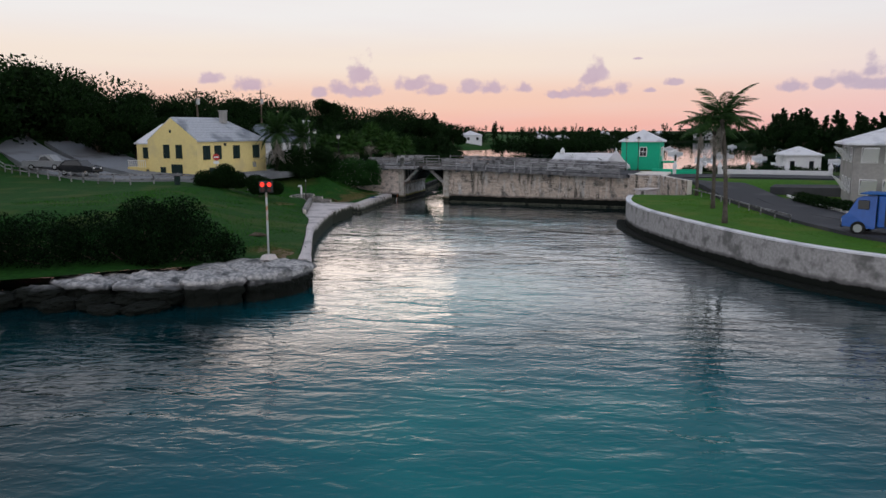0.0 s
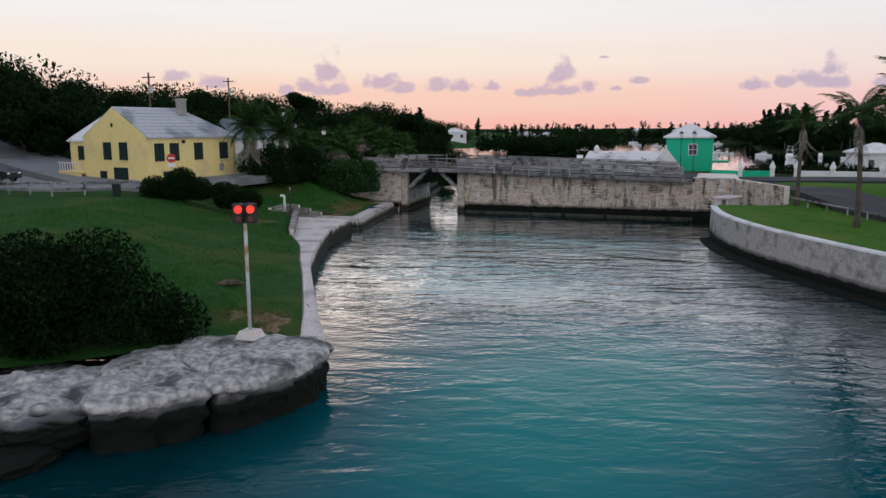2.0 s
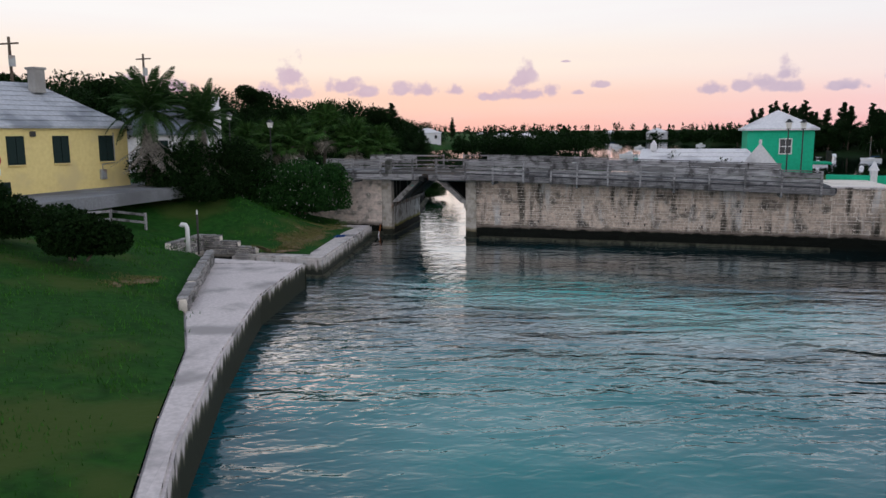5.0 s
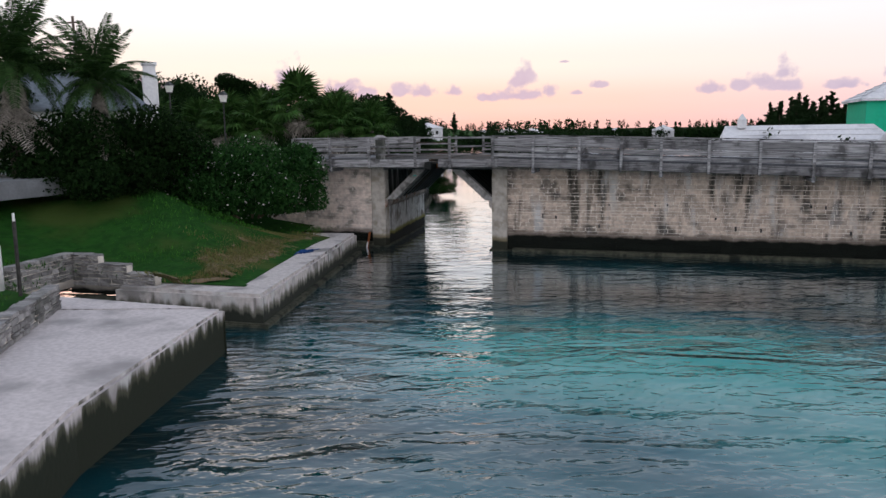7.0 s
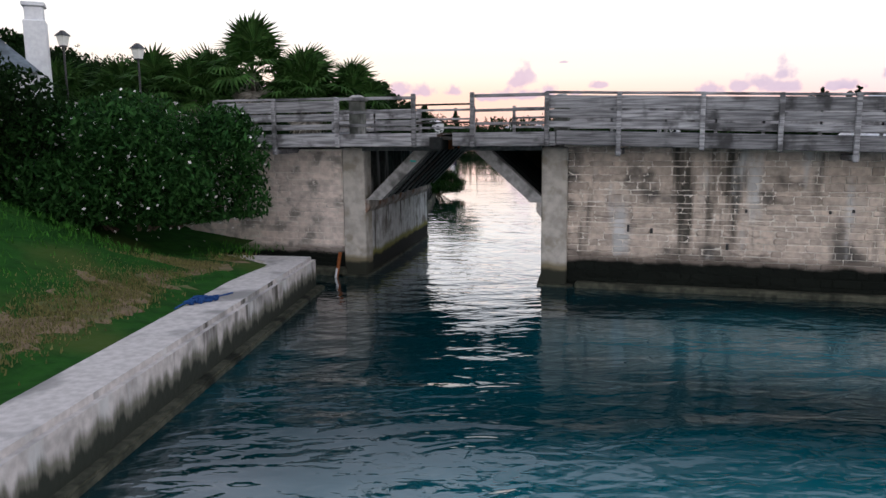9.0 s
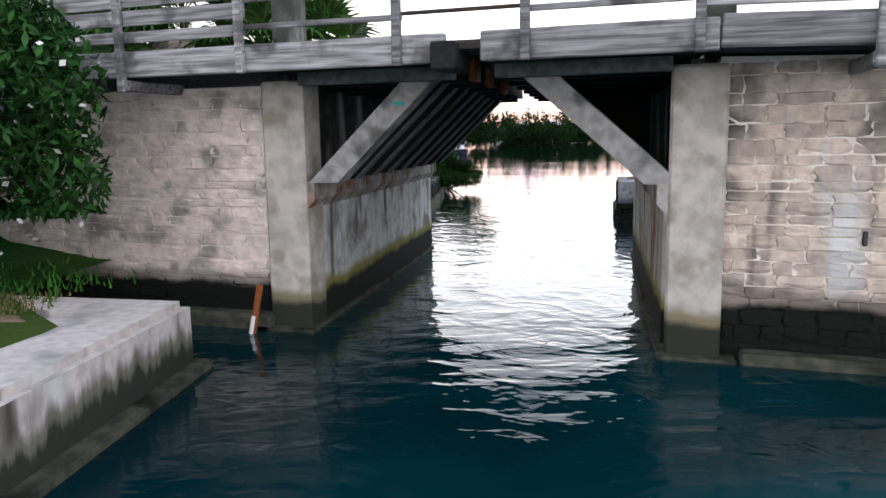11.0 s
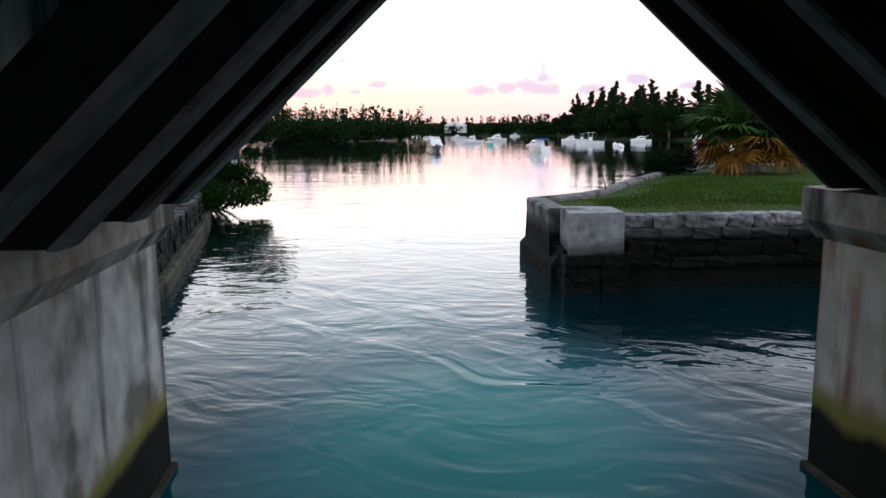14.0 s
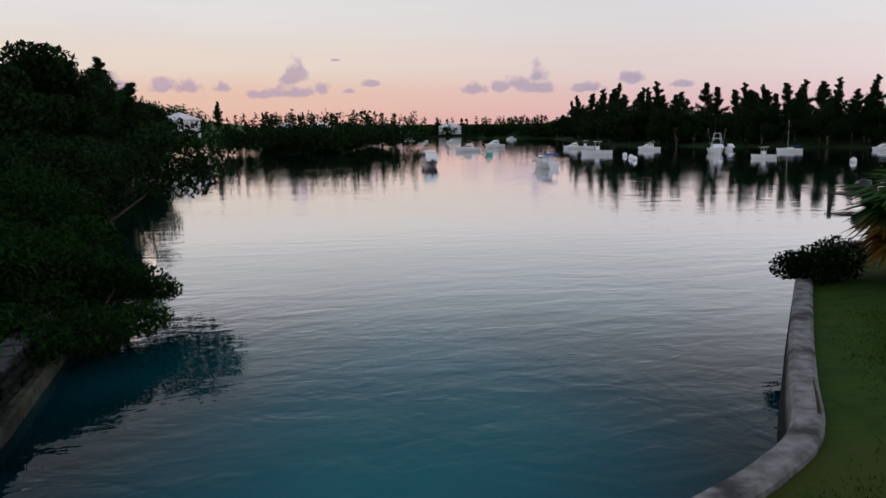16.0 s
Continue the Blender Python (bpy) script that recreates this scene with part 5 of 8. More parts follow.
FRONDS = [frond_mesh(3.0, 0.75, 5, 0.9, 30), frond_mesh(2.8, 0.7, 6, 1.25, 30), frond_mesh(2.9, 0.65, 7, 0.5, 30)]
DATE_FRONDS = [frond_mesh(2.9, 0.5, 11, 0.55, 40, 0.03, 0.5), frond_mesh(2.8, 0.48, 12, 0.9, 40, 0.03, 0.45), frond_mesh(2.6, 0.45, 13, 1.25, 38, 0.03, 0.35)]
DEAD_FRONDS = [frond_mesh(2.6, 0.42, 21, 1.7, 30, 0.03, 0.15), frond_mesh(2.4, 0.40, 22, 2.0, 28, 0.03, 0.1)]
for me in FRONDS + DATE_FRONDS:
    me.materials.append(LEAF_PALM)
for me in DEAD_FRONDS:
    me.materials.append(LEAF_DRY)


def feather_palm(h, seed, at, meshes, count, dead, label, scale=1.0, lean=(0.5, 0.2), r=0.16):
    rng = np.random.default_rng(seed)
    t = thing("palm_tree", label, "palm tree", at, "palm trees")
    g = Geo()
    pts = [(lean[0] * s * s, lean[1] * s * s, h * s - 0.3 * (s == 0)) for s in (0, 0.1, 0.25, 0.45, 0.65, 0.85, 1.0)]
    g.tube(pts, [r * 1.5, r * 1.1, r * 0.95, r * 0.9, r * 0.85, r * 0.8, r * 0.9], 9)
    trunk = part("trunk", g, PALM_BARK, t, smooth=True)
    head = Vector(pts[-1])
    for i in range(count):
        a = 360 * (i * 0.382) + rng.normal() * 8
        s = i / count
        up = -78 * (1 - s) + 34 * s
        me = meshes[min(len(meshes) - 1, int(s * len(meshes)))]
        k = scale * (0.85 + 0.3 * rng.random())
        part("frond", me, None, t, at=Matrix.Translation(head) @ pose(0, 0, 0, 0, up * 0.8, a) @ Matrix.Scale(k, 4))
    for i in range(dead):
        a = 360 * i / dead + rng.normal() * 10
        me = DEAD_FRONDS[i % 2]
        part("dead_frond", me, None, t, at=Matrix.Translation(head - Vector((0, 0, 0.25))) @ pose(0, 0, 0, 0, 52 + 26 * rng.random(), a) @ Matrix.Scale(scale * (0.9 + 0.35 * rng.random()), 4))
    return t


def fan_mesh(radius, seed, blades=22, sweep=250, tip_dry=0.0):
    """A fan leaf: a stalk and narrow folded blades spread from its end, their tips drooping."""
    rng = np.random.default_rng(seed)
    g = Geo()
    stalk = radius * 1.0
    g.tube([(0, 0, 0), (stalk * 0.5, 0, stalk * 0.12), (stalk, 0, stalk * 0.1)], [0.025, 0.018, 0.014], 4, cap=False)
    hub = Vector((stalk, 0, stalk * 0.1))
    for i in range(blades):
        a = radians(-sweep / 2 + sweep * i / (blades - 1))
        ln = radius * (0.75 + 0.25 * math.cos(a * 0.6)) * (0.92 + 0.16 * rng.random())
        d = Vector((math.cos(a), math.sin(a), 0.1))
        side = Vector((-math.sin(a), math.cos(a), 0)) * ln * 0.062
        mid = hub + d * ln * 0.55 + Vector((0, 0, 0.05 * ln))
        tip = hub + d * ln + Vector((0, 0, -0.28 * ln * (0.6 + 0.8 * rng.random())))
        m = len(g.v)
        g.v += [tuple(hub), tuple(mid - side), tuple(mid + Vector((0, 0, 0.03 * ln))), tuple(mid + side), tuple(tip)]
        g.f += [(m, m + 1, m + 2), (m, m + 2, m + 3), (m + 1, m + 4, m + 2), (m + 2, m + 4, m + 3)]
    return g.mesh("fan_leaf")


FANS = [fan_mesh(0.95, 31), fan_mesh(0.9, 32, 20), fan_mesh(1.0, 33, 24)]
FANS_ORANGE = [fan_mesh(0.95, 34), fan_mesh(0.9, 35, 20)]
FANS_DRY = [fan_mesh(0.85, 36, 18, 200), fan_mesh(0.8, 37, 16, 180)]
for ms, mt in ((FANS, LEAF_FAN), (FANS_ORANGE, LEAF_ORANGE), (FANS_DRY, LEAF_DRY)):
    for me in ms:
        me.materials.append(mt)


def fan_palm(h, seed, at, count=30, scale=1.0, orange=0, dry=6, label="green fan palm with stiff spreading leaves", r=0.14):
    rng = np.random.default_rng(seed)
    t = thing("fan_palm", label, "palm tree", at, "fan palms")
    g = Geo()
    g.tube([(0, 0, -0.2), (0.05, 0.02, h * 0.5), (0.08, 0.0, h)], [r * 1.2, r, r * 1.05], 9)
    part("trunk", g, PALM_BARK, t, smooth=True)
    head = Vector((0.08, 0, h))
    for i in range(count):
        a = 360 * i * 0.382 + rng.normal() * 10
        s = i / count
        up = -82 * (1 - s) ** 0.8 + 38 * s
        ms = FANS
        if orange and s > 1 - orange:
            ms = FANS_ORANGE
        part("fan_leaf", ms[i % len(ms)], None, t, at=Matrix.Translation(head) @ pose(0, 0, 0, rng.normal() * 12, up, a) @ Matrix.Scale(scale * (0.8 + 0.35 * rng.random()), 4))
    for i in range(dry):
        part("dead_leaf", FANS_DRY[i % 2], None, t, at=Matrix.Translation(head - Vector((0, 0, 0.1))) @ pose(0, 0, 0, rng.normal() * 10, 52 + 25 * rng.random(), 360 * i / dry + 15 * rng.normal())
             @ Matrix.Scale(scale * (0.75 + 0.3 * rng.random()), 4))
    return t


def bush(name, at, blobs, leaves, size, material, seed, label, flowers=0, category="bush", ratio=0.5):
    """A shrub: stems from the ground into rounded masses of leaves."""
    rng = np.random.default_rng(seed)
    t = thing(name, label, category, at, "bushes")
    for i, b in enumerate(blobs):
        g = Geo()
        limb(g, (b[0] * 0.35, b[1] * 0.35, -0.2), b[:3], 0.06, 0.02, rng, 0.08, 5)
        part("stem", g, BARK, t)
    pts = blob_points(blobs, leaves, rng, 0.25)
    pts[:, 2] = np.maximum(pts[:, 2], 0.05 + 0.15 * rng.random(len(pts)))
    part("foliage", leaf_mesh("foliage", pts, size * (0.6 + 0.8 * rng.random(len(pts))), ratio, 0.1, rng), material, t)
    if flowers:
        p = blob_points(blobs, flowers, rng, 1.05)
        fl = part("flowers", leaf_mesh("flowers", p, 0.05 * (0.7 + 0.6 * rng.random(flowers)), 0.8, 0, rng), PETAL, t)
        tagged(fl, "small white flowers", kind="stuff")
    return t


# coconut palms in the garden
feather_palm(7.2, 1, pose(-3.3, 56.8, 2.28), FRONDS, 22, 3, "tall coconut palm with arching fronds on the lawn", 1.0, (-0.55, 0.1))
feather_palm(6.6, 2, pose(-4.6, 67.0, 2.28), FRONDS, 20, 3, "coconut palm with drooping fronds beside the road", 0.95, (-0.2, 0.3))
feather_palm(6.4, 3, pose(-6.8, 80.0, 2.3), FRONDS, 13, 5, "thin ragged coconut palm by the roadside", 0.8, (0.1, 0.1))
# date palms by the yellow house
feather_palm(5.0, 4, pose(-55.0, 77.2, 3.6), DATE_FRONDS, 46, 30, "date palm with a grey skirt of dead fronds", 1.05, (0.1, 0.1), 0.26)
feather_palm(4.6, 5, pose(-53.0, 79.6, 3.4), DATE_FRONDS, 42, 26, "shaggy date palm with hanging dead fronds", 0.95, (0.2, 0.0), 0.24)
# fan palms beyond the bridge
for i, (x, y, h, s) in enumerate([(-54.4, 100.2, 3.9, 1.3), (-56.8, 98.6, 2.6, 1.2), (-51.6, 100.4, 2.6, 1.2), (-59.4, 98.8, 2.8, 1.15), (-62.4, 100.0, 2.6, 1.1), (-49.4, 101.2, 2.3, 1.1), (-53.0, 102.8, 3.2, 1.1),
                                    (-66.0, 99.6, 2.8, 1.1), (-58.2, 102.0, 3.2, 1.1)]):
    fan_palm(h, 40 + i, pose(x, y, 3.6), 26, s * 1.1, 0.0, 8)
fan_palm(1.1, 60, pose(-31.7, 117.2, 1.3), 64, 1.12, 0.26, 12, "broad fan palm with orange and dead lower leaves on the lawn", 0.2)
fan_palm(0.5, 61, pose(-47.9, 100.6, 1.4), 30, 1.15, 0.0, 16, "low fan palm with dry leaves overhanging the bank wall")
fan_palm(0.4, 62, pose(-47.3, 98.6, 1.0), 30, 1.05, 0.0, 18, "low fan palm with dry leaves overhanging the bank wall")

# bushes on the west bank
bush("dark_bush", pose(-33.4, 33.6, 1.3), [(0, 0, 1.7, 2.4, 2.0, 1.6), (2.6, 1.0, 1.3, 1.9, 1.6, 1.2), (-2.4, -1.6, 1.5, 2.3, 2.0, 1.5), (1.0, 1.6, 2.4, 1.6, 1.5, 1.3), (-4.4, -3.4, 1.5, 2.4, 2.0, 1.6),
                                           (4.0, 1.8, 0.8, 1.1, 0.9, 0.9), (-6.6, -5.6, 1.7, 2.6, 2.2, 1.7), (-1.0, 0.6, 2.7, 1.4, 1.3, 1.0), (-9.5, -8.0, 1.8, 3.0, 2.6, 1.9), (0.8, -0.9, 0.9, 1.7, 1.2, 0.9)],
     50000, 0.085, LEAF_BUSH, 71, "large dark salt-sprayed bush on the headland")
bush("dark_shrub", pose(-49.8, 60.4, 3.25), [(0, 0, 0.9, 1.5, 1.3, 1.0), (1.4, 0.5, 0.8, 1.1, 1.0, 0.9), (-1.5, -0.6, 0.8, 1.1, 1.0, 1.0), (0.3, 0.2, 1.6, 1.0, 0.9, 0.8)], 20000, 0.08, LEAF_DARK, 72, "dense dark rounded shrub by the road fence")
bush("dark_shrub", pose(-45.3, 60.6, 2.75), [(0, 0, 0.8, 1.3, 1.1, 0.9), (1.2, 0.4, 0.6, 0.9, 0.8, 0.7), (-0.8, 0.2, 1.2, 0.9, 0.9, 0.7)], 16000, 0.08, LEAF_DARK, 73, "low dark rounded shrub on the lawn")
bush("oleander_bush", pose(-48.4, 84.0, 2.0), [(0, 0, 1.6, 2.2, 1.9, 1.5), (1.8, 1.4, 1.9, 1.4, 1.3, 1.3), (-2.6, -0.6, 1.9, 2.0, 1.9, 1.5), (0.4, -0.6, 2.6, 1.6, 1.5, 1.0), (-1.2, -1.4, 1.0, 1.8, 1.2, 1.0),
                                               (1.0, 0.4, 0.2, 1.5, 1.3, 0.9), (-1.6, -0.6, 0.3, 2.0, 1.5, 0.9), (-4.0, -1.4, 0.6, 2.0, 1.6, 1.2), (-4.8, -1.8, 2.0, 1.9, 1.8, 1.4), (1.2, -0.4, 1.0, 1.4, 1.2, 1.0), (1.8, 1.6, 2.5, 0.9, 0.9, 0.8), (2.3, 1.7, 0.7, 0.8, 0.8, 1.1)],
     52000, 0.095, LEAF_OLEANDER, 74, "big oleander bush dotted with white flowers beside the bridge", 640, ratio=0.36)
bush("undergrowth", pose(-52.6, 78.2, 3.2), [(0, 0, 1.2, 1.9, 1.6, 1.2), (1.4, 1.2, 1.0, 1.5, 1.4, 1.0), (-1.4, 0.4, 1.6, 1.6, 1.5, 1.2), (0.4, 2.4, 1.6, 1.7, 1.6, 1.3), (1.6, -1.2, 0.7, 1.2, 1.0, 0.8), (-0.6, -1.4, 1.0, 1.3, 1.0, 1.0),
                                             (1.0, 4.6, 1.6, 1.9, 1.8, 1.5), (-0.6, 0.4, 2.5, 1.9, 1.7, 1.2), (-2.4, -0.6, 2.0, 1.6, 1.5, 1.3), (1.2, 2.6, 2.6, 1.7, 1.6, 1.2)], 44000, 0.09, LEAF_DARK, 75, "tangled undergrowth below the date palms")
# scrub along the north-west bank
for i, (x, y, z, k, n) in enumerate([(-53.4, 118.8, 0.4, 0.80, 36000), (-56.6, 124.5, 0.5, 0.95, 26000), (-58.8, 131.5, 0.6, 1.1, 6000), (-62.5, 138.5, 0.6, 1.15, 5000), (-66.5, 147.0, 0.6, 1.2, 5000),
                                     (-70.0, 158.0, 0.6, 1.2, 4500), (-73.0, 170.0, 0.6, 1.3, 4500), (-77.0, 184.0, 0.6, 1.3, 4000)]):
    rng = np.random.default_rng(90 + i)
    flat = 0.62 if i < 2 else 0.8
    bl = [(rng.normal() * (1.2 if i < 2 else 1.9) * k, rng.normal() * 2.2 * k, (1.2 + 2.4 * rng.random()) * k * flat, (1.3 + 0.6 * rng.random()) * k, (1.3 + 0.6 * rng.random()) * k, (0.9 + 0.5 * rng.random()) * k) for _ in range(11)]
    bush("mangrove_bush", pose(x, y, z), bl, n if i < 2 else n * 5, 0.075 if i < 2 else 0.11, LEAF_MANGROVE if i < 2 else LEAF_DARK, 100 + i, "dense glossy mangrove bush leaning over the bank")
bush("mangrove_bush", pose(-51.2, 118.6, 0.2), [(0.6, 0.4, 1.0, 1.0, 0.9, 0.6), (1.5, 1.0, 0.85, 0.7, 0.7, 0.45), (-0.6, 0.4, 1.4, 1.1, 1.1, 0.9), (0.7, -0.2, 1.5, 0.7, 0.7, 0.45), (2.0, 1.2, 0.65, 0.45, 0.5, 0.3), (0.4, -1.4, 0.9, 0.8, 0.8, 0.5), (0.2, -0.6, 0.55, 1.0, 0.9, 0.4),
                                                (-1.4, -1.6, 1.2, 1.1, 1.2, 0.8), (0.5, -3.0, 0.8, 0.7, 0.9, 0.45), (-0.8, -3.4, 1.1, 0.9, 1.1, 0.7), (1.5, 0.2, 1.25, 0.5, 0.5, 0.35), (1.7, -2.0, 0.5, 0.8, 1.0, 0.45), (1.2, -3.3, 0.6, 0.7, 0.8, 0.45), (2.2, -0.8, 0.4, 0.7, 0.9, 0.35)],
     24000, 0.06, LEAF_MANGROVE, 120, "low mangrove branches spreading over the water")
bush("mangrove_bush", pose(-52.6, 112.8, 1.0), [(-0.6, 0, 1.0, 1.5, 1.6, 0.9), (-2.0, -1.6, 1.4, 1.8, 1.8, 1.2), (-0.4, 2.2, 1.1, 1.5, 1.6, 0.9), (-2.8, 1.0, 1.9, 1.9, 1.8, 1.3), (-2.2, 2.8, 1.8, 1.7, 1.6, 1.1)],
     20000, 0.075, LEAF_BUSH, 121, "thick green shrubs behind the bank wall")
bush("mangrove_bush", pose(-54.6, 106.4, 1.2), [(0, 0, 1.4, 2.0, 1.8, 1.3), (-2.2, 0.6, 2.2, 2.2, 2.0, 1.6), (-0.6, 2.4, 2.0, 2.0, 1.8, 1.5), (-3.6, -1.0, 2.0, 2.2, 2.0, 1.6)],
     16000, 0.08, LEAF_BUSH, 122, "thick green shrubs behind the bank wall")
# east side shrubs and hedge
hedge_line = [(2.2, 72.6), (4.0, 67.5), (6.4, 62.4), (10.0, 57.6)]
bl = [(p.x, p.y, 0.5, 0.62, 0.62, 0.52) for p, d in along([(x, y, 0) for x, y in hedge_line], 0.55)]
rng = np.random.default_rng(131)
t = thing("hedge", "clipped dark green hedge along the road", "hedge", pose(0, 0, 2.42))
part("foliage", leaf_mesh("foliage", blob_points(bl, 9000, rng, 0.6), 0.09 * (0.6 + 0.8 * rng.random(9000)), 0.5, 0, rng), LEAF_DARK, t)
for i, (x, y, z, k) in enumerate([(-4.5, 101.4, 2.9, 1.0), (-1.4, 101.0, 2.9, 1.1), (1.6, 100.6, 2.9, 1.0), (-8.4, 102.2, 2.9, 0.9), (4.6, 100.0, 2.9, 0.9)]):
    bush("roadside_bush", pose(x, y, z), [(0, 0, 0.7 * k, 1.5 * k, 1.2 * k, 0.8 * k), (1.2 * k, 0.2, 0.8 * k, 1.1 * k, 1.0 * k, 0.8 * k), (-1.1 * k, 0, 0.8 * k, 1.2 * k, 1.0 * k, 0.8 * k)], 2200, 0.13, LEAF_DARK, 140 + i,
         "low dark bush behind the pillared wall")
bush("roadside_bush", pose(12.2, 88.5, 3.2), [(0, 0, 1.2, 1.2, 1.0, 1.0), (0.9, 0.3, 1.8, 0.9, 0.8, 0.8), (-0.6, 0, 2.2, 0.8, 0.8, 0.7)], 2200, 0.13, LEAF_DARK, 150, "dark ornamental shrub beside the yard")
bush("shore_bush", pose(-33.9, 117.9, 1.2), [(0, 0, 0.45, 0.65, 0.6, 0.45), (0.6, 0.4, 0.5, 0.6, 0.6, 0.5), (-0.4, 0.4, 0.35, 0.45, 0.45, 0.35)], 4000, 0.05, LEAF_BUSH, 151, "rounded green bush at the edge of the lawn")
bush("shore_bush", pose(-26.2, 119.2, 1.2), [(0, 0, 1.4, 2.2, 2.0, 1.4), (3.2, -1.0, 1.7, 2.4, 2.2, 1.7), (-1.2, 1.8, 1.2, 1.8, 1.6, 1.2), (6.0, -2.5, 2.0, 2.4, 2.2, 1.9), (3.6, 1.0, 2.2, 1.8, 1.6, 1.4)], 16000, 0.09, LEAF_DARK, 152,
     "tall dark thicket behind the lawn")
bush("shore_bush", pose(-18.5, 99.8, 3.0), [(0, 0, 1.0, 1.4, 1.0, 0.9), (-1.8, 0.4, 1.1, 1.2, 1.0, 1.0), (-5.6, 1.2, 1.4, 1.2, 1.1, 1.2)], 3000, 0.12, LEAF_DARK, 153, "dark shrubs behind the bridge end")

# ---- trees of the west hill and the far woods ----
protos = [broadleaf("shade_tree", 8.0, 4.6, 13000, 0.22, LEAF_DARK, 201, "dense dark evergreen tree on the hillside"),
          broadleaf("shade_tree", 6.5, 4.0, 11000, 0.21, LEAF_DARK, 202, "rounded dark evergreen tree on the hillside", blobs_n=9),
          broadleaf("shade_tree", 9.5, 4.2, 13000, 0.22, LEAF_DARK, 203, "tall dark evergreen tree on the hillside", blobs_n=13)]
pines = [casuarina(11.0, 3.0, 9500, 0.34, 211), casuarina(13.0, 3.1, 11000, 0.34, 212), casuarina(9.0, 2.9, 9000, 0.32, 213)]
near_pines = [casuarina(10.0, 3.4, 9000, 0.30, 214), casuarina(8.5, 3.2, 9000, 0.28, 215)]
rng = np.random.default_rng(220)


def scatter(kinds, spots, lift, lo=0.8, hi=1.2):
    for x, y in spots:
        k = kinds[int(rng.integers(len(kinds)))]
        z = lift(x, y)
        copy_thing(k, pose(x, y, z - 0.2, 0, 0, rng.random() * 360)).scale = [lo + (hi - lo) * rng.random()] * 3


# move the first ones to places of their own
for o, (x, y) in zip(protos, [(-84.0, 84.0), (-79.0, 92.0), (-92.0, 66.0)]):
    o.matrix_basis = pose(x, y, west_all(x, y) - 0.2)
pine_home = [(-84.0, 195.0, 3.0), (60.0, 300.0, 4.0), (30.0, 330.0, 4.0)]
for o, (x, y, z) in zip(pines, pine_home):
    o.matrix_basis = pose(x, y, z)
hill = [(-70, 88), (-73, 84), (-76, 81), (-84, 78), (-88, 86), (-93, 80), (-97, 72), (-92, 92), (-100, 84), (-104, 70), (-96, 60), (-100, 50), (-92, 50), (-106, 60), (-110, 45), (-98, 40), (-88, 42), (-82, 36),
        (-104, 92), (-112, 78), (-118, 62), (-112, 95), (-108, 52), (-90, 33), (-99, 28), (-80, 28), (-90, 22), (-72, 24), (-118, 50), (-60, 108), (-64, 112), (-70, 108), (-76, 102), (-82, 98),
        (-57, 112), (-61, 118), (-67, 120), (-74, 114), (-80, 108), (-60, 125), (-66, 130), (-72, 126), (-66, 138), (-72, 142), (-78, 134), (-72, 152), (-78, 150), (-74, 163), (-80, 166), (-78, 177), (-85, 182), (-88, 196),
        (-86, 126), (-90, 115), (-96, 104), (-84, 142), (-92, 156), (-90, 172), (-100, 130), (-104, 112), (-98, 146), (-96, 214), (-94, 232), (-104, 200), (-110, 180), (-108, 160)]
near_trees = [broadleaf("shade_tree", 7.0, 3.8, 15000, 0.17, LEAF_DARK, 204, "dense dark evergreen tree behind the palms"), broadleaf("shade_tree", 6.0, 3.4, 14000, 0.16, LEAF_DARK, 205, "rounded dark evergreen tree behind the palms")]
for o, (x, y) in zip(near_trees, [(-72.0, 106.0), (-74.0, 118.0)]):
    o.matrix_basis = pose(x, y, west_all(x, y) - 0.2)
close = [(x, y) for x, y in hill if 80 < y < 132 and x > -82 and not (x > -68 and y > 104)]
bank_trees = [(x, y) for x, y in hill if y < 140 and x > -68 and y > 104]
scatter(near_trees, bank_trees, west_all, 0.5, 0.62)
scatter(near_trees, close, west_all, 0.8, 1.15)
scatter(near_trees, [(-66, 145), (-69, 153), (-67, 149), (-71, 161), (-73, 170), (-75, 180), (-62, 134), (-64, 139)], west_all, 0.7, 0.95)
scatter(protos, [p for p in hill if p not in close and p not in bank_trees], west_all, 0.75, 1.15)
scatter(near_pines, [(-82.5, 188), (-96, 118), (-79, 156), (-88, 205), (-61.5, 147.5), (-65.0, 152.0)], west_all, 0.72, 0.85)
for o, (x, y) in zip(near_pines, [(-98.0, 78.0), (-76.5, 168.0)]):
    o.matrix_basis = pose(x, y, west_all(x, y) - 0.2)
scatter(pines, [(-86, 268), (-80, 285), (-74, 300), (-72, 312), (-90, 300), (-86, 320), (-98, 285), (-105, 310), (-95, 330), (-110, 260)], west_all, 0.45, 0.65)


def shore_row(line, n, depth, seed):
    r = np.random.default_rng(seed)
    out = []
    pts = along([(x, y, 0) for x, y in line], 1.0)
    for _ in range(n):
        p, d = pts[int(r.integers(len(pts)))]
        s = r.random() * depth
        out.append((p.x - d.y * s + r.normal() * 1.5, p.y + d.x * s + r.normal() * 1.5))
    return out


low = lambda x, y: 1.4
scatter(pines, shore_row([(80, 208), (54, 252), (28, 280), (6, 306), (5, 340), (6, 420)], 92, -16, 231), low, 0.9, 1.35)
scatter(protos, shore_row([(80, 206), (52, 250), (24, 278), (2, 304), (1, 340), (3, 420)], 26, -8, 232), lambda x, y: 0.6, 0.7, 1.0)
scatter(pines, shore_row([(160, 180), (110, 192), (80, 206)], 40, -14, 233), low, 0.9, 1.35)
scatter(protos, shore_row([(160, 178), (110, 190), (80, 204)], 10, -6, 234), lambda x, y: 0.6, 0.8, 1.1)


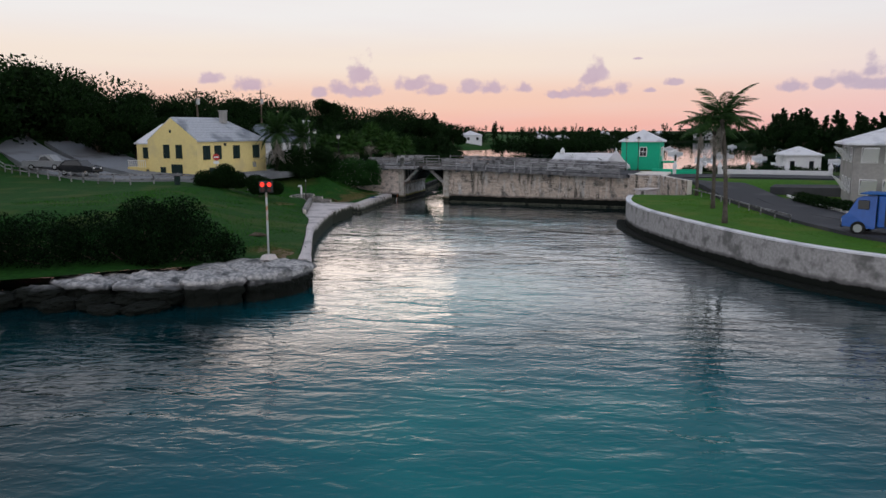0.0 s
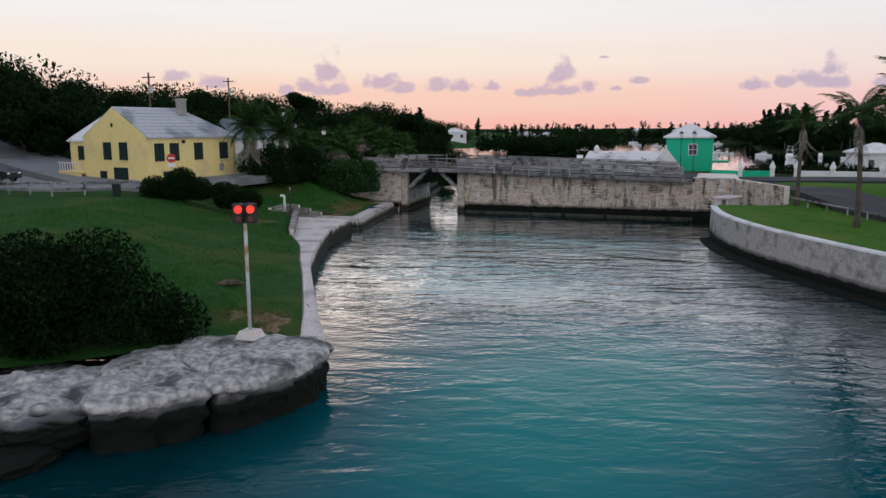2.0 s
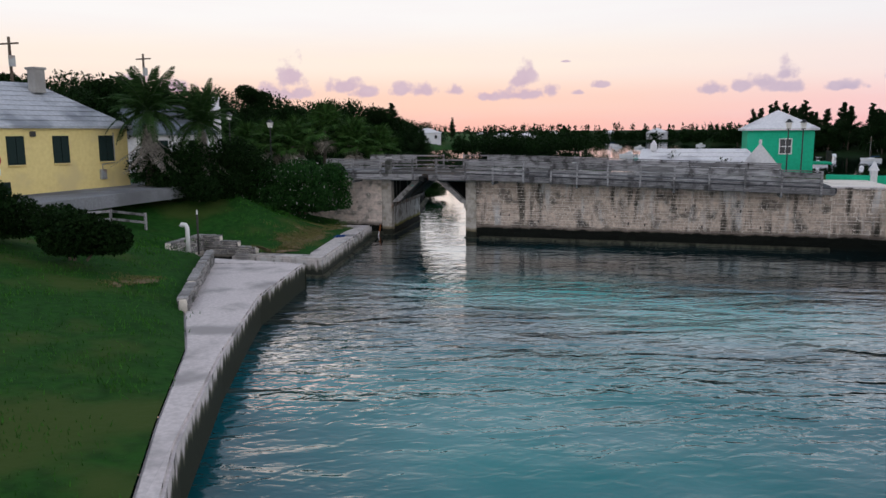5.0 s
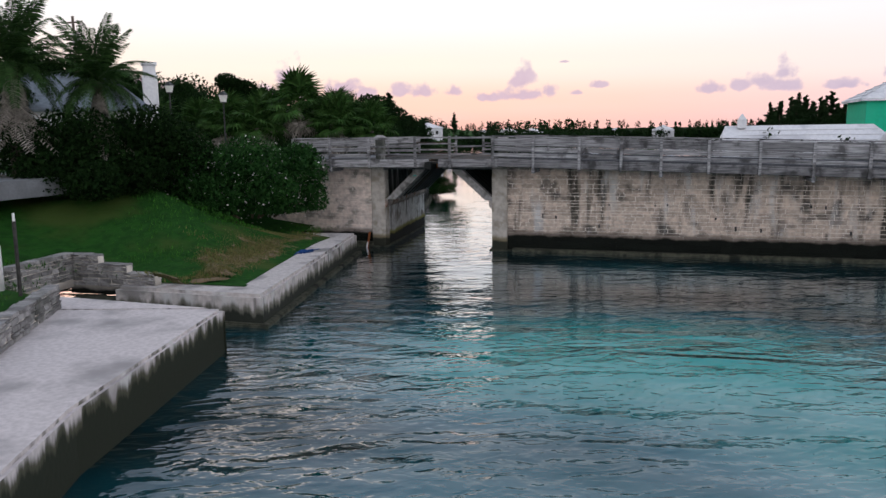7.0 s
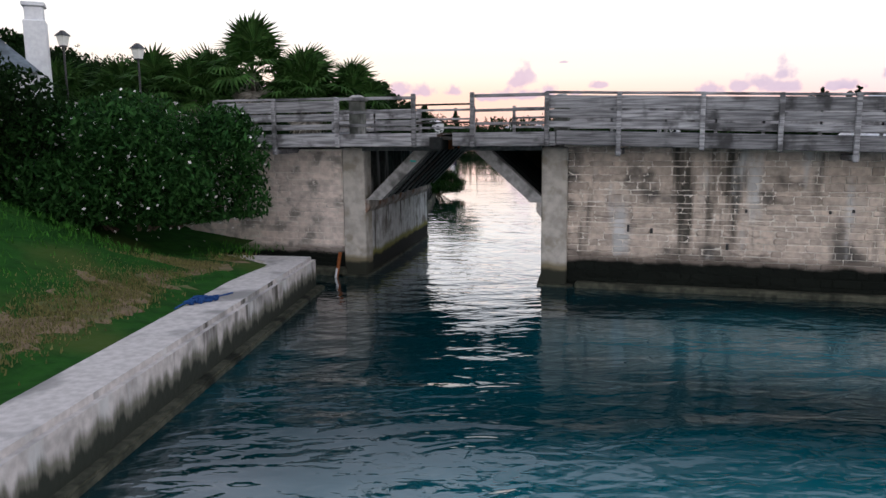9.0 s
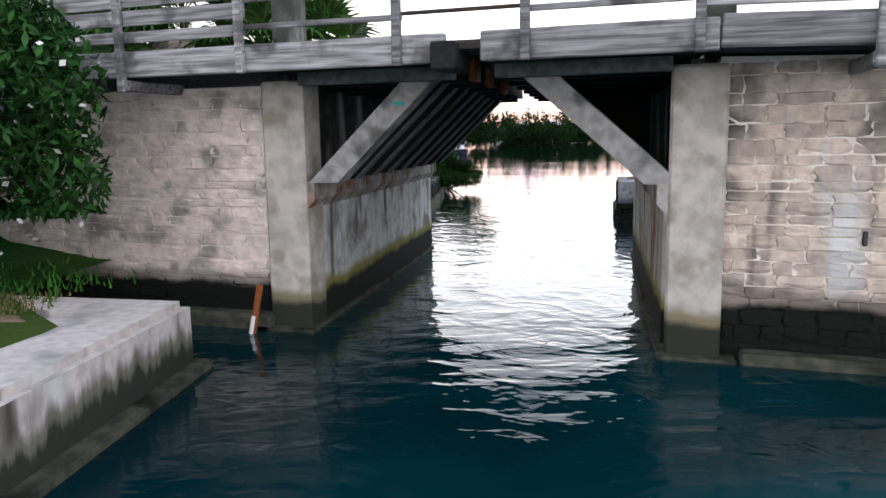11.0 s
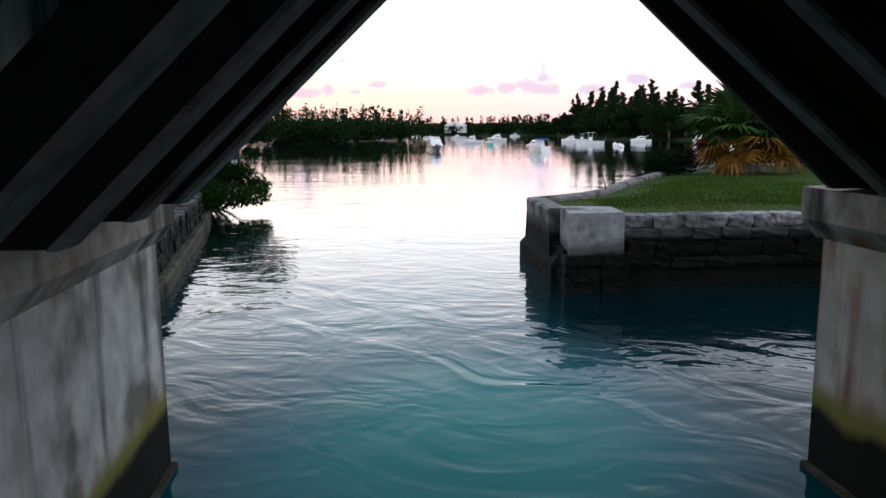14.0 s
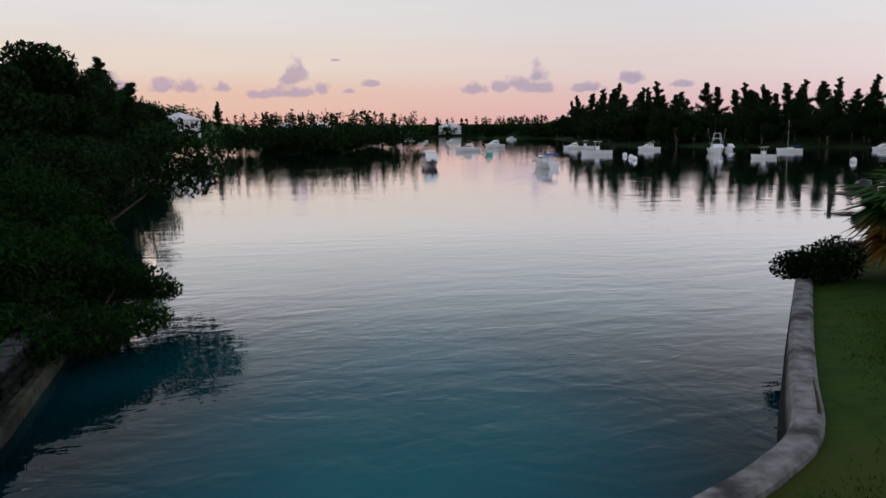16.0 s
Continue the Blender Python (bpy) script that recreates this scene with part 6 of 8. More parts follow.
def woodland(name, line, n, depth, h, size, seed, label, z0=1.0, pine=0.3, dense=160):
    """A far wood: one mass of uneven crowns with thin tops standing out."""
    r = np.random.default_rng(seed)
    pts = along([(x, y, 0) for x, y in line], 1.0)
    bl = []
    for _ in range(n):
        p, d = pts[int(r.integers(len(pts)))]
        s = r.random() * depth
        k = h * (0.3 + 0.2 * r.random())
        top = h * (0.55 + 0.35 * r.random())
        zb = z0(p.x - d.y * s, p.y + d.x * s) if callable(z0) else z0
        if r.random() < pine:
            bl.append((p.x - d.y * s, p.y + d.x * s, zb + h * (0.9 + 0.4 * r.random()), k * 0.3, k * 0.3, h * 0.35))
        bl.append((p.x - d.y * s, p.y + d.x * s, zb + top * 0.55, k, k, top * 0.6))
    c = blob_points(bl, n * dense, r, 0.4)
    c[:, 2] = np.maximum(c[:, 2], 0.2)
    ob = part(name, leaf_mesh(name, c, size * (0.6 + 0.8 * r.random(len(c))), 0.45, 0.1, r), LEAF_DARK)
    return tagged(ob, label, "woodland", kind="stuff")


woodland("woodland_west", [(-72, 310), (-90, 285), (-92, 262)], 150, 30, 5.5, 0.42, 241, "dark wooded point beyond the mooring")
woodland("woodland_west", [(-86, 150), (-92, 200), (-100, 250), (-96, 275)], 230, 26, 5.5, 0.32, 249, "dark wooded hillside above the bay", west_all, 0.0, 260)
woodland("woodland_west", [(-95, 240), (-110, 215), (-118, 150), (-118, 100)], 190, -45, 10, 0.38, 242, "dark wooded hillside behind the houses", west_all, 0.0, 420)
woodland("woodland_west", [(-120, 95), (-124, 60), (-112, 20), (-95, 8)], 150, 30, 10, 0.38, 243, "dark wooded hillside behind the houses", west_all, 0.0, 420)
woodland("woodland_far", [(-260, 640), (-60, 626), (80, 644), (330, 715)], 260, 25, 8.5, 0.9, 244, "low dark woods on the far shore", 1.0, 0.45)
woodland("woodland_far", [(0, 478), (-24, 502), (-8, 556), (60, 585)], 80, -22, 7, 0.8, 245, "dark woods on the low point", 0.5, 0.3)
woodland("woodland_far", [(46, 472), (4, 474), (-22, 498)], 70, -14, 7, 0.8, 246, "dark woods on the low point", 0.5, 0.3)
woodland("woodland_east", [(150, 184), (78, 212), (50, 256), (24, 284), (3, 310), (4, 420)], 300, -30, 9, 0.55, 247, "dark wooded shore behind the moored boats", 1.0, 0.0)
woodland("woodland_west", [(-130, 418), (-82, 342), (-70, 312)], 90, 25, 6.5, 0.6, 248, "dark wooded point beyond the mooring", 1.0, 0.3)

# ---- lawn details ----
def tufts(name, spots, n, spread, h, seed, lift, label, material=BLADE):
    r = np.random.default_rng(seed)
    g = Geo()
    for x, y in spots:
        for _ in range(n):
            px, py = x + r.normal() * spread, y + r.normal() * spread
            z = lift(px, py)
            a, k = r.random() * 6.28, h * (0.5 + 0.8 * r.random())
            dx_, dy_ = math.cos(a) * 0.02, math.sin(a) * 0.02
            bx, by = r.normal() * 0.35 * k, r.normal() * 0.35 * k
            m = len(g.v)
            g.v += [(px - dx_, py - dy_, z - 0.02), (px + dx_, py + dy_, z - 0.02), (px + bx, py + by, z + k)]
            g.f.append((m, m + 1, m + 2))
    return tagged(part(name, g, material), label, "grass", kind="stuff")


r = np.random.default_rng(301)
spots = []
for _ in range(1500):
    x, y = -26 - 24 * r.random(), 38 + 49 * r.random()
    if x < np.interp(y, [37, 40, 46, 50, 55.5, 60, 68, 72.9, 73.3, 85], [-26.2, -27.8, -31.8, -34.2, -37.2, -40.6, -45.4, -49, -43.2, -45.6]) - 0.2:
        spots.append((x, y))
tufts("grass", spots, 26, 0.45, 0.13, 302, west_rise, "rough uncut grass on the bank")
spots = [(-38.6 + 6.5 * r.random(), 106.0 + 9 * r.random()) for _ in range(420)]
spots = [(x, y) for x, y in spots if x > np.interp(y, [105, 108, 109.7, 114.7, 119], [-38.9, -38.6, -37.0, -34.8, -32.8])]
tufts("grass", spots, 60, 0.3, 0.045, 303, spit_rise, "short mown grass behind the sea wall", BLADE_SPIT)
spots = [(-47.9 - 3.0 * r.random() - 0.24 * max(0, y_ - 104), y_) for y_ in (98 + 19 * r.random(260))]
tufts("grass", spots, 30, 0.3, 0.22, 304, west_all, "long grass hanging over the bank wall")
spots = [(x + 3 + 9 * r.random(), y) for x, y in [(float(np.interp(y_, [44, 55, 61, 69, 77], [5, -4, -7.6, -11.2, -12.6])), y_) for y_ in (46 + 31 * r.random(700))]]
spots = [(x, y) for x, y in spots if x < np.interp(y, [48, 57, 66, 75, 82], [5.5, 1.6, -1.6, -4.6, -6.8])]
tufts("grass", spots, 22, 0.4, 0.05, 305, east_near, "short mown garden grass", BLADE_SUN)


def patch(name, x, y, rx, ry, turn, lift, material, label, seed):
    """Bare ground: a thin uneven sheet just over the lawn."""
    g = Geo()
    rr = np.random.default_rng(seed)
    n = 28
    m = pose(x, y, 0, 0, 0, turn)
    rings = (0.0, 0.4, 0.75, 1.0)
    for s in rings:
        for k in range(n):
            a = 2 * math.pi * k / n
            w = 1 + 0.7 * noise.noise(Vector((math.cos(a) * 1.9 + seed * 1.37, math.sin(a) * 1.9, 0)))
            p = m @ Vector((math.cos(a) * rx * s * w, math.sin(a) * ry * s * w, 0))
            g.v.append((p.x, p.y, lift(p.x, p.y) + (0.02 if s < 1 else -0.03)))
    for i in range(len(rings) - 1):
        for k in range(n):
            g.f.append((i * n + k, (i + 1) * n + k, (i + 1) * n + (k + 1) % n, i * n + (k + 1) % n))
    return tagged(part(name, g, material, smooth=True), label, "bare ground", kind="structure")


# bare ground: scattered scraps of earth with dry grass among them
r = np.random.default_rng(311)
dry_spots = []
for x0, y0, x1, y1, wide, n in ((-28.9, 38.3, -27.4, 38.9, 0.28, 9), (-27.4, 37.4, -26.6, 37.8, 0.2, 4), (-42.9, 60.0, -41.8, 61.3, 0.4, 8), (-43.0, 73.9, -45.0, 83.6, 0.6, 62)):
    for i in range(n):
        s_ = (i + r.random()) / n
        x, y = x0 + (x1 - x0) * s_ - abs(r.normal()) * wide - (0.35 if n > 20 else 0), y0 + (y1 - y0) * s_ + r.normal() * wide
        patch("bare_patch", x, y, 0.2 + 0.45 * r.random(), 0.15 + 0.25 * r.random(), 360 * r.random(), west_rise, EARTH, "scrap of bare trodden earth in the grass", 400 + i)
        dry_spots += [(x - abs(r.normal()) * 0.4, y + r.normal() * 0.4) for _ in range(3)]
dry_spots += [(-43.2 - 2.5 * s_ - 0.6 * abs(r.normal()), 73.6 + 11.4 * s_) for s_ in r.random(170)]
tufts("grass", dry_spots, 45, 0.22, 0.07, 312, west_rise, "dry trodden grass beside the quay", BLADE_DRY)

# ---- houses ----
def hip_or_gable(g, x0, x1, y0, y1, z, h, hip0, hip1, over=0.25, thick=0.16):
    """A roof over a rectangle, ridge along y; hip0 and hip1: how far the ridge ends are set in."""
    xa, xb, ya, yb = x0 - over, x1 + over, y0 - (over if hip0 else 0.05), y1 + (over if hip1 else 0.05)
    xm = (x0 + x1) / 2
    top = [(xa, ya, z), (xb, ya, z), (xb, yb, z), (xa, yb, z), (xm, ya + hip0, z + h), (xm, yb - hip1, z + h)]
    low = [(x, y, zz - thick) for x, y, zz in top]
    g.add(top + low, [(0, 4, 5, 3), (1, 2, 5, 4), (0, 1, 4), (2, 3, 5), (6, 9, 11, 10), (7, 10, 11, 8), (6, 10, 7), (8, 11, 9), (0, 6, 7, 1), (1, 7, 8, 2), (2, 8, 9, 3), (3, 9, 6, 0)])


def stepped_roof(house, x0, x1, y0, y1, z, h, hip0, hip1, material, label, over=0.25, steps=9):
    """A slate-stepped limestone roof: the sheet and the low courses across its slopes."""
    g = Geo()
    hip_or_gable(g, x0, x1, y0, y1, z, h, hip0, hip1, over)
    roof = part("roof", g, material, house, label)
    xm, half = (x0 + x1) / 2, (x1 - x0) / 2 + over
    ya, yb = y0 - (over if hip0 else 0.05), y1 + (over if hip1 else 0.05)
    for s in (-1, 1):
        for k in range(1, steps):
            t = k / steps
            g = Geo()
            g.box(xm + s * half * (1 - t), (ya + hip0 * t + yb - hip1 * t) / 2, z + h * t + 0.012, 0.10, (yb - hip1 * t) - (ya + hip0 * t) - 0.06, 0.035, 0.008)
            part("roof_course", g, material, roof)
    return roof


def window(house, wall, along_wall, z, w, h, shutter=True, sash=False):
    """A window set in a wall: wall is its matrix (x along, y out, z up)."""
    m = wall @ pose(along_wall, 0, z)
    fr = Geo()
    for sx in (-1, 1):
        fr.box(sx * (w / 2 + 0.03), 0.0, 0, 0.07, 0.10, h + 0.12, 0.01)
    for sz in (-1, 1):
        fr.box(0, 0.0, sz * (h / 2 + 0.03), w + 0.13, 0.10, 0.07, 0.01)
    win = part("window", fr, FRAME_WHITE if sash else SHUTTER, house, at=m)
    part("pane", Geo().box(0, -0.02, 0, w, 0.02, h), GLASS, win)
    if sash:
        b = Geo().box(0, 0.015, 0, w, 0.03, 0.05)
        b.box(0, 0.012, 0, 0.03, 0.026, h)
        part("glazing_bar", b, FRAME_WHITE, win)
    if shutter:
        for sx in (-1, 1):
            part("shutter", Geo().box(sx * w * 0.26, 0.03, 0, w * 0.47, 0.05, h * 0.98, 0.01), SHUTTER, win)
        part("sill", Geo().box(0, 0.06, -h / 2 - 0.08, w + 0.2, 0.14, 0.06, 0.01), YELLOW, win)
    return win


# yellow house: local x from the gable corner westward is negative; y runs back along its side wall
HY = pose(-58.9, 67.7, 0, 0, 0, -11.0)
W, D, Z0, EAVE, RIDGE = 8.8, 10.2, 3.4, 7.8, 10.45
yellow = thing("yellow_house", "two-storey yellow limewashed house with a white stepped roof and dark shutters", "house", HY)
g = Geo()
g.prism([(-W, 0), (0, 0), (0, D), (-W, D)], Z0 - 1.5, EAVE)
g.add([(-W, 0, EAVE), (0, 0, EAVE), (-W / 2, 0, RIDGE - 0.1), (-W, 0.3, EAVE), (0, 0.3, EAVE), (-W / 2, 0.3, RIDGE - 0.1)], [(0, 1, 2), (3, 5, 4), (1, 4, 5, 2), (0, 2, 5, 3)])
part("wall", g, YELLOW, yellow)
stepped_roof(yellow, -W, 0, 0.12, D, EAVE + 0.02, RIDGE - EAVE, 0.0, 3.2, ROOF, "weathered white stepped limestone roof", 0.22)
for a in (-3.1, -5.35):
    window(yellow, pose(0, -0.03, 0, 0, 0, 180), -a, 6.55, 0.95, 1.45)
for a in (1.3, 2.9, 5.6, 8.6):
    window(yellow, pose(0.03, 0, 0, 0, 0, -90), -a, 6.45, 0.85, 1.45)
window(yellow, pose(0, -0.03, 0, 0, 0, 180), 6.1, 4.3, 0.8, 0.8)
window(yellow, pose(0.03, 0, 0, 0, 0, -90), -2.0, 4.4, 0.7, 0.6)
part("door", Geo().box(-3.6, -0.04, 4.25, 1.9, 0.10, 1.75, 0.02), SHUTTER, yellow, "dark double cellar door")
part("gable_vent", Geo().box(-W / 2 - 0.1, -0.03, 8.85, 0.3, 0.08, 0.34, 0.02), SHUTTER, yellow)
part("wall_lamp", Geo().box(0.1, 3.9, 7.35, 0.2, 0.3, 0.3, 0.04), BLACK, yellow)
part("meter_box", Geo().box(0.12, 8.2, 4.9, 0.22, 0.4, 0.6, 0.03), STEEL, yellow, "grey meter box with pipes")
g = Geo()
g.tube([(0.1, 8.2, 5.2), (0.1, 8.2, 5.5), (0.1, 9.1, 5.6), (0.1, 9.1, 7.4)], 0.035, 6)
part("conduit", g, STEEL, yellow)
g = Geo()
g.box(-3.2, 6.6, 10.55, 0.7, 0.7, 1.5, 0.03)
g.box(-3.2, 6.6, 11.25, 0.85, 0.85, 0.14, 0.02)
part("chimney", g, BEIGE, yellow, "weathered square chimney")
# porch wing on the west
wing = thing("house_wing", "low yellow wing with a white pyramid roof and a porch rail", "house", HY @ pose(-W - 0.1, 0.9, 0))
part("wall", Geo().prism([(-3.4, 0), (0, 0), (0, 6), (-3.4, 6)], 2.6, 7.5), YELLOW, wing)
stepped_roof(wing, -3.4, 0.4, 0, 6, 7.5, 2.3, 2.6, 2.6, WHITE, "white stepped roof", 0.2, 7)
window(wing, pose(0, -0.03, 0, 0, 0, 180), 1.6, 6.3, 0.9, 1.2)
part("porch", Geo().box(-1.7, -0.7, 4.55, 3.4, 1.4, 0.25, 0.03), YELLOW, wing)
for k in range(9):
    part("baluster", Geo().box(-3.2 + 0.4 * k, -1.32, 5.05, 0.05, 0.05, 0.75), FRAME_WHITE, wing)
part("porch_rail", Geo().box(-1.7, -1.32, 5.45, 3.5, 0.08, 0.07, 0.01), FRAME_WHITE, wing)
part("porch_wall", Geo().box(-1.7, -1.3, 3.7, 3.4, 0.2, 1.7, 0.02), YELLOW, wing)

# white house behind the palms, with a big chimney
WH = pose(-61.0, 93.0, 0, 0, 0, 40)
white_house = thing("white_house", "white house with a grey lichened roof and a tall chimney", "house", WH)
part("wall", Geo().prism([(-9, 0), (0, 0), (0, 6), (-9, 6)], 3.0, 7.4), WHITE, white_house)
g = Geo()
hip_or_gable(g, 0, 6, 0, 9, 7.4, 2.4, 2.6, 2.6, 0.3)
part("roof", g, ROOF_GREY, white_house, "grey weathered roof", at=pose(0, 0, 0, 0, 0, 90))
g = Geo()
g.box(0.25, 1.4, 6.3, 0.9, 1.2, 6.6, 0.04)
g.box(0.25, 1.4, 9.5, 0.75, 0.85, 1.4, 0.03)
g.box(0.25, 1.4, 10.3, 0.95, 1.05, 0.18, 0.03)
part("chimney", g, WHITE, white_house, "whitewashed stepped chimney")
window(white_house, pose(0, -0.03, 0, 0, 0, 180), 1.6, 6.1, 0.9, 1.3)
window(white_house, pose(0, -0.03, 0, 0, 0, 180), 4.2, 6.1, 0.9, 1.3)

# turquoise house and its white-roofed neighbours at the east end of the bridge
GH = pose(-18.35, 104.6, 0)
green = thing("turquoise_house", "small turquoise house with a white stepped hip roof", "house", GH)
part("wall", Geo().prism([(0, 0), (5.0, 0), (5.0, 5.4), (0, 5.4)], 2.4, 7.4), TURQ, green)
stepped_roof(green, 0, 5.0, 0, 5.4, 7.4, 1.5, 2.6, 2.6, WHITE, "white stepped hip roof", 0.32, 7)
window(green, pose(0, -0.03, 0, 0, 0, 180), -2.9, 5.95, 0.85, 1.15, False, True)
window(green, pose(5.03, 0, 0, 0, 0, -90), -2.2, 5.9, 0.8, 1.1, False, True)
part("door", Geo().box(5.03, 4.0, 5.6, 0.08, 0.9, 2.1, 0.02), FRAME_WHITE, green)
part("balcony", Geo().box(5.9, 3.6, 4.5, 1.8, 2.6, 0.2, 0.03), TURQ, green)
for k in range(8):
    part("baluster", Geo().box(6.76, 2.4 + 0.35 * k, 5.0, 0.05, 0.05, 0.9), DARK_TIMBER, green)
part("balcony_rail", Geo().box(6.76, 3.6, 5.48, 0.07, 2.7, 0.06, 0.01), DARK_TIMBER, green)
LH = pose(-26.8, 98.8, 0)
low_house = thing("white_cottage", "low white cottage with stepped white roof and pointed gable ends", "house", LH)
part("wall", Geo().prism([(0, 0), (9.5, 0), (9.5, 5.0), (0, 5.0)], 1.5, 4.1), WHITE, low_house)
g = Geo()
hip_or_gable(g, 0, 5, -9.5, 0, 4.1, 1.75, 1.6, 0.6, 0.3)
roof = part("roof", g, WHITE, low_house, "white limewashed stepped roof", at=pose(0, 0, 0, 0, 0, 90))
for k in range(1, 6):
    t = k / 6
    part("roof_course", Geo().box(4.75, 2.5 - 2.8 * (1 - t), 4.1 + 1.75 * t + 0.015, 8.6 - 1.6 * t, 0.1, 0.04, 0.01), WHITE, low_house)
g = Geo()
g.add([(-0.3, 0.2, 4.0), (3.4, 0.2, 4.0), (1.55, 0.2, 6.3), (-0.3, 0.5, 4.0), (3.4, 0.5, 4.0), (1.55, 0.5, 6.3)], [(0, 1, 2), (3, 5, 4), (0, 2, 5, 3), (1, 4, 5, 2)])
part("gable", g, WHITE, low_house, "pointed white gable wall", at=pose(7.3, -1.0, 0))
part("finial", Geo().ball(8.85, -0.65, 6.4, 0.12, 0.12, 0.2), WHITE, low_house)
g = Geo().box(1.2, 2.2, 5.95, 0.5, 0.5, 0.5, 0.03)
g.prism([(0.95, 1.95), (1.45, 1.95), (1.45, 2.45), (0.95, 2.45)], 6.2, 6.55, taper=0.1)
part("chimney", g, WHITE, low_house)

# large house with top-hung shutters on the east road
BH = pose(6.2, 73.5, 0)
big = thing("beige_house", "two-storey beige house with a white roof and propped white shutters", "house", BH)
part("wall", Geo().prism([(0, 0), (14, 0), (14, 10), (0, 10)], 2.0, 7.6), BEIGE, big)
stepped_roof(big, 0, 14, 0, 10, 7.6, 2.6, 4.5, 4.5, WHITE, "white stepped hip roof", 0.6, 8)
for zz in (6.6, 3.9):
    for k in range(5):
        wn_ = window(big, pose(0, -0.03, 0, 0, 0, 180), -(1.2 + 1.75 * k), zz, 1.15, 1.2, False, True)
        part("awning_shutter", Geo().box(0, 0, 0, 1.2, 0.06, 1.45, 0.01), FRAME_WHITE, wn_, "propped white louvred shutter", at=pose(0, 0.42, 0.02, -38, 0, 0))
for zz in (6.6, 3.9):
    for k in range(3):
        wn_ = window(big, pose(-0.03, 0, 0, 0, 0, 90), (1.6 + 2.6 * k), zz, 1.15, 1.2, False, True)
        part("awning_shutter", Geo().box(0, 0, 0, 1.2, 0.06, 1.45, 0.01), FRAME_WHITE, wn_, "propped white louvred shutter", at=pose(0, 0.42, 0.02, -38, 0, 0))


def far_house(x, y, z, w, d, h, turn, wall=WHITE, roof=WHITE, label="small white house with a white roof on the far shore"):
    t = thing("far_house", label, "house", pose(x, y, z, 0, 0, turn), "houses on the far shore")
    part("wall", Geo().prism([(-w / 2, -d / 2), (w / 2, -d / 2), (w / 2, d / 2), (-w / 2, d / 2)], -1.5, h), wall, t)
    g = Geo()
    hip_or_gable(g, -w / 2, w / 2, -d / 2, d / 2, h, w * 0.22, w * 0.4, w * 0.4, 0.3)
    part("roof", g, roof, t)
    for k in (-1, 1):
        part("window", Geo().box(k * w * 0.25, -d / 2 - 0.02, h * 0.55, w * 0.12, 0.08, h * 0.35), GLASS, t)
    return t


far_house(3.8, 111.5, 2.6, 4.6, 5.0, 3.0, 8)
far_house(-99.0, 262, 4.5, 7, 6, 3.0, 40)
far_house(-78.0, 316, 3.2, 8, 6, 2.6, 10)
far_house(-90.0, 330, 3.6, 7, 6, 2.6, 10)
far_house(-120.0, 640, 4.0, 10, 9, 3.0, 10)
far_house(-40.0, 640, 3.0, 16, 12, 4.0, 5, label="long white boathouse on the far shore")
far_house(-75.0, 645, 3.5, 11, 9, 3.0, 0)
far_house(-180.0, 650, 4.0, 10, 9, 3, 10)

# ---- fences, walls with pillars ----
def rail_fence(line, lift, label):
    t = thing("rail_fence", label, "fence")
    pts = along([(x, y, 0) for x, y in line], 2.3)
    prev = None
    for p, d in pts:
        z = lift(p.x, p.y)
        q = Vector((p.x, p.y, z))
        part("post", Geo().box(p.x, p.y, z + 0.4, 0.13, 0.13, 1.3, 0.02, rz=math.degrees(math.atan2(d.y, d.x))), TIMBER, t)
        if prev is not None:
            for h in (0.92, 0.5):
                a, b = prev + Vector((0, 0, h)), q + Vector((0, 0, h))
                e = b - a
                part("rail", Geo().box(0, 0, 0, e.length + 0.1, 0.06, 0.14, 0.015), TIMBER, t,
                     at=Matrix.Translation((a + b) / 2) @ pose(0, 0, 0, 0, -math.degrees(math.atan2(e.z, math.hypot(e.x, e.y))), math.degrees(math.atan2(e.y, e.x))))
        prev = q
    return t


rail_fence([(-90, 65.0), (-80, 60.9), (-72.0, 58.4), (-63.3, 56.4), (-56.5, 55.8), (-53.4, 60.5), (-52.6, 68.0), (-51.6, 75.0)], west_rise, "grey two-rail timber fence along the road")


def roadside_rail(line, label):
    t = thing("guard_rail", label, "fence")
    prev = None
    for p, d in along(line, 2.6):
        part("post", Geo().box(p.x, p.y, p.z + 0.25, 0.1, 0.1, 0.6, 0.01), TIMBER, t)
        if prev is not None:
            e = p - prev
            part("rail", Geo().box(0, 0, 0, e.length, 0.07, 0.12, 0.01), TIMBER, t, at=Matrix.Translation((p + prev) / 2 + Vector((0, 0, 0.5))) @ pose(0, 0, 0, 0, -math.degrees(math.atan2(e.z, math.hypot(e.x, e.y))), math.degrees(math.atan2(e.y, e.x))))
        prev = p.copy()
    return t


roadside_rail([(-7.2, 80.6, 2.35), (-4.2, 73.4, 2.3), (-1.2, 64.2, 2.3), (1.8, 56.6, 2.3)], "low grey rail between lawn and road")

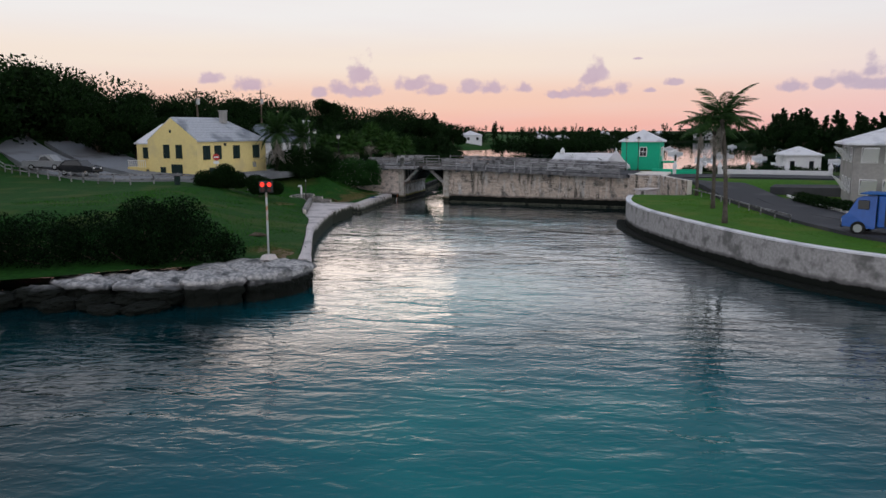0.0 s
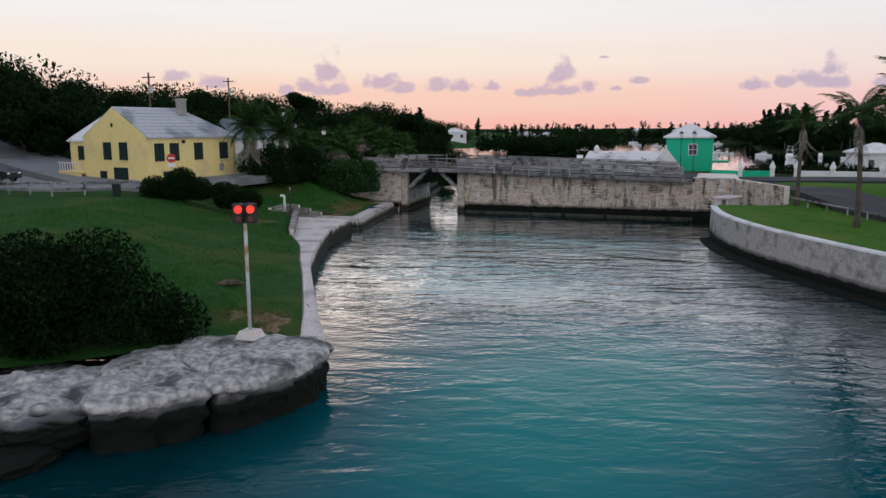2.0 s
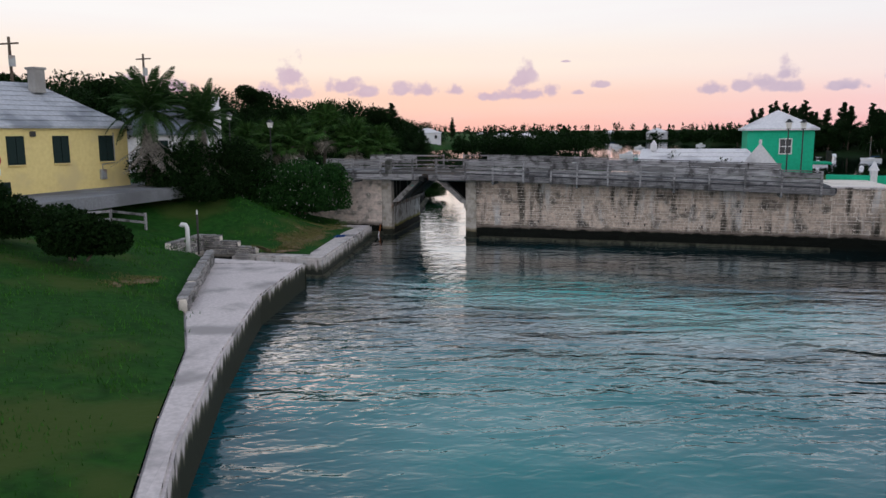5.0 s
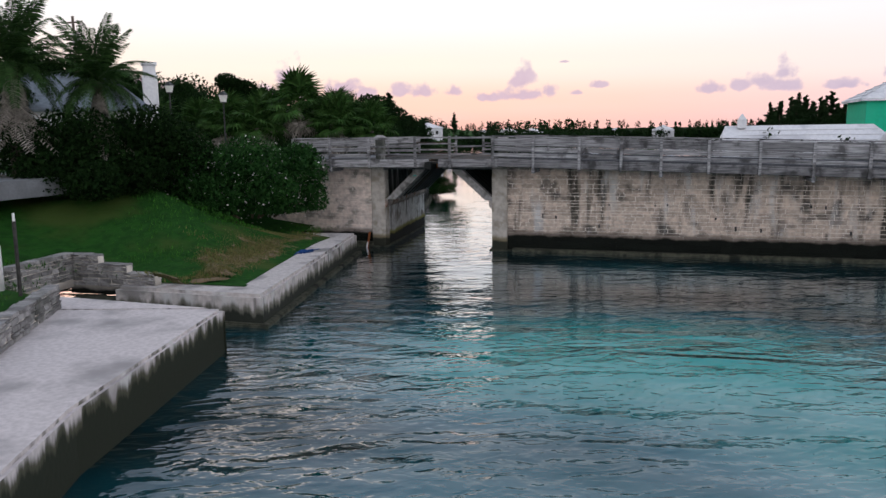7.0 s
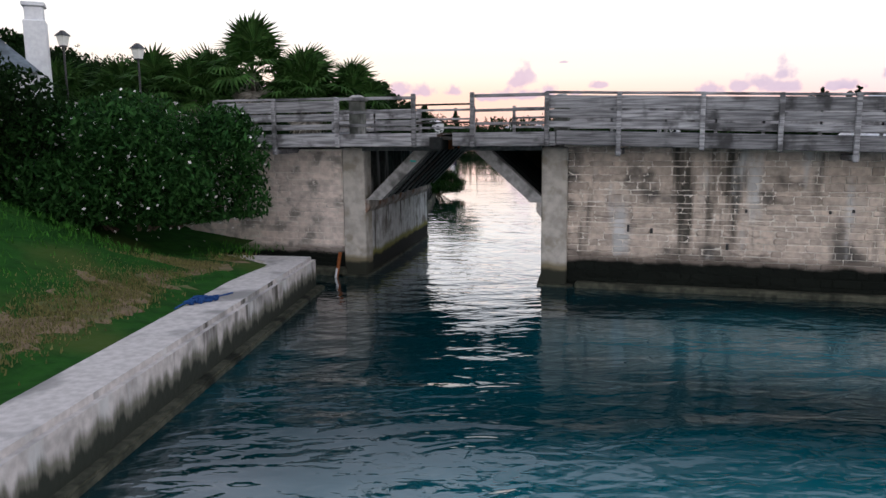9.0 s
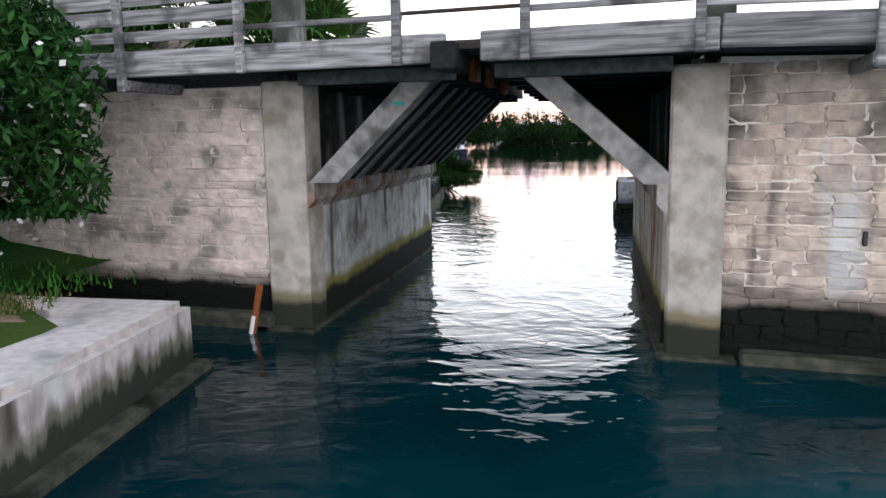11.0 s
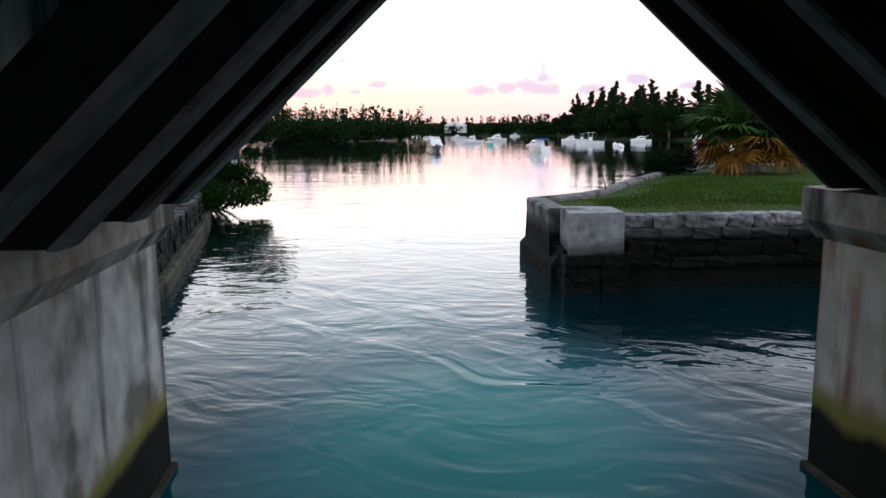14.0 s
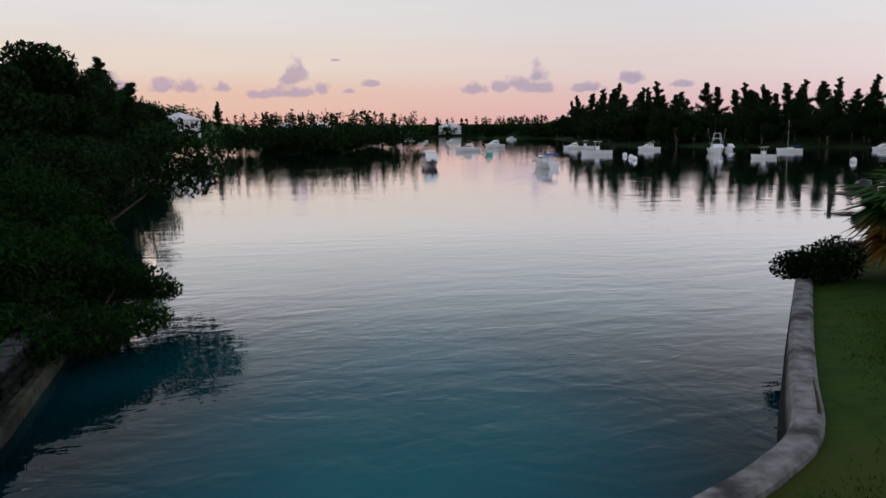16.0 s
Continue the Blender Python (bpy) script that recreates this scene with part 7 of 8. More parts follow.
gate_wall = wall_along("pillared_wall", [(-13.4, 98.2), (-10.6, 97.2), (-7.6, 97.3)], 0.3, 4.05, 2.6, TURQ, "low turquoise boundary wall", round_edge=0.03)
wall_along("pillared_wall", [(-5.4, 97.4), (-2, 97.2), (2, 97.0), (6.5, 96.6)], 0.3, 4.1, 2.6, WHITE, "low white boundary wall", round_edge=0.03)
for i, (x, y) in enumerate([(-10.6, 97.2), (-7.6, 97.3), (-5.4, 97.4), (-2.2, 97.2), (2.0, 97.0), (6.5, 96.6)]):
    t = thing("gate_pillar", "white gate pillar with a pyramid cap", "pillar", pose(x, y, 3.3), "gate pillars")
    part("shaft", Geo().box(0, 0, 0.5, 0.42, 0.42, 1.2, 0.02), WHITE, t)
    part("cap", Geo().prism([(-0.3, -0.3), (0.3, -0.3), (0.3, 0.3), (-0.3, 0.3)], 1.1, 1.75, taper=0.12), WHITE, t)

# ---- lights and signs ----
SIG = pose(-27.0, 36.1, 1.62, 0, 0, 0)
signal = thing("signal_light", "navigation signal with two lit red lamps on a rusty white pole", "signal light", SIG)
g = Geo()
g.prism([(-0.36, -0.36), (0.36, -0.36), (0.36, 0.36), (-0.36, 0.36)], -0.1, 0.16, taper=0.72)
part("base", g, CONCRETE, signal, "small concrete base")
part("pole", Geo().tube([(0, 0, 0.2), (0, 0, 3.72)], 0.062, 10), POLE_PAINT, signal, "white pole, rusted towards its foot", smooth=True)
g = Geo().box(0, 0.02, 4.04, 0.78, 0.08, 0.66, 0.03)
part("backboard", g, BLACK, signal, at=pose(0, 0, 0, 0, 0, 32))
for sx in (-0.19, 0.19):
    head = part("lamp_head", Geo().box(sx, -0.11, 4.04, 0.32, 0.2, 0.62, 0.04), BLACK, signal, at=pose(0, 0, 0, 0, 0, 32))
    for zz, mt in ((4.18, RED_LIGHT), (3.89, RED_DIM)):
        lens = Geo()
        lens.tube([(sx, -0.21, zz), (sx, -0.235, zz)], [0.125, 0.105], 18)
        part("lens", lens, mt, head, "lit red lens" if mt is RED_LIGHT else "dark red lens")
        hood = Geo()
        n = 12
        for k in range(n + 1):
            a = math.pi * (-0.08 + 1.16 * k / n)
            for yy, r in ((-0.20, 0.135), (-0.36, 0.138), (-0.36, 0.147), (-0.20, 0.144)):
                hood.v.append((sx + r * math.cos(a), yy, zz + r * math.sin(a)))
        for k in range(n):
            for j in range(4):
                hood.f.append((4 * k + j, 4 * k + 4 + j, 4 * k + 4 + (j + 1) % 4, 4 * k + (j + 1) % 4))
        part("hood", hood, BLACK, head)

sign = thing("no_entry_sign", "round red no-entry sign on a grey post by the house", "road sign", pose(-54.9, 66.0, 3.75, 0, 0, 35))
part("post", Geo().tube([(0, 0, 0), (0, 0, 2.6)], 0.035, 8), STEEL, sign)
part("disc", Geo().tube([(0, -0.05, 2.35), (0, -0.08, 2.35)], [0.36, 0.36], 24), SIGN_RED, sign)
part("bar", Geo().box(0, -0.086, 2.35, 0.5, 0.012, 0.13), FRAME_WHITE, sign)
part("plate", Geo().box(0, -0.05, 1.78, 0.6, 0.02, 0.28, 0.01), FRAME_WHITE, sign, "small white plate below")

bent = thing("white_vent_pipe", "bent white painted pipe standing above the landing", "pipe", pose(-44.9, 66.9, 2.05))
part("pipe", Geo().tube([(0, 0, -0.1), (0, 0, 1.0), (-0.06, -0.02, 1.14), (-0.2, -0.06, 1.16), (-0.26, -0.08, 1.06)], 0.10, 10), FRAME_WHITE, bent, smooth=True)
post = thing("slim_post", "slim dark timber post with a white tip on the bank", "post", pose(-44.5, 67.1, 1.9))
part("shaft", Geo().tube([(0, 0, -0.1), (0.02, 0, 1.75)], 0.045, 8), DARK_TIMBER, post)
part("tip", Geo().tube([(0.02, 0, 1.75), (0.02, 0, 1.95)], 0.03, 8), FRAME_WHITE, post)
pipe = thing("mooring_pipe", "slanting rusty pipe standing in the water against the bridge", "pipe", pose(-43.95, 87.5, 0))
part("pipe", Geo().tube([(-0.16, -0.15, -0.8), (0.08, 0.04, 0.78)], 0.055, 10), RUST, pipe, smooth=True)
g = Geo()
g.tube([(-0.17, -0.155, -0.8), (0.0, -0.02, 0.28)], 0.058, 10)
part("salt_crust", g, FRAME_WHITE, pipe, "whitened lower length")
net = thing("blue_net", "crumpled blue fishing net lying on the quay edge", "net", pose(-43.3, 79.5, 1.0) @ Matrix.Scale(0.62, 4))
g = Geo()
for k in range(14):
    rr = random.Random(k)
    g.ball(rr.uniform(-0.35, 0.35), rr.uniform(-0.5, 0.5), 0.06, rr.uniform(0.1, 0.24), rr.uniform(0.1, 0.25), rr.uniform(0.05, 0.13), 8, 5, 0.8)
part("net", g, TARP, net)
part("rope", Geo().tube([(-0.1, -1.2, 0.03), (-0.2, -0.7, 0.05), (0, 0, 0.1), (0.3, 0.9, 0.05), (0.35, 1.4, 0.04)], 0.03, 6), TARP, net)
log = thing("driftwood", "grey knotted piece of driftwood on the lawn", "driftwood", pose(-31.6, 41.4, west_rise(-31.6, 41.4) + 0.05, 0, 0, 30))
g = Geo()
g.tube([(-0.6, 0, 0.05), (-0.2, 0.05, 0.14), (0.2, -0.02, 0.12), (0.55, 0.05, 0.06)], [0.05, 0.14, 0.13, 0.05], 8)
part("stump", g, BARK, log, smooth=True)
for k, (x, y) in enumerate([(0.2, 0.3), (-0.3, 0.25), (0.4, -0.2), (-0.1, -0.3)]):
    part("branch", Geo().tube([(0, 0, 0.12), (x * 0.6, y * 0.6, 0.22), (x, y, 0.18 + 0.1 * (k % 2))], [0.05, 0.035, 0.015], 6), BARK, log)
bin_ = thing("litter_bin", "dark round litter bin beside the fence", "litter bin", pose(-52.6, 57.4, 3.75))
part("drum", Geo().tube([(0, 0, 0), (0, 0, 0.85)], [0.27, 0.3], 12), SHUTTER, bin_)
part("rim", Geo().tube([(0, 0, 0.82), (0, 0, 0.9)], 0.32, 12), BLACK, bin_)
stick = thing("twig", "bare twig stuck in the top of the sea wall", "twig", pose(-37.75, 110.0, 1.34))
part("stem", Geo().tube([(0, 0, -0.05), (-0.05, 0, 0.2), (-0.10, 0.03, 0.42)], [0.025, 0.018, 0.008], 6), BARK, stick)


def street_lamp(x, y, z, h, label, turn=0):
    t = thing("street_lamp", label, "street lamp", pose(x, y, z, 0, 0, turn), "street lamps")
    part("post", Geo().tube([(0, 0, 0), (0, 0, 0.6), (0, 0, 0.65), (0, 0, h)], [0.09, 0.09, 0.05, 0.045], 10), BLACK, t)
    lan = part("lantern", Geo().prism([(-0.13, -0.13), (0.13, -0.13), (0.13, 0.13), (-0.13, 0.13)], h, h + 0.42, taper=1.5), LAMP_GLASS, t, "frosted glass lantern")
    part("cap", Geo().prism([(-0.25, -0.25), (0.25, -0.25), (0.25, 0.25), (-0.25, 0.25)], h + 0.42, h + 0.66, taper=0.2), BLACK, lan)
    part("collar", Geo().box(0, 0, h - 0.02, 0.26, 0.26, 0.07, 0.01), BLACK, lan)
    return t


street_lamp(-16.35, 96.2, 3.45, 3.9, "black lantern post at the end of the bridge")
street_lamp(-15.15, 98.0, 3.45, 3.9, "black lantern post at the end of the bridge")
street_lamp(-56.6, 94.6, 4.2, 3.6, "black lantern post half hidden in foliage")
street_lamp(-60.4, 94.4, 4.2, 4.3, "black lantern post half hidden in foliage")


def power_pole(x, y, z, h, label):
    t = thing("utility_pole", label, "utility pole", pose(x, y, z), "utility poles")
    part("pole", Geo().tube([(0, 0, 0), (0.05, 0, h)], [0.15, 0.10], 8), BARK, t)
    part("crossarm", Geo().box(0.05, 0, h - 0.5, 1.8, 0.1, 0.12, 0.01), BARK, t)
    part("transformer", Geo().tube([(0.3, -0.1, h - 2.2), (0.3, -0.1, h - 1.4)], 0.24, 10), STEEL, t)
    return t


power_pole(-72.5, 84.0, 4.2, 10.5, "timber utility pole with a transformer behind the house")
power_pole(-76.5, 104.0, 6.0, 9.5, "timber utility pole among the trees")
power_pole(-94.0, 66.0, 9.0, 9.0, "timber utility pole among the trees")

# ---- vehicles ----
def wheel(parent, x, y, r, w=0.2):
    t = part("wheel", Geo().tube([(x, y - w / 2, r), (x, y - w / 2 + 0.02, r), (x, y + w / 2 - 0.02, r), (x, y + w / 2, r)], [r * 0.92, r, r, r * 0.92], 18), TYRE, parent)
    part("rim", Geo().tube([(x, y - w / 2 - 0.012, r), (x, y + w / 2 + 0.012, r)], r * 0.6, 14), STEEL, t)
    return t


def profile_body(g, side, half, c=0.06):
    """A body with a side outline (x, z), as wide as 2 * half, its roof drawn in a little."""
    zs = [z for _, z in side]
    lo, hi = min(zs), max(zs)
    n = len(side)
    vs = []
    for s in (-1, 1):
        vs += [(x, s * (half - 0.16 * max(0.0, (z - lo) / (hi - lo) - 0.5) * half * 2), z) for x, z in side]
    g.add(vs, [tuple(range(n)), tuple(range(n, 2 * n))[::-1]] + [(i, n + i, n + (i + 1) % n, (i + 1) % n) for i in range(n)])
    return g


van = thing("blue_van", "blue delivery van with an open dark loading side on the roadside", "van", pose(6.6, 52.2, 2.42, 0, 0, -20))
g = Geo()
profile_body(g, [(-2.9, 0.5), (-2.95, 1.05), (-2.6, 1.35), (-2.15, 2.25), (-1.9, 2.36), (-1.1, 2.4), (-1.1, 0.42)], 0.95)
part("cab", g, BLUE_VAN, van)
g = Geo()
g.box(1.25, 0, 1.5, 4.5, 2.0, 1.95, 0.08)
part("box_body", g, BLUE_VAN, van)
# black sheet on the closed body stands for shade inside the open side
part("open_side", Geo().box(0.25, -1.0, 1.35, 1.7, 0.05, 1.5, 0.03), BLACK, van, "black panel for the shade inside the open side door")
part("bumper", Geo().box(-2.93, 0, 0.52, 0.16, 1.9, 0.22, 0.04), BLACK, van)
part("roof_sheet", Geo().box(0.6, 0, 2.52, 5.2, 2.1, 0.08, 0.03), CANVAS, van)
part("windscreen", Geo().add([(-2.58, -0.78, 1.42), (-2.58, 0.78, 1.42), (-2.20, 0.72, 2.18), (-2.20, -0.72, 2.18)], [(0, 1, 2, 3)]), GLASS, van, at=pose(-0.03, 0, 0.02))
part("side_window", Geo().box(-1.78, -0.90, 1.85, 0.62, 0.06, 0.55, 0.02), GLASS, van)
part("side_window", Geo().box(-1.78, 0.90, 1.85, 0.62, 0.06, 0.55, 0.02), GLASS, van)
for x in (-2.0, 2.2):
    for y in (-0.88, 0.88):
        wheel(van, x, y, 0.42, 0.26)
for y in (-0.7, 0.7):
    part("headlight", Geo().box(-2.95, y, 0.86, 0.08, 0.3, 0.2, 0.02), LAMP_GLASS, van)


def car(name, at, paint, label, pickup=False):
    t = thing(name, label, "car", at, "parked cars")
    side = [(-2.1, 0.35), (-2.15, 0.8), (-1.95, 0.98), (-1.0, 1.05), (-0.4, 1.62), (1.3, 1.66), (2.0, 1.1), (2.1, 0.8), (2.05, 0.35)]
    if pickup:
        side = [(-2.5, 0.4), (-2.5, 0.95), (-1.3, 1.1), (-0.75, 1.72), (0.35, 1.74), (0.55, 1.1), (2.5, 1.08), (2.5, 0.4)]
    part("body", profile_body(Geo(), side, 0.88), paint, t)
    part("glass_house", profile_body(Geo(), [(-0.92, 1.1), (-0.38, 1.55), (0.2, 1.6), (0.4, 1.12)] if pickup else [(-0.85, 1.1), (-0.32, 1.54), (1.2, 1.58), (1.75, 1.12)], 0.90), GLASS, t)
    for x in (-1.35, 1.4):
        for y in (-0.8, 0.8):
            wheel(t, x, y, 0.34)
    for y in (-0.6, 0.6):
        part("headlight", Geo().box(side[1][0], y, 0.78, 0.06, 0.3, 0.14, 0.02), LAMP_GLASS, t)
    part("bumper", Geo().box(side[0][0] - 0.04, 0, 0.5, 0.12, 1.7, 0.18, 0.03), BLACK, t)
    return t


car("pickup_truck", pose(-77.2, 63.6, 4.5, 0, 0, 200), WHITE_CAR, "silver grey pickup truck parked by the fence", True)
car("parked_car", pose(-69.8, 61.6, 4.12, 0, 0, 190), BLACK_CAR, "black estate car parked by the fence")

# ---- boats ----
def hull_geo(length, beam, height, sheer=0.25):
    """A hull: stations from transom to bow."""
    g = Geo()
    n, k = 9, 5
    for i in range(n):
        s = i / (n - 1)
        w = beam / 2 * (0.86 + 0.14 * math.sin(math.pi * min(1, s * 1.4))) * (1 - max(0, s - 0.45) ** 2.2 / 0.55 ** 2.2 * 0.97)
        x = -length / 2 + length * s
        top = height * (1 + sheer * s * s)
        for j in range(k):
            u = j / (k - 1)
            g.v.append((x + (0.06 * length * u if i == n - 1 else 0), w * (0.55 + 0.45 * u ** 0.6), -0.25 + (top + 0.25) * u))
        for j in range(k):
            u = 1 - j / (k - 1)
            g.v.append((x + (0.06 * length * u if i == n - 1 else 0), -w * (0.55 + 0.45 * u ** 0.6), -0.25 + (top + 0.25) * u))
    m = 2 * k
    for i in range(n - 1):
        for j in range(m - 1):
            a, b = i * m + j, (i + 1) * m + j
            g.f.append((a, b, b + 1, a + 1))
        g.f.append((i * m + m - 1, (i + 1) * m + m - 1, (i + 1) * m, i * m))
    g.f.append(tuple(range(m)))
    return g


def boat(x, y, turn, length, kind, label, hull=HULL, canvas=None):
    usual = {"cruiser": 11.0, "sail": 10.0, "tower": 11.5, "console": 6.5, "day": 6.5}[kind]
    k = min(1.0, length / usual)
    length = max(length, usual)
    t = thing("sailing_boat" if kind == "sail" else "motor_boat", label, "boat", pose(x, y, 0, 0, 0, turn) @ Matrix.Scale(k, 4), "moored boats")
    beam, h = length * 0.34, length * 0.12 + 0.12
    part("hull", hull_geo(length, beam, h), hull, t, smooth=False)
    part("rub_rail", Geo().tube([(-length / 2, beam * 0.43, h), (-length * 0.1, beam * 0.5, h * 1.05), (length * 0.25, beam * 0.36, h * 1.15), (length * 0.5, 0.02, h * 1.25)], 0.04, 6), STEEL, t)
    part("rub_rail", Geo().tube([(-length / 2, -beam * 0.43, h), (-length * 0.1, -beam * 0.5, h * 1.05), (length * 0.25, -beam * 0.36, h * 1.15), (length * 0.5, -0.02, h * 1.25)], 0.04, 6), STEEL, t)
    if kind == "sail":
        cab = profile_body(Geo(), [(-0.15 * length, h), (-0.12 * length, h + 0.5), (0.2 * length, h + 0.42), (0.3 * length, h + 0.05)], beam * 0.33)
        part("cabin", cab, HULL, t)
        part("mast", Geo().tube([(0.08 * length, 0, h), (0.08 * length, 0, h + length * 1.2)], [0.09, 0.06], 8), STEEL, t)
        part("boom", Geo().tube([(0.06 * length, 0, h + 1.2), (-0.4 * length, 0, h + 1.15)], 0.09, 8), CANVAS, t, "furled sail on the boom")
        for xx in (0.48, -0.48):
            part("stay", Geo().tube([(xx * length, 0, h + 0.1), (0.08 * length, 0, h + length * 1.18)], 0.012, 4), STEEL, t)
    elif kind == "tower":
        cab = profile_body(Geo(), [(-0.12 * length, h), (-0.1 * length, h + 1.3), (0.12 * length, h + 1.25), (0.26 * length, h + 0.2)], beam * 0.4)
        c = part("cabin", cab, HULL, t)
        part("cabin_window", profile_body(Geo(), [(-0.08 * length, h + 0.7), (-0.07 * length, h + 1.1), (0.13 * length, h + 1.08), (0.18 * length, h + 0.7)], beam * 0.41), GLASS, c)
        for z0, z1, k in ((h + 1.25, h + 2.9, 1.0), (h + 2.9, h + 4.4, 0.75)):
            for sx in (-1, 1):
                for sy in (-1, 1):
                    part("tower_leg", Geo().tube([(sx * 0.09 * length * k, sy * beam * 0.34 * k, z0), (sx * 0.07 * length * k, sy * beam * 0.28 * k, z1)], 0.04, 6), HULL, t)
            part("tower_deck", Geo().box(0, 0, z1, 0.2 * length * k, beam * 0.66 * k, 0.1, 0.02), HULL, t)
        for sy in (-1, 1):
            part("outrigger", Geo().tube([(0, sy * beam * 0.45, h + 0.6), (-0.05 * length, sy * beam * 0.62, h + 6.0)], 0.03, 5), STEEL, t)
    elif kind == "console":
        c = part("console", Geo().box(0, 0, h + 0.45, 0.9, 0.8, 1.0, 0.08), HULL, t)
        part("windshield", Geo().box(0.35, 0, h + 1.15, 0.06, 0.75, 0.45, 0.02), GLASS, c)
        for sx in (-0.5, 0.5):
            for sy in (-0.55, 0.55):
                part("top_leg", Geo().tube([(sx, sy, h), (sx * 0.9, sy * 0.95, h + 1.95)], 0.035, 6), STEEL, t)
        part("hard_top", Geo().box(0, 0, h + 2.0, 1.9, 1.6, 0.09, 0.03), canvas or HULL, t)
        part("outboard", Geo().box(-length / 2 - 0.2, 0, h + 0.2, 0.4, 0.4, 0.9, 0.08), BLACK, t, "black outboard motor")
    else:
        k = 1.0 if kind == "cruiser" else 0.75
        cab = profile_body(Geo(), [(-0.18 * length, h), (-0.16 * length, h + 1.45 * k), (0.1 * length, h + 1.45 * k), (0.24 * length, h + 0.55 * k), (0.42 * length, h + 0.28), (0.44 * length, h)], beam * 0.38)
        c = part("cabin", cab, HULL, t)
        part("cabin_window", profile_body(Geo(), [(-0.13 * length, h + 0.75 * k), (-0.12 * length, h + 1.22 * k), (0.11 * length, h + 1.22 * k), (0.2 * length, h + 0.75 * k)], beam * 0.39), GLASS, c)
        if canvas:
            part("canopy", profile_body(Geo(), [(-0.44 * length, h + 1.5 * k), (-0.42 * length, h + 1.75 * k), (-0.1 * length, h + 1.8 * k), (-0.08 * length, h + 1.55 * k)], beam * 0.4), canvas, t, "canvas canopy")
            for sy in (-1, 1):
                part("canopy_leg", Geo().tube([(-0.4 * length, sy * beam * 0.38, h), (-0.4 * length, sy * beam * 0.36, h + 1.55 * k)], 0.03, 5), STEEL, t)
        if kind == "cruiser":
            part("flybridge", Geo().box(-0.04 * length, 0, h + 1.75, 0.2 * length, beam * 0.6, 0.55, 0.1), HULL, t)
            part("radar_arch", Geo().tube([(-0.12 * length, -beam * 0.3, h + 1.5), (-0.14 * length, -beam * 0.28, h + 2.5), (-0.14 * length, beam * 0.28, h + 2.5), (-0.12 * length, beam * 0.3, h + 1.5)], 0.06, 6), HULL, t)
    return t


boat(-44.2, 198.0, -82, 6.0, "day", "small white motor boat with a dark hull at anchor", NAVY, HULL)
boat(-30.3, 192.0, 108, 5.1, "day", "small white motor boat with a blue canopy at anchor", HULL, CANVAS)
boat(-37.4, 264.0, 170, 5.4, "cruiser", "white motor cruiser at anchor in the bay")
boat(-34.4, 240.5, 100, 3.5, "day", "small teal boat with a dark cover at anchor", TEAL_HULL, NAVY)
boat(-29.5, 299.0, 215, 5.8, "cruiser", "large white motor cruiser at anchor in the bay")
boat(-13.0, 274.0, 190, 4.5, "cruiser", "white motor boat at anchor near the wooded shore")
boat(-15.2, 236.0, 175, 5.2, "console", "long low white boat at anchor near the wooded shore")
boat(0.0, 258.0, 185, 4.4, "day", "white motor boat at anchor near the wooded shore")
boat(-10.0, 276.0, 180, 4.1, "console", "open white boat at anchor near the wooded shore")
boat(5.0, 233.0, 262, 6.9, "tower", "white sport fishing boat with a tall tower and outriggers")
boat(14.5, 252.0, 262, 4.1, "day", "small white motor boat at anchor near the wooded shore")
boat(4.4, 212.0, 190, 3.7, "console", "open white fishing boat with rod holders at anchor")
boat(20.0, 238.0, 178, 4.3, "sail", "white sailing boat with a bare mast at anchor")
boat(38.0, 240.0, 185, 3.8, "cruiser", "white motor boat at anchor near the wooded shore")
boat(-71.9, 194.0, -60, 5.5, "console", "open boat with a white hard top moored at the bank", NAVY, HULL)
boat(-72.0, 414.0, 170, 5.4, "sail", "far white sailing boat at anchor", NAVY)
boat(-13.0, 440.0, 200, 4.5, "cruiser", "far white motor boat at anchor")
boat(-52.0, 410.0, 200, 4.5, "cruiser", "far white motor boat at anchor")
boat(-60.0, 470.0, 180, 5.0, "sail", "far white sailing boat at anchor")
boat(-40.0, 380.0, 200, 4.5, "cruiser", "far white motor boat at anchor")
boat(12.0, 300.0, 170, 4.0, "cruiser", "white motor boat moored off the east shore")
for i, (x, y) in enumerate([(-12.6, 226.0), (-15.0, 210.0), (9.5, 197.0), (36.0, 232.0), (20.5, 186.0), (-13.8, 217.0)]):
    t = thing("mooring_buoy", "small white round mooring buoy", "buoy", pose(x, y, 0.05), "mooring buoys")
    part("float", Geo().ball(0, 0, 0.15, 0.42, 0.42, 0.42, 12, 8), HULL, t, smooth=True)
    part("ring", Geo().tube([(0, 0, 0.5), (0, 0, 0.72)], 0.05, 6), STEEL, t)

# floating dock on the east side and jetty on the west bank
dock = thing("dock", "low dark timber dock with clutter beside the east bank", "dock", pose(-16.8, 146.0, 0, 0, 0, 20))
for k in range(9):
    part("plank", Geo().box(-1.8 + 0.45 * k, 0, 0.62, 0.42, 3.2, 0.07, 0.01), DARK_TIMBER, dock)
for x in (-1.8, 1.8):
    for y in (-1.4, 1.4):
        part("pile", Geo().tube([(x, y, -1.6), (x, y, 0.9)], 0.12, 8), DARK_TIMBER, dock)
part("ladder_rail", Geo().tube([(1.0, -1.3, 0.6), (1.0, -1.4, 1.7), (1.4, -1.5, 1.8), (1.5, -1.5, 0.6)], 0.04, 6), STEEL, dock)
crate = thing("covered_crate", "dark tarpaulin-covered heap on the dock", "heap", pose(-17.4, 146.0, 0.66))
part("cover", Geo().ball(0, 0, 0.35, 0.55, 0.5, 0.5, 12, 8, 0.5), BLACK, crate, smooth=True)
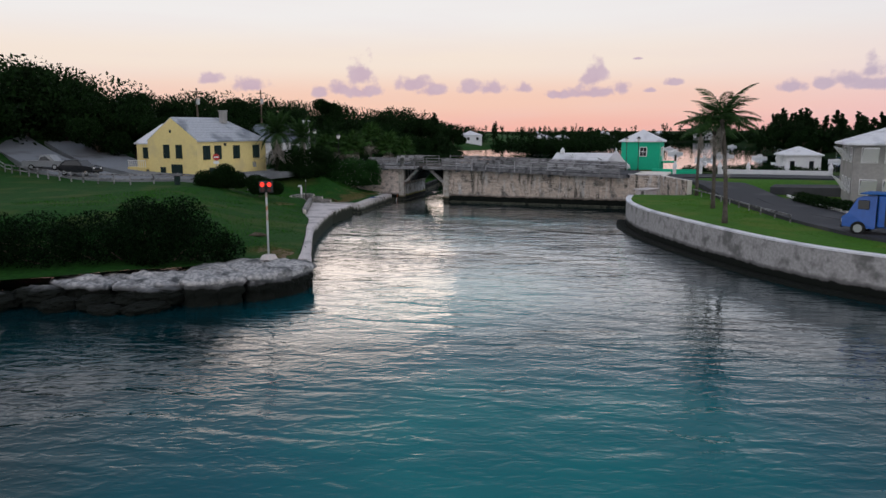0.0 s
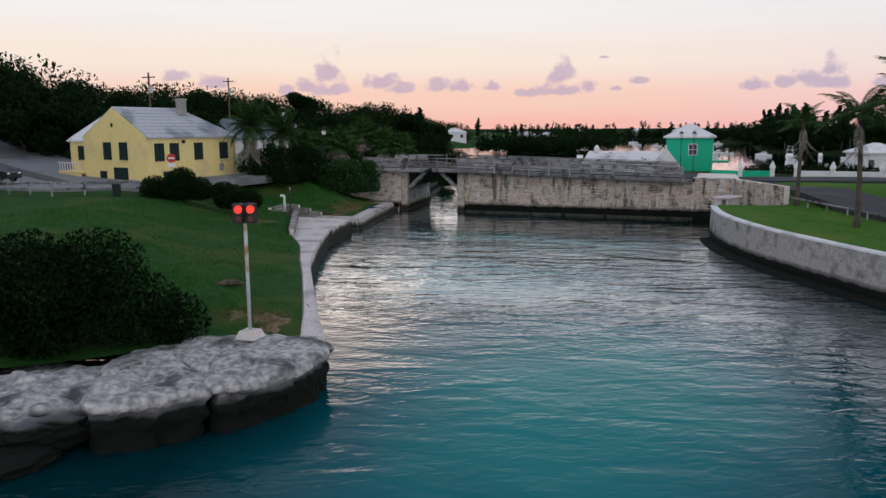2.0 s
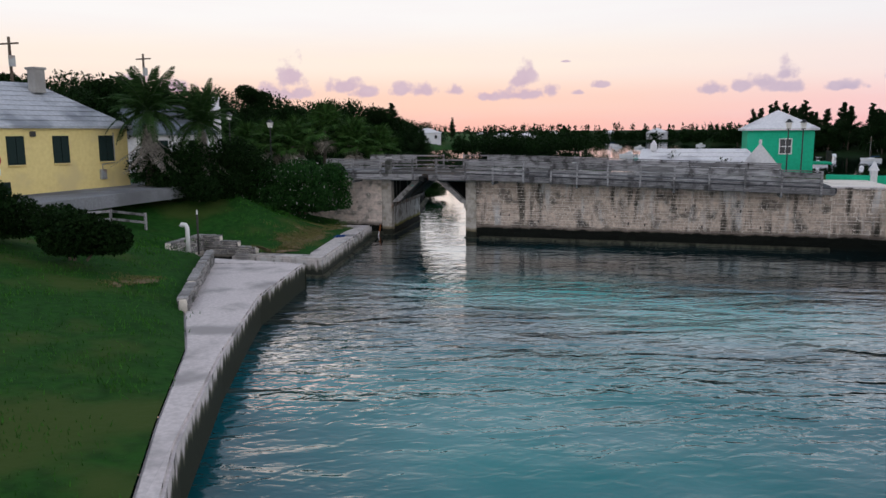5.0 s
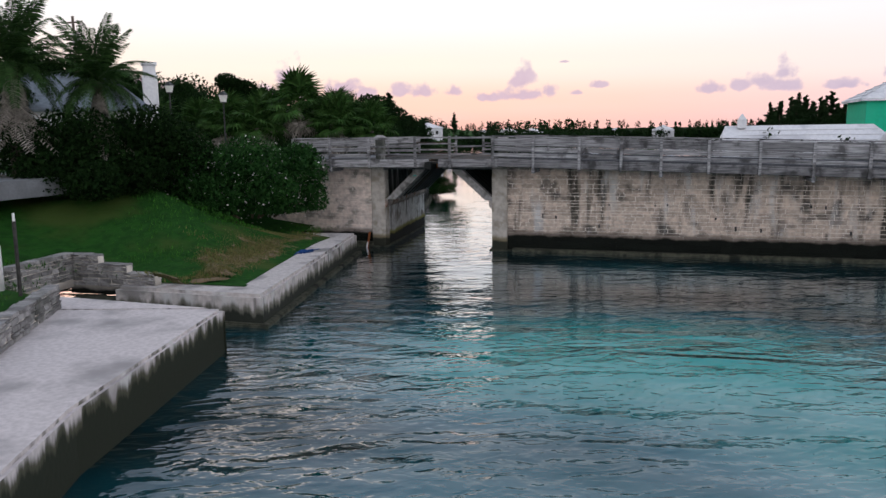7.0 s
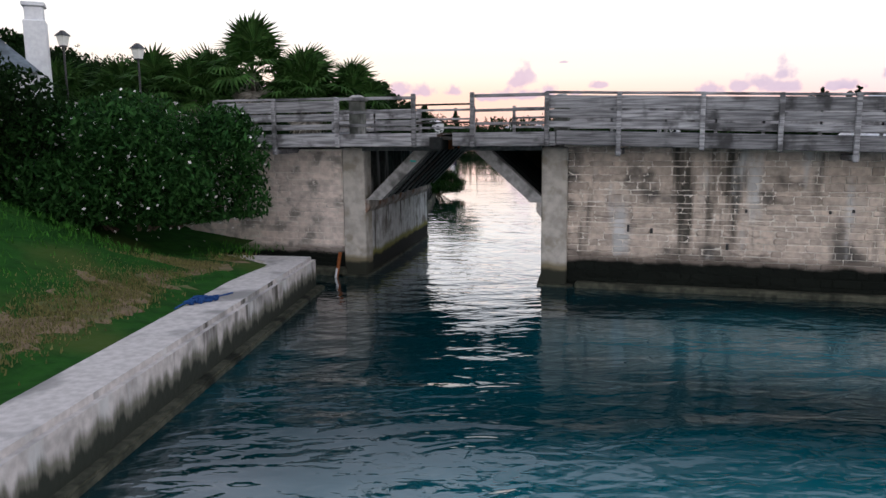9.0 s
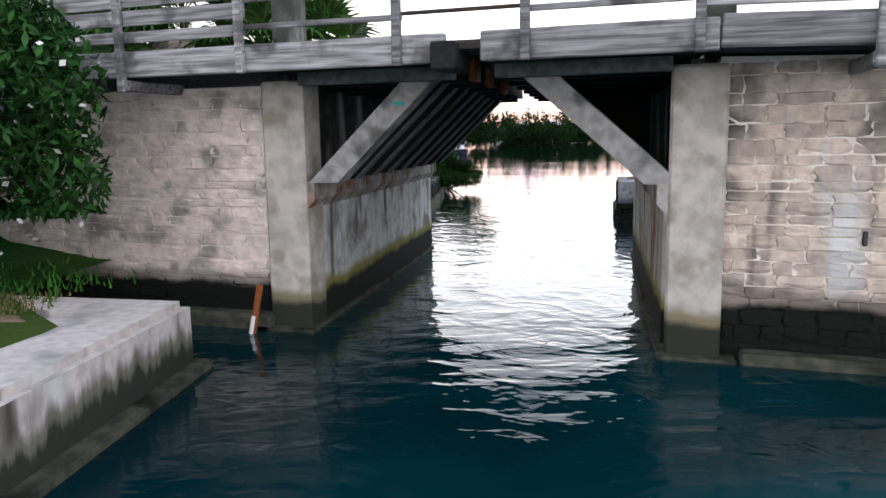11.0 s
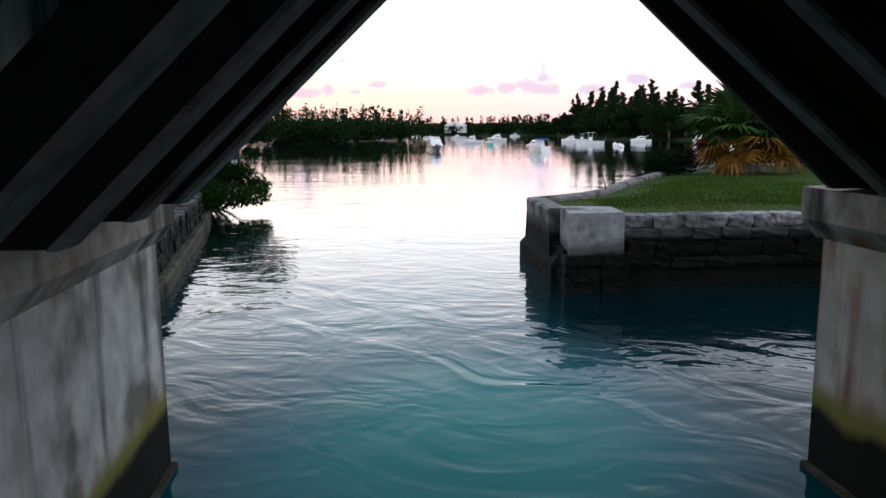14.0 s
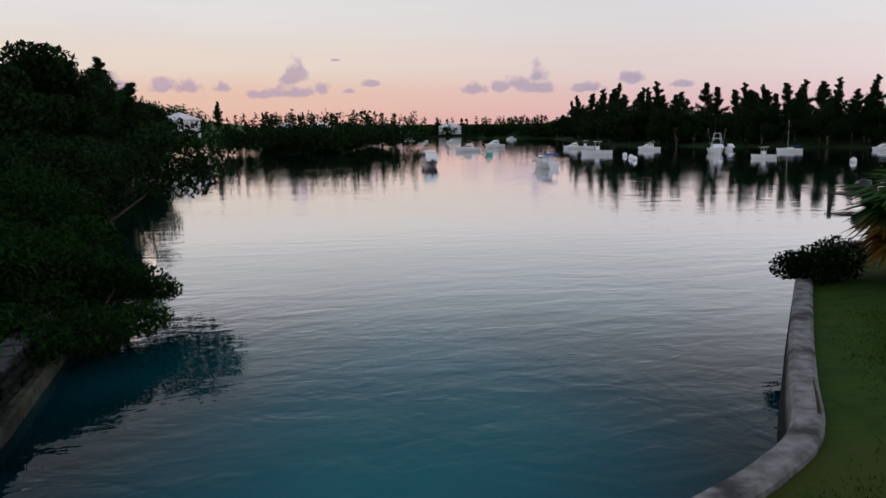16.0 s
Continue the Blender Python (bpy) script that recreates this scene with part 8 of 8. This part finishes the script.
jetty = thing("jetty", "short pale jetty at the west bank", "jetty", pose(-75.0, 190.5, 0, 0, 0, 10))
for k in range(10):
    part("plank", Geo().box(-2.2 + 0.5 * k, 0, 0.75, 0.46, 1.5, 0.08, 0.01), FRAME_WHITE, jetty)
for x in (-2, 2.2):
    for y in (-0.6, 0.6):
        part("pile", Geo().tube([(x, y, -1.6), (x, y, 0.8)], 0.1, 8), DARK_TIMBER, jetty)

# ---- stones of the walls ----
STONE_MESHES = []
for i in range(10):
    r = random.Random(900 + i)
    bm = bmesh.new()
    bmesh.ops.create_cube(bm, size=1.0)
    bmesh.ops.bevel(bm, geom=bm.edges[:], offset=0.06, segments=1, affect="EDGES")
    for v in bm.verts:
        v.co += Vector((r.uniform(-0.035, 0.035), r.uniform(-0.09, 0.09), r.uniform(-0.05, 0.05)))
    me = bpy.data.meshes.new("stone")
    bm.to_mesh(me)
    bm.free()
    STONE_MESHES.append(me)


def rough_stones(name, material, cuts, jitter, seed):
    """Uneven stones: cubes cut up, pulled round and roughened."""
    out = []
    for i in range(9):
        bm = bmesh.new()
        bmesh.ops.create_cube(bm, size=1.0)
        bmesh.ops.subdivide_edges(bm, edges=bm.edges[:], cuts=cuts, use_grid_fill=True)
        for v in bm.verts:
            p = v.co * 2.6 + Vector((i * 5.3 + seed, 0, 0))
            v.co = v.co.lerp(v.co.normalized() * 0.65, 0.16) + Vector((noise.noise(p), noise.noise(p + Vector((9, 0, 0))), noise.noise(p + Vector((0, 9, 0))))) * jitter
        me = bpy.data.meshes.new(name)
        bm.to_mesh(me)
        bm.free()
        me.materials.append(material)
        out.append(me)
    return out


def stone_variants(material):
    out = []
    for me in STONE_MESHES:
        c = me.copy()
        c.materials.append(material)
        out.append(c)
    return out


def courses(x0, x1, z_low, top, seed, height=0.27, wide=(0.42, 0.95), gap=0.022):
    """Places of stones in a wall: (middle, level, width, height)."""
    r = random.Random(seed)
    out, z = [], z_low
    while z < top(x0) or z < top(x1):
        h = height * r.uniform(0.66, 1.3)
        x = x0 - r.uniform(0, 0.4)
        while x < x1:
            w = r.uniform(*wide)
            a, b = max(x, x0), min(x + w, x1)
            hh = min(h, top((a + b) / 2) - z)
            if b - a > 0.1 and hh > 0.08:
                out.append(((a + b) / 2, z + hh / 2 + r.uniform(-0.006, 0.006), b - a - gap * r.uniform(0.5, 2.2), hh - gap * r.uniform(0.6, 1.8)))
            x += w
        z += h
    return out


def wall_stones(parent, m, spots, meshes, seed, depth=0.16, most=300, near=None, rest_material=None):
    """Stones as parts along a wall whose matrix is m (x along, y into the wall, z up); past the most, the rest is one part."""
    r = random.Random(seed)
    if near is not None:
        spots = sorted(spots, key=lambda s: abs(s[0] - near))
    for x, z, w, h in spots[:most]:
        k = r.uniform(-0.02, 0.02)
        part("stone", meshes[r.randrange(len(meshes))], None, parent,
             at=m @ pose(x, k, z, r.uniform(-1.2, 1.2), r.uniform(-0.6, 0.6), r.uniform(-1.0, 1.0)) @ Matrix.Diagonal((w, depth, h, 1)))
    if len(spots) > most:
        g = Geo()
        for x, z, w, h in spots[most:]:
            g.box(x, r.uniform(-0.015, 0.015), z, w, depth, h, 0.015, m)
        tagged(part("masonry", g, rest_material, parent), kind="stuff")


BRIDGE_STONES = rough_stones("stone", STONE, 2, 0.13, 40)
wall_stones(right_wall, pose(0, FACE + 0.05, 0), courses(-36.9, -14.76, 0.12, lambda x: deck_z(x) + 0.03, 1, 0.19, (0.25, 0.72), 0.014), BRIDGE_STONES, 11, near=-37.0, rest_material=STONE_REST)
# weep holes: solid black boxes, the shade inside put into the colour
r = random.Random(77)
for k in range(16):
    x = -36.2 + 20.5 * (k + r.random()) / 16
    part("weep_hole", Geo().box(x, FACE - 0.045, r.choice((1.25, 1.7, 1.75, 2.3)) + r.uniform(-0.05, 0.05), r.uniform(0.05, 0.09), 0.06, r.uniform(0.08, 0.2), 0.012), BLACK, right_wall, "black block for the shade in a weep hole")
LIMED_STONES = rough_stones("stone", LIMED, 2, 0.13, 70)
wall_stones(left_wall, pose(0, FACE + 0.05, 0), courses(-49.5, -43.9, 0.15, lambda x: 3.95, 2, 0.17, (0.2, 0.75), 0.010), LIMED_STONES, 12, most=300, near=-44.0, rest_material=LIMED_REST)
wall_stones(return_wall, pose(0, FACE + 0.05, 0), courses(-14.74, -11.25, 0.2, lambda x: 3.74, 3), BRIDGE_STONES, 13, most=100, rest_material=STONE_REST)
ang = math.degrees(math.atan2(80.2 - 88.06, -7.7 + 11.2))
wall_stones(return_wall, pose(-11.2, 88.0, 0, 0, 0, ang) @ pose(0, -0.0, 0), courses(0.05, 8.5, 1.2, lambda x: 3.74, 4), BRIDGE_STONES, 14, most=200, rest_material=STONE_REST)
g = Geo()
g.box(-13.0, 88.2, 3.78, 3.6, 0.6, 0.14, 0.02)
tagged(part("wall_coping", g, CONCRETE), "flat pale coping on the return wall", "coping", kind="structure")

GREY_STONES = stone_variants(DRYSTONE)


def low_wall(line, z0, tops, seed, label, depth=0.36, h=0.13):
    """A dry-stone garden wall along a line, stepping with its tops."""
    w = tagged(thing("low_stone_wall", label, "wall", kind="structure"))
    for (a, b), t in zip(zip(line, line[1:]), tops):
        d = Vector((b[0] - a[0], b[1] - a[1], 0))
        m = pose(a[0], a[1], 0, 0, 0, math.degrees(math.atan2(d.y, d.x)))
        part("wall_core", Geo().box(d.length / 2, 0, (z0 - 0.3 + t - 0.06) / 2, d.length, depth - 0.1, t - 0.06 - z0 + 0.3, 0.01, m), MORTAR, w)
        wall_stones(w, m, courses(0, d.length, z0 - 0.04, lambda x: t, seed, h, (0.25, 0.6), 0.02), GREY_STONES, seed, depth)
        seed += 1
    return w


low_wall([(-39.7, 59.4), (-41.15, 61.9), (-43.0, 65.2), (-44.75, 68.35)], 1.2, (1.72, 1.8, 1.84), 21, "low grey dry-stone wall along the landing")
low_wall([(-47.75, 69.1), (-48.15, 72.5)], 1.1, (1.95,), 25, "low grey dry-stone wall at the head of the inlet")
low_wall([(-48.15, 72.55), (-47.0, 72.6), (-45.9, 72.6), (-44.8, 72.55)], 0.9, (1.9, 1.62, 1.36), 27, "low stepped dry-stone wall above the inlet")

SEA_STONES = rough_stones("rough_stone", DARKSTONE, 2, 0.13, 0)
sea = thing("old_sea_wall", "old dark sea wall of big rough blocks", "wall", kind="structure")
m = pose(-38.6, 104.62, 0, 0, 0, 5.0)
wall_stones(sea, m, courses(0.0, 8.5, 0.35, lambda x: 1.38, 31, 0.30, (0.32, 0.85), 0.01), SEA_STONES, 31, 0.5)
m = pose(-39.42, 104.2, 0, 0, 0, 92)
wall_stones(sea, m, courses(0.0, 3.6, -0.1, lambda x: 0.72, 32, 0.28, (0.3, 0.7), 0.01), SEA_STONES, 32, 0.5)
m = pose(-39.7, 104.15, 0, 0, 0, 2)
wall_stones(sea, m, courses(0.0, 1.1, -0.1, lambda x: 0.66, 33, 0.26, (0.25, 0.5), 0.01), SEA_STONES, 33, 0.4)
bank = thing("bank_wall", "dark mossy stone bank wall of squared blocks", "wall", kind="structure")
for (a, b), sd in zip(zip([(-46.5, 97.6), (-47.4, 103.9), (-49.55, 112.6), (-51.0, 117.6)], [(-47.4, 103.9), (-49.55, 112.6), (-51.0, 117.6)]), (41, 42, 43)):
    d = Vector((b[0] - a[0], b[1] - a[1], 0))
    m = pose(a[0] + 0.18, a[1], 0, 0, 0, math.degrees(math.atan2(d.y, d.x)))
    wall_stones(bank, m, courses(0, d.length, 0.28, lambda x: 1.0, sd, 0.34, (0.5, 0.9), 0.025), SEA_STONES, sd, 0.42, most=100)
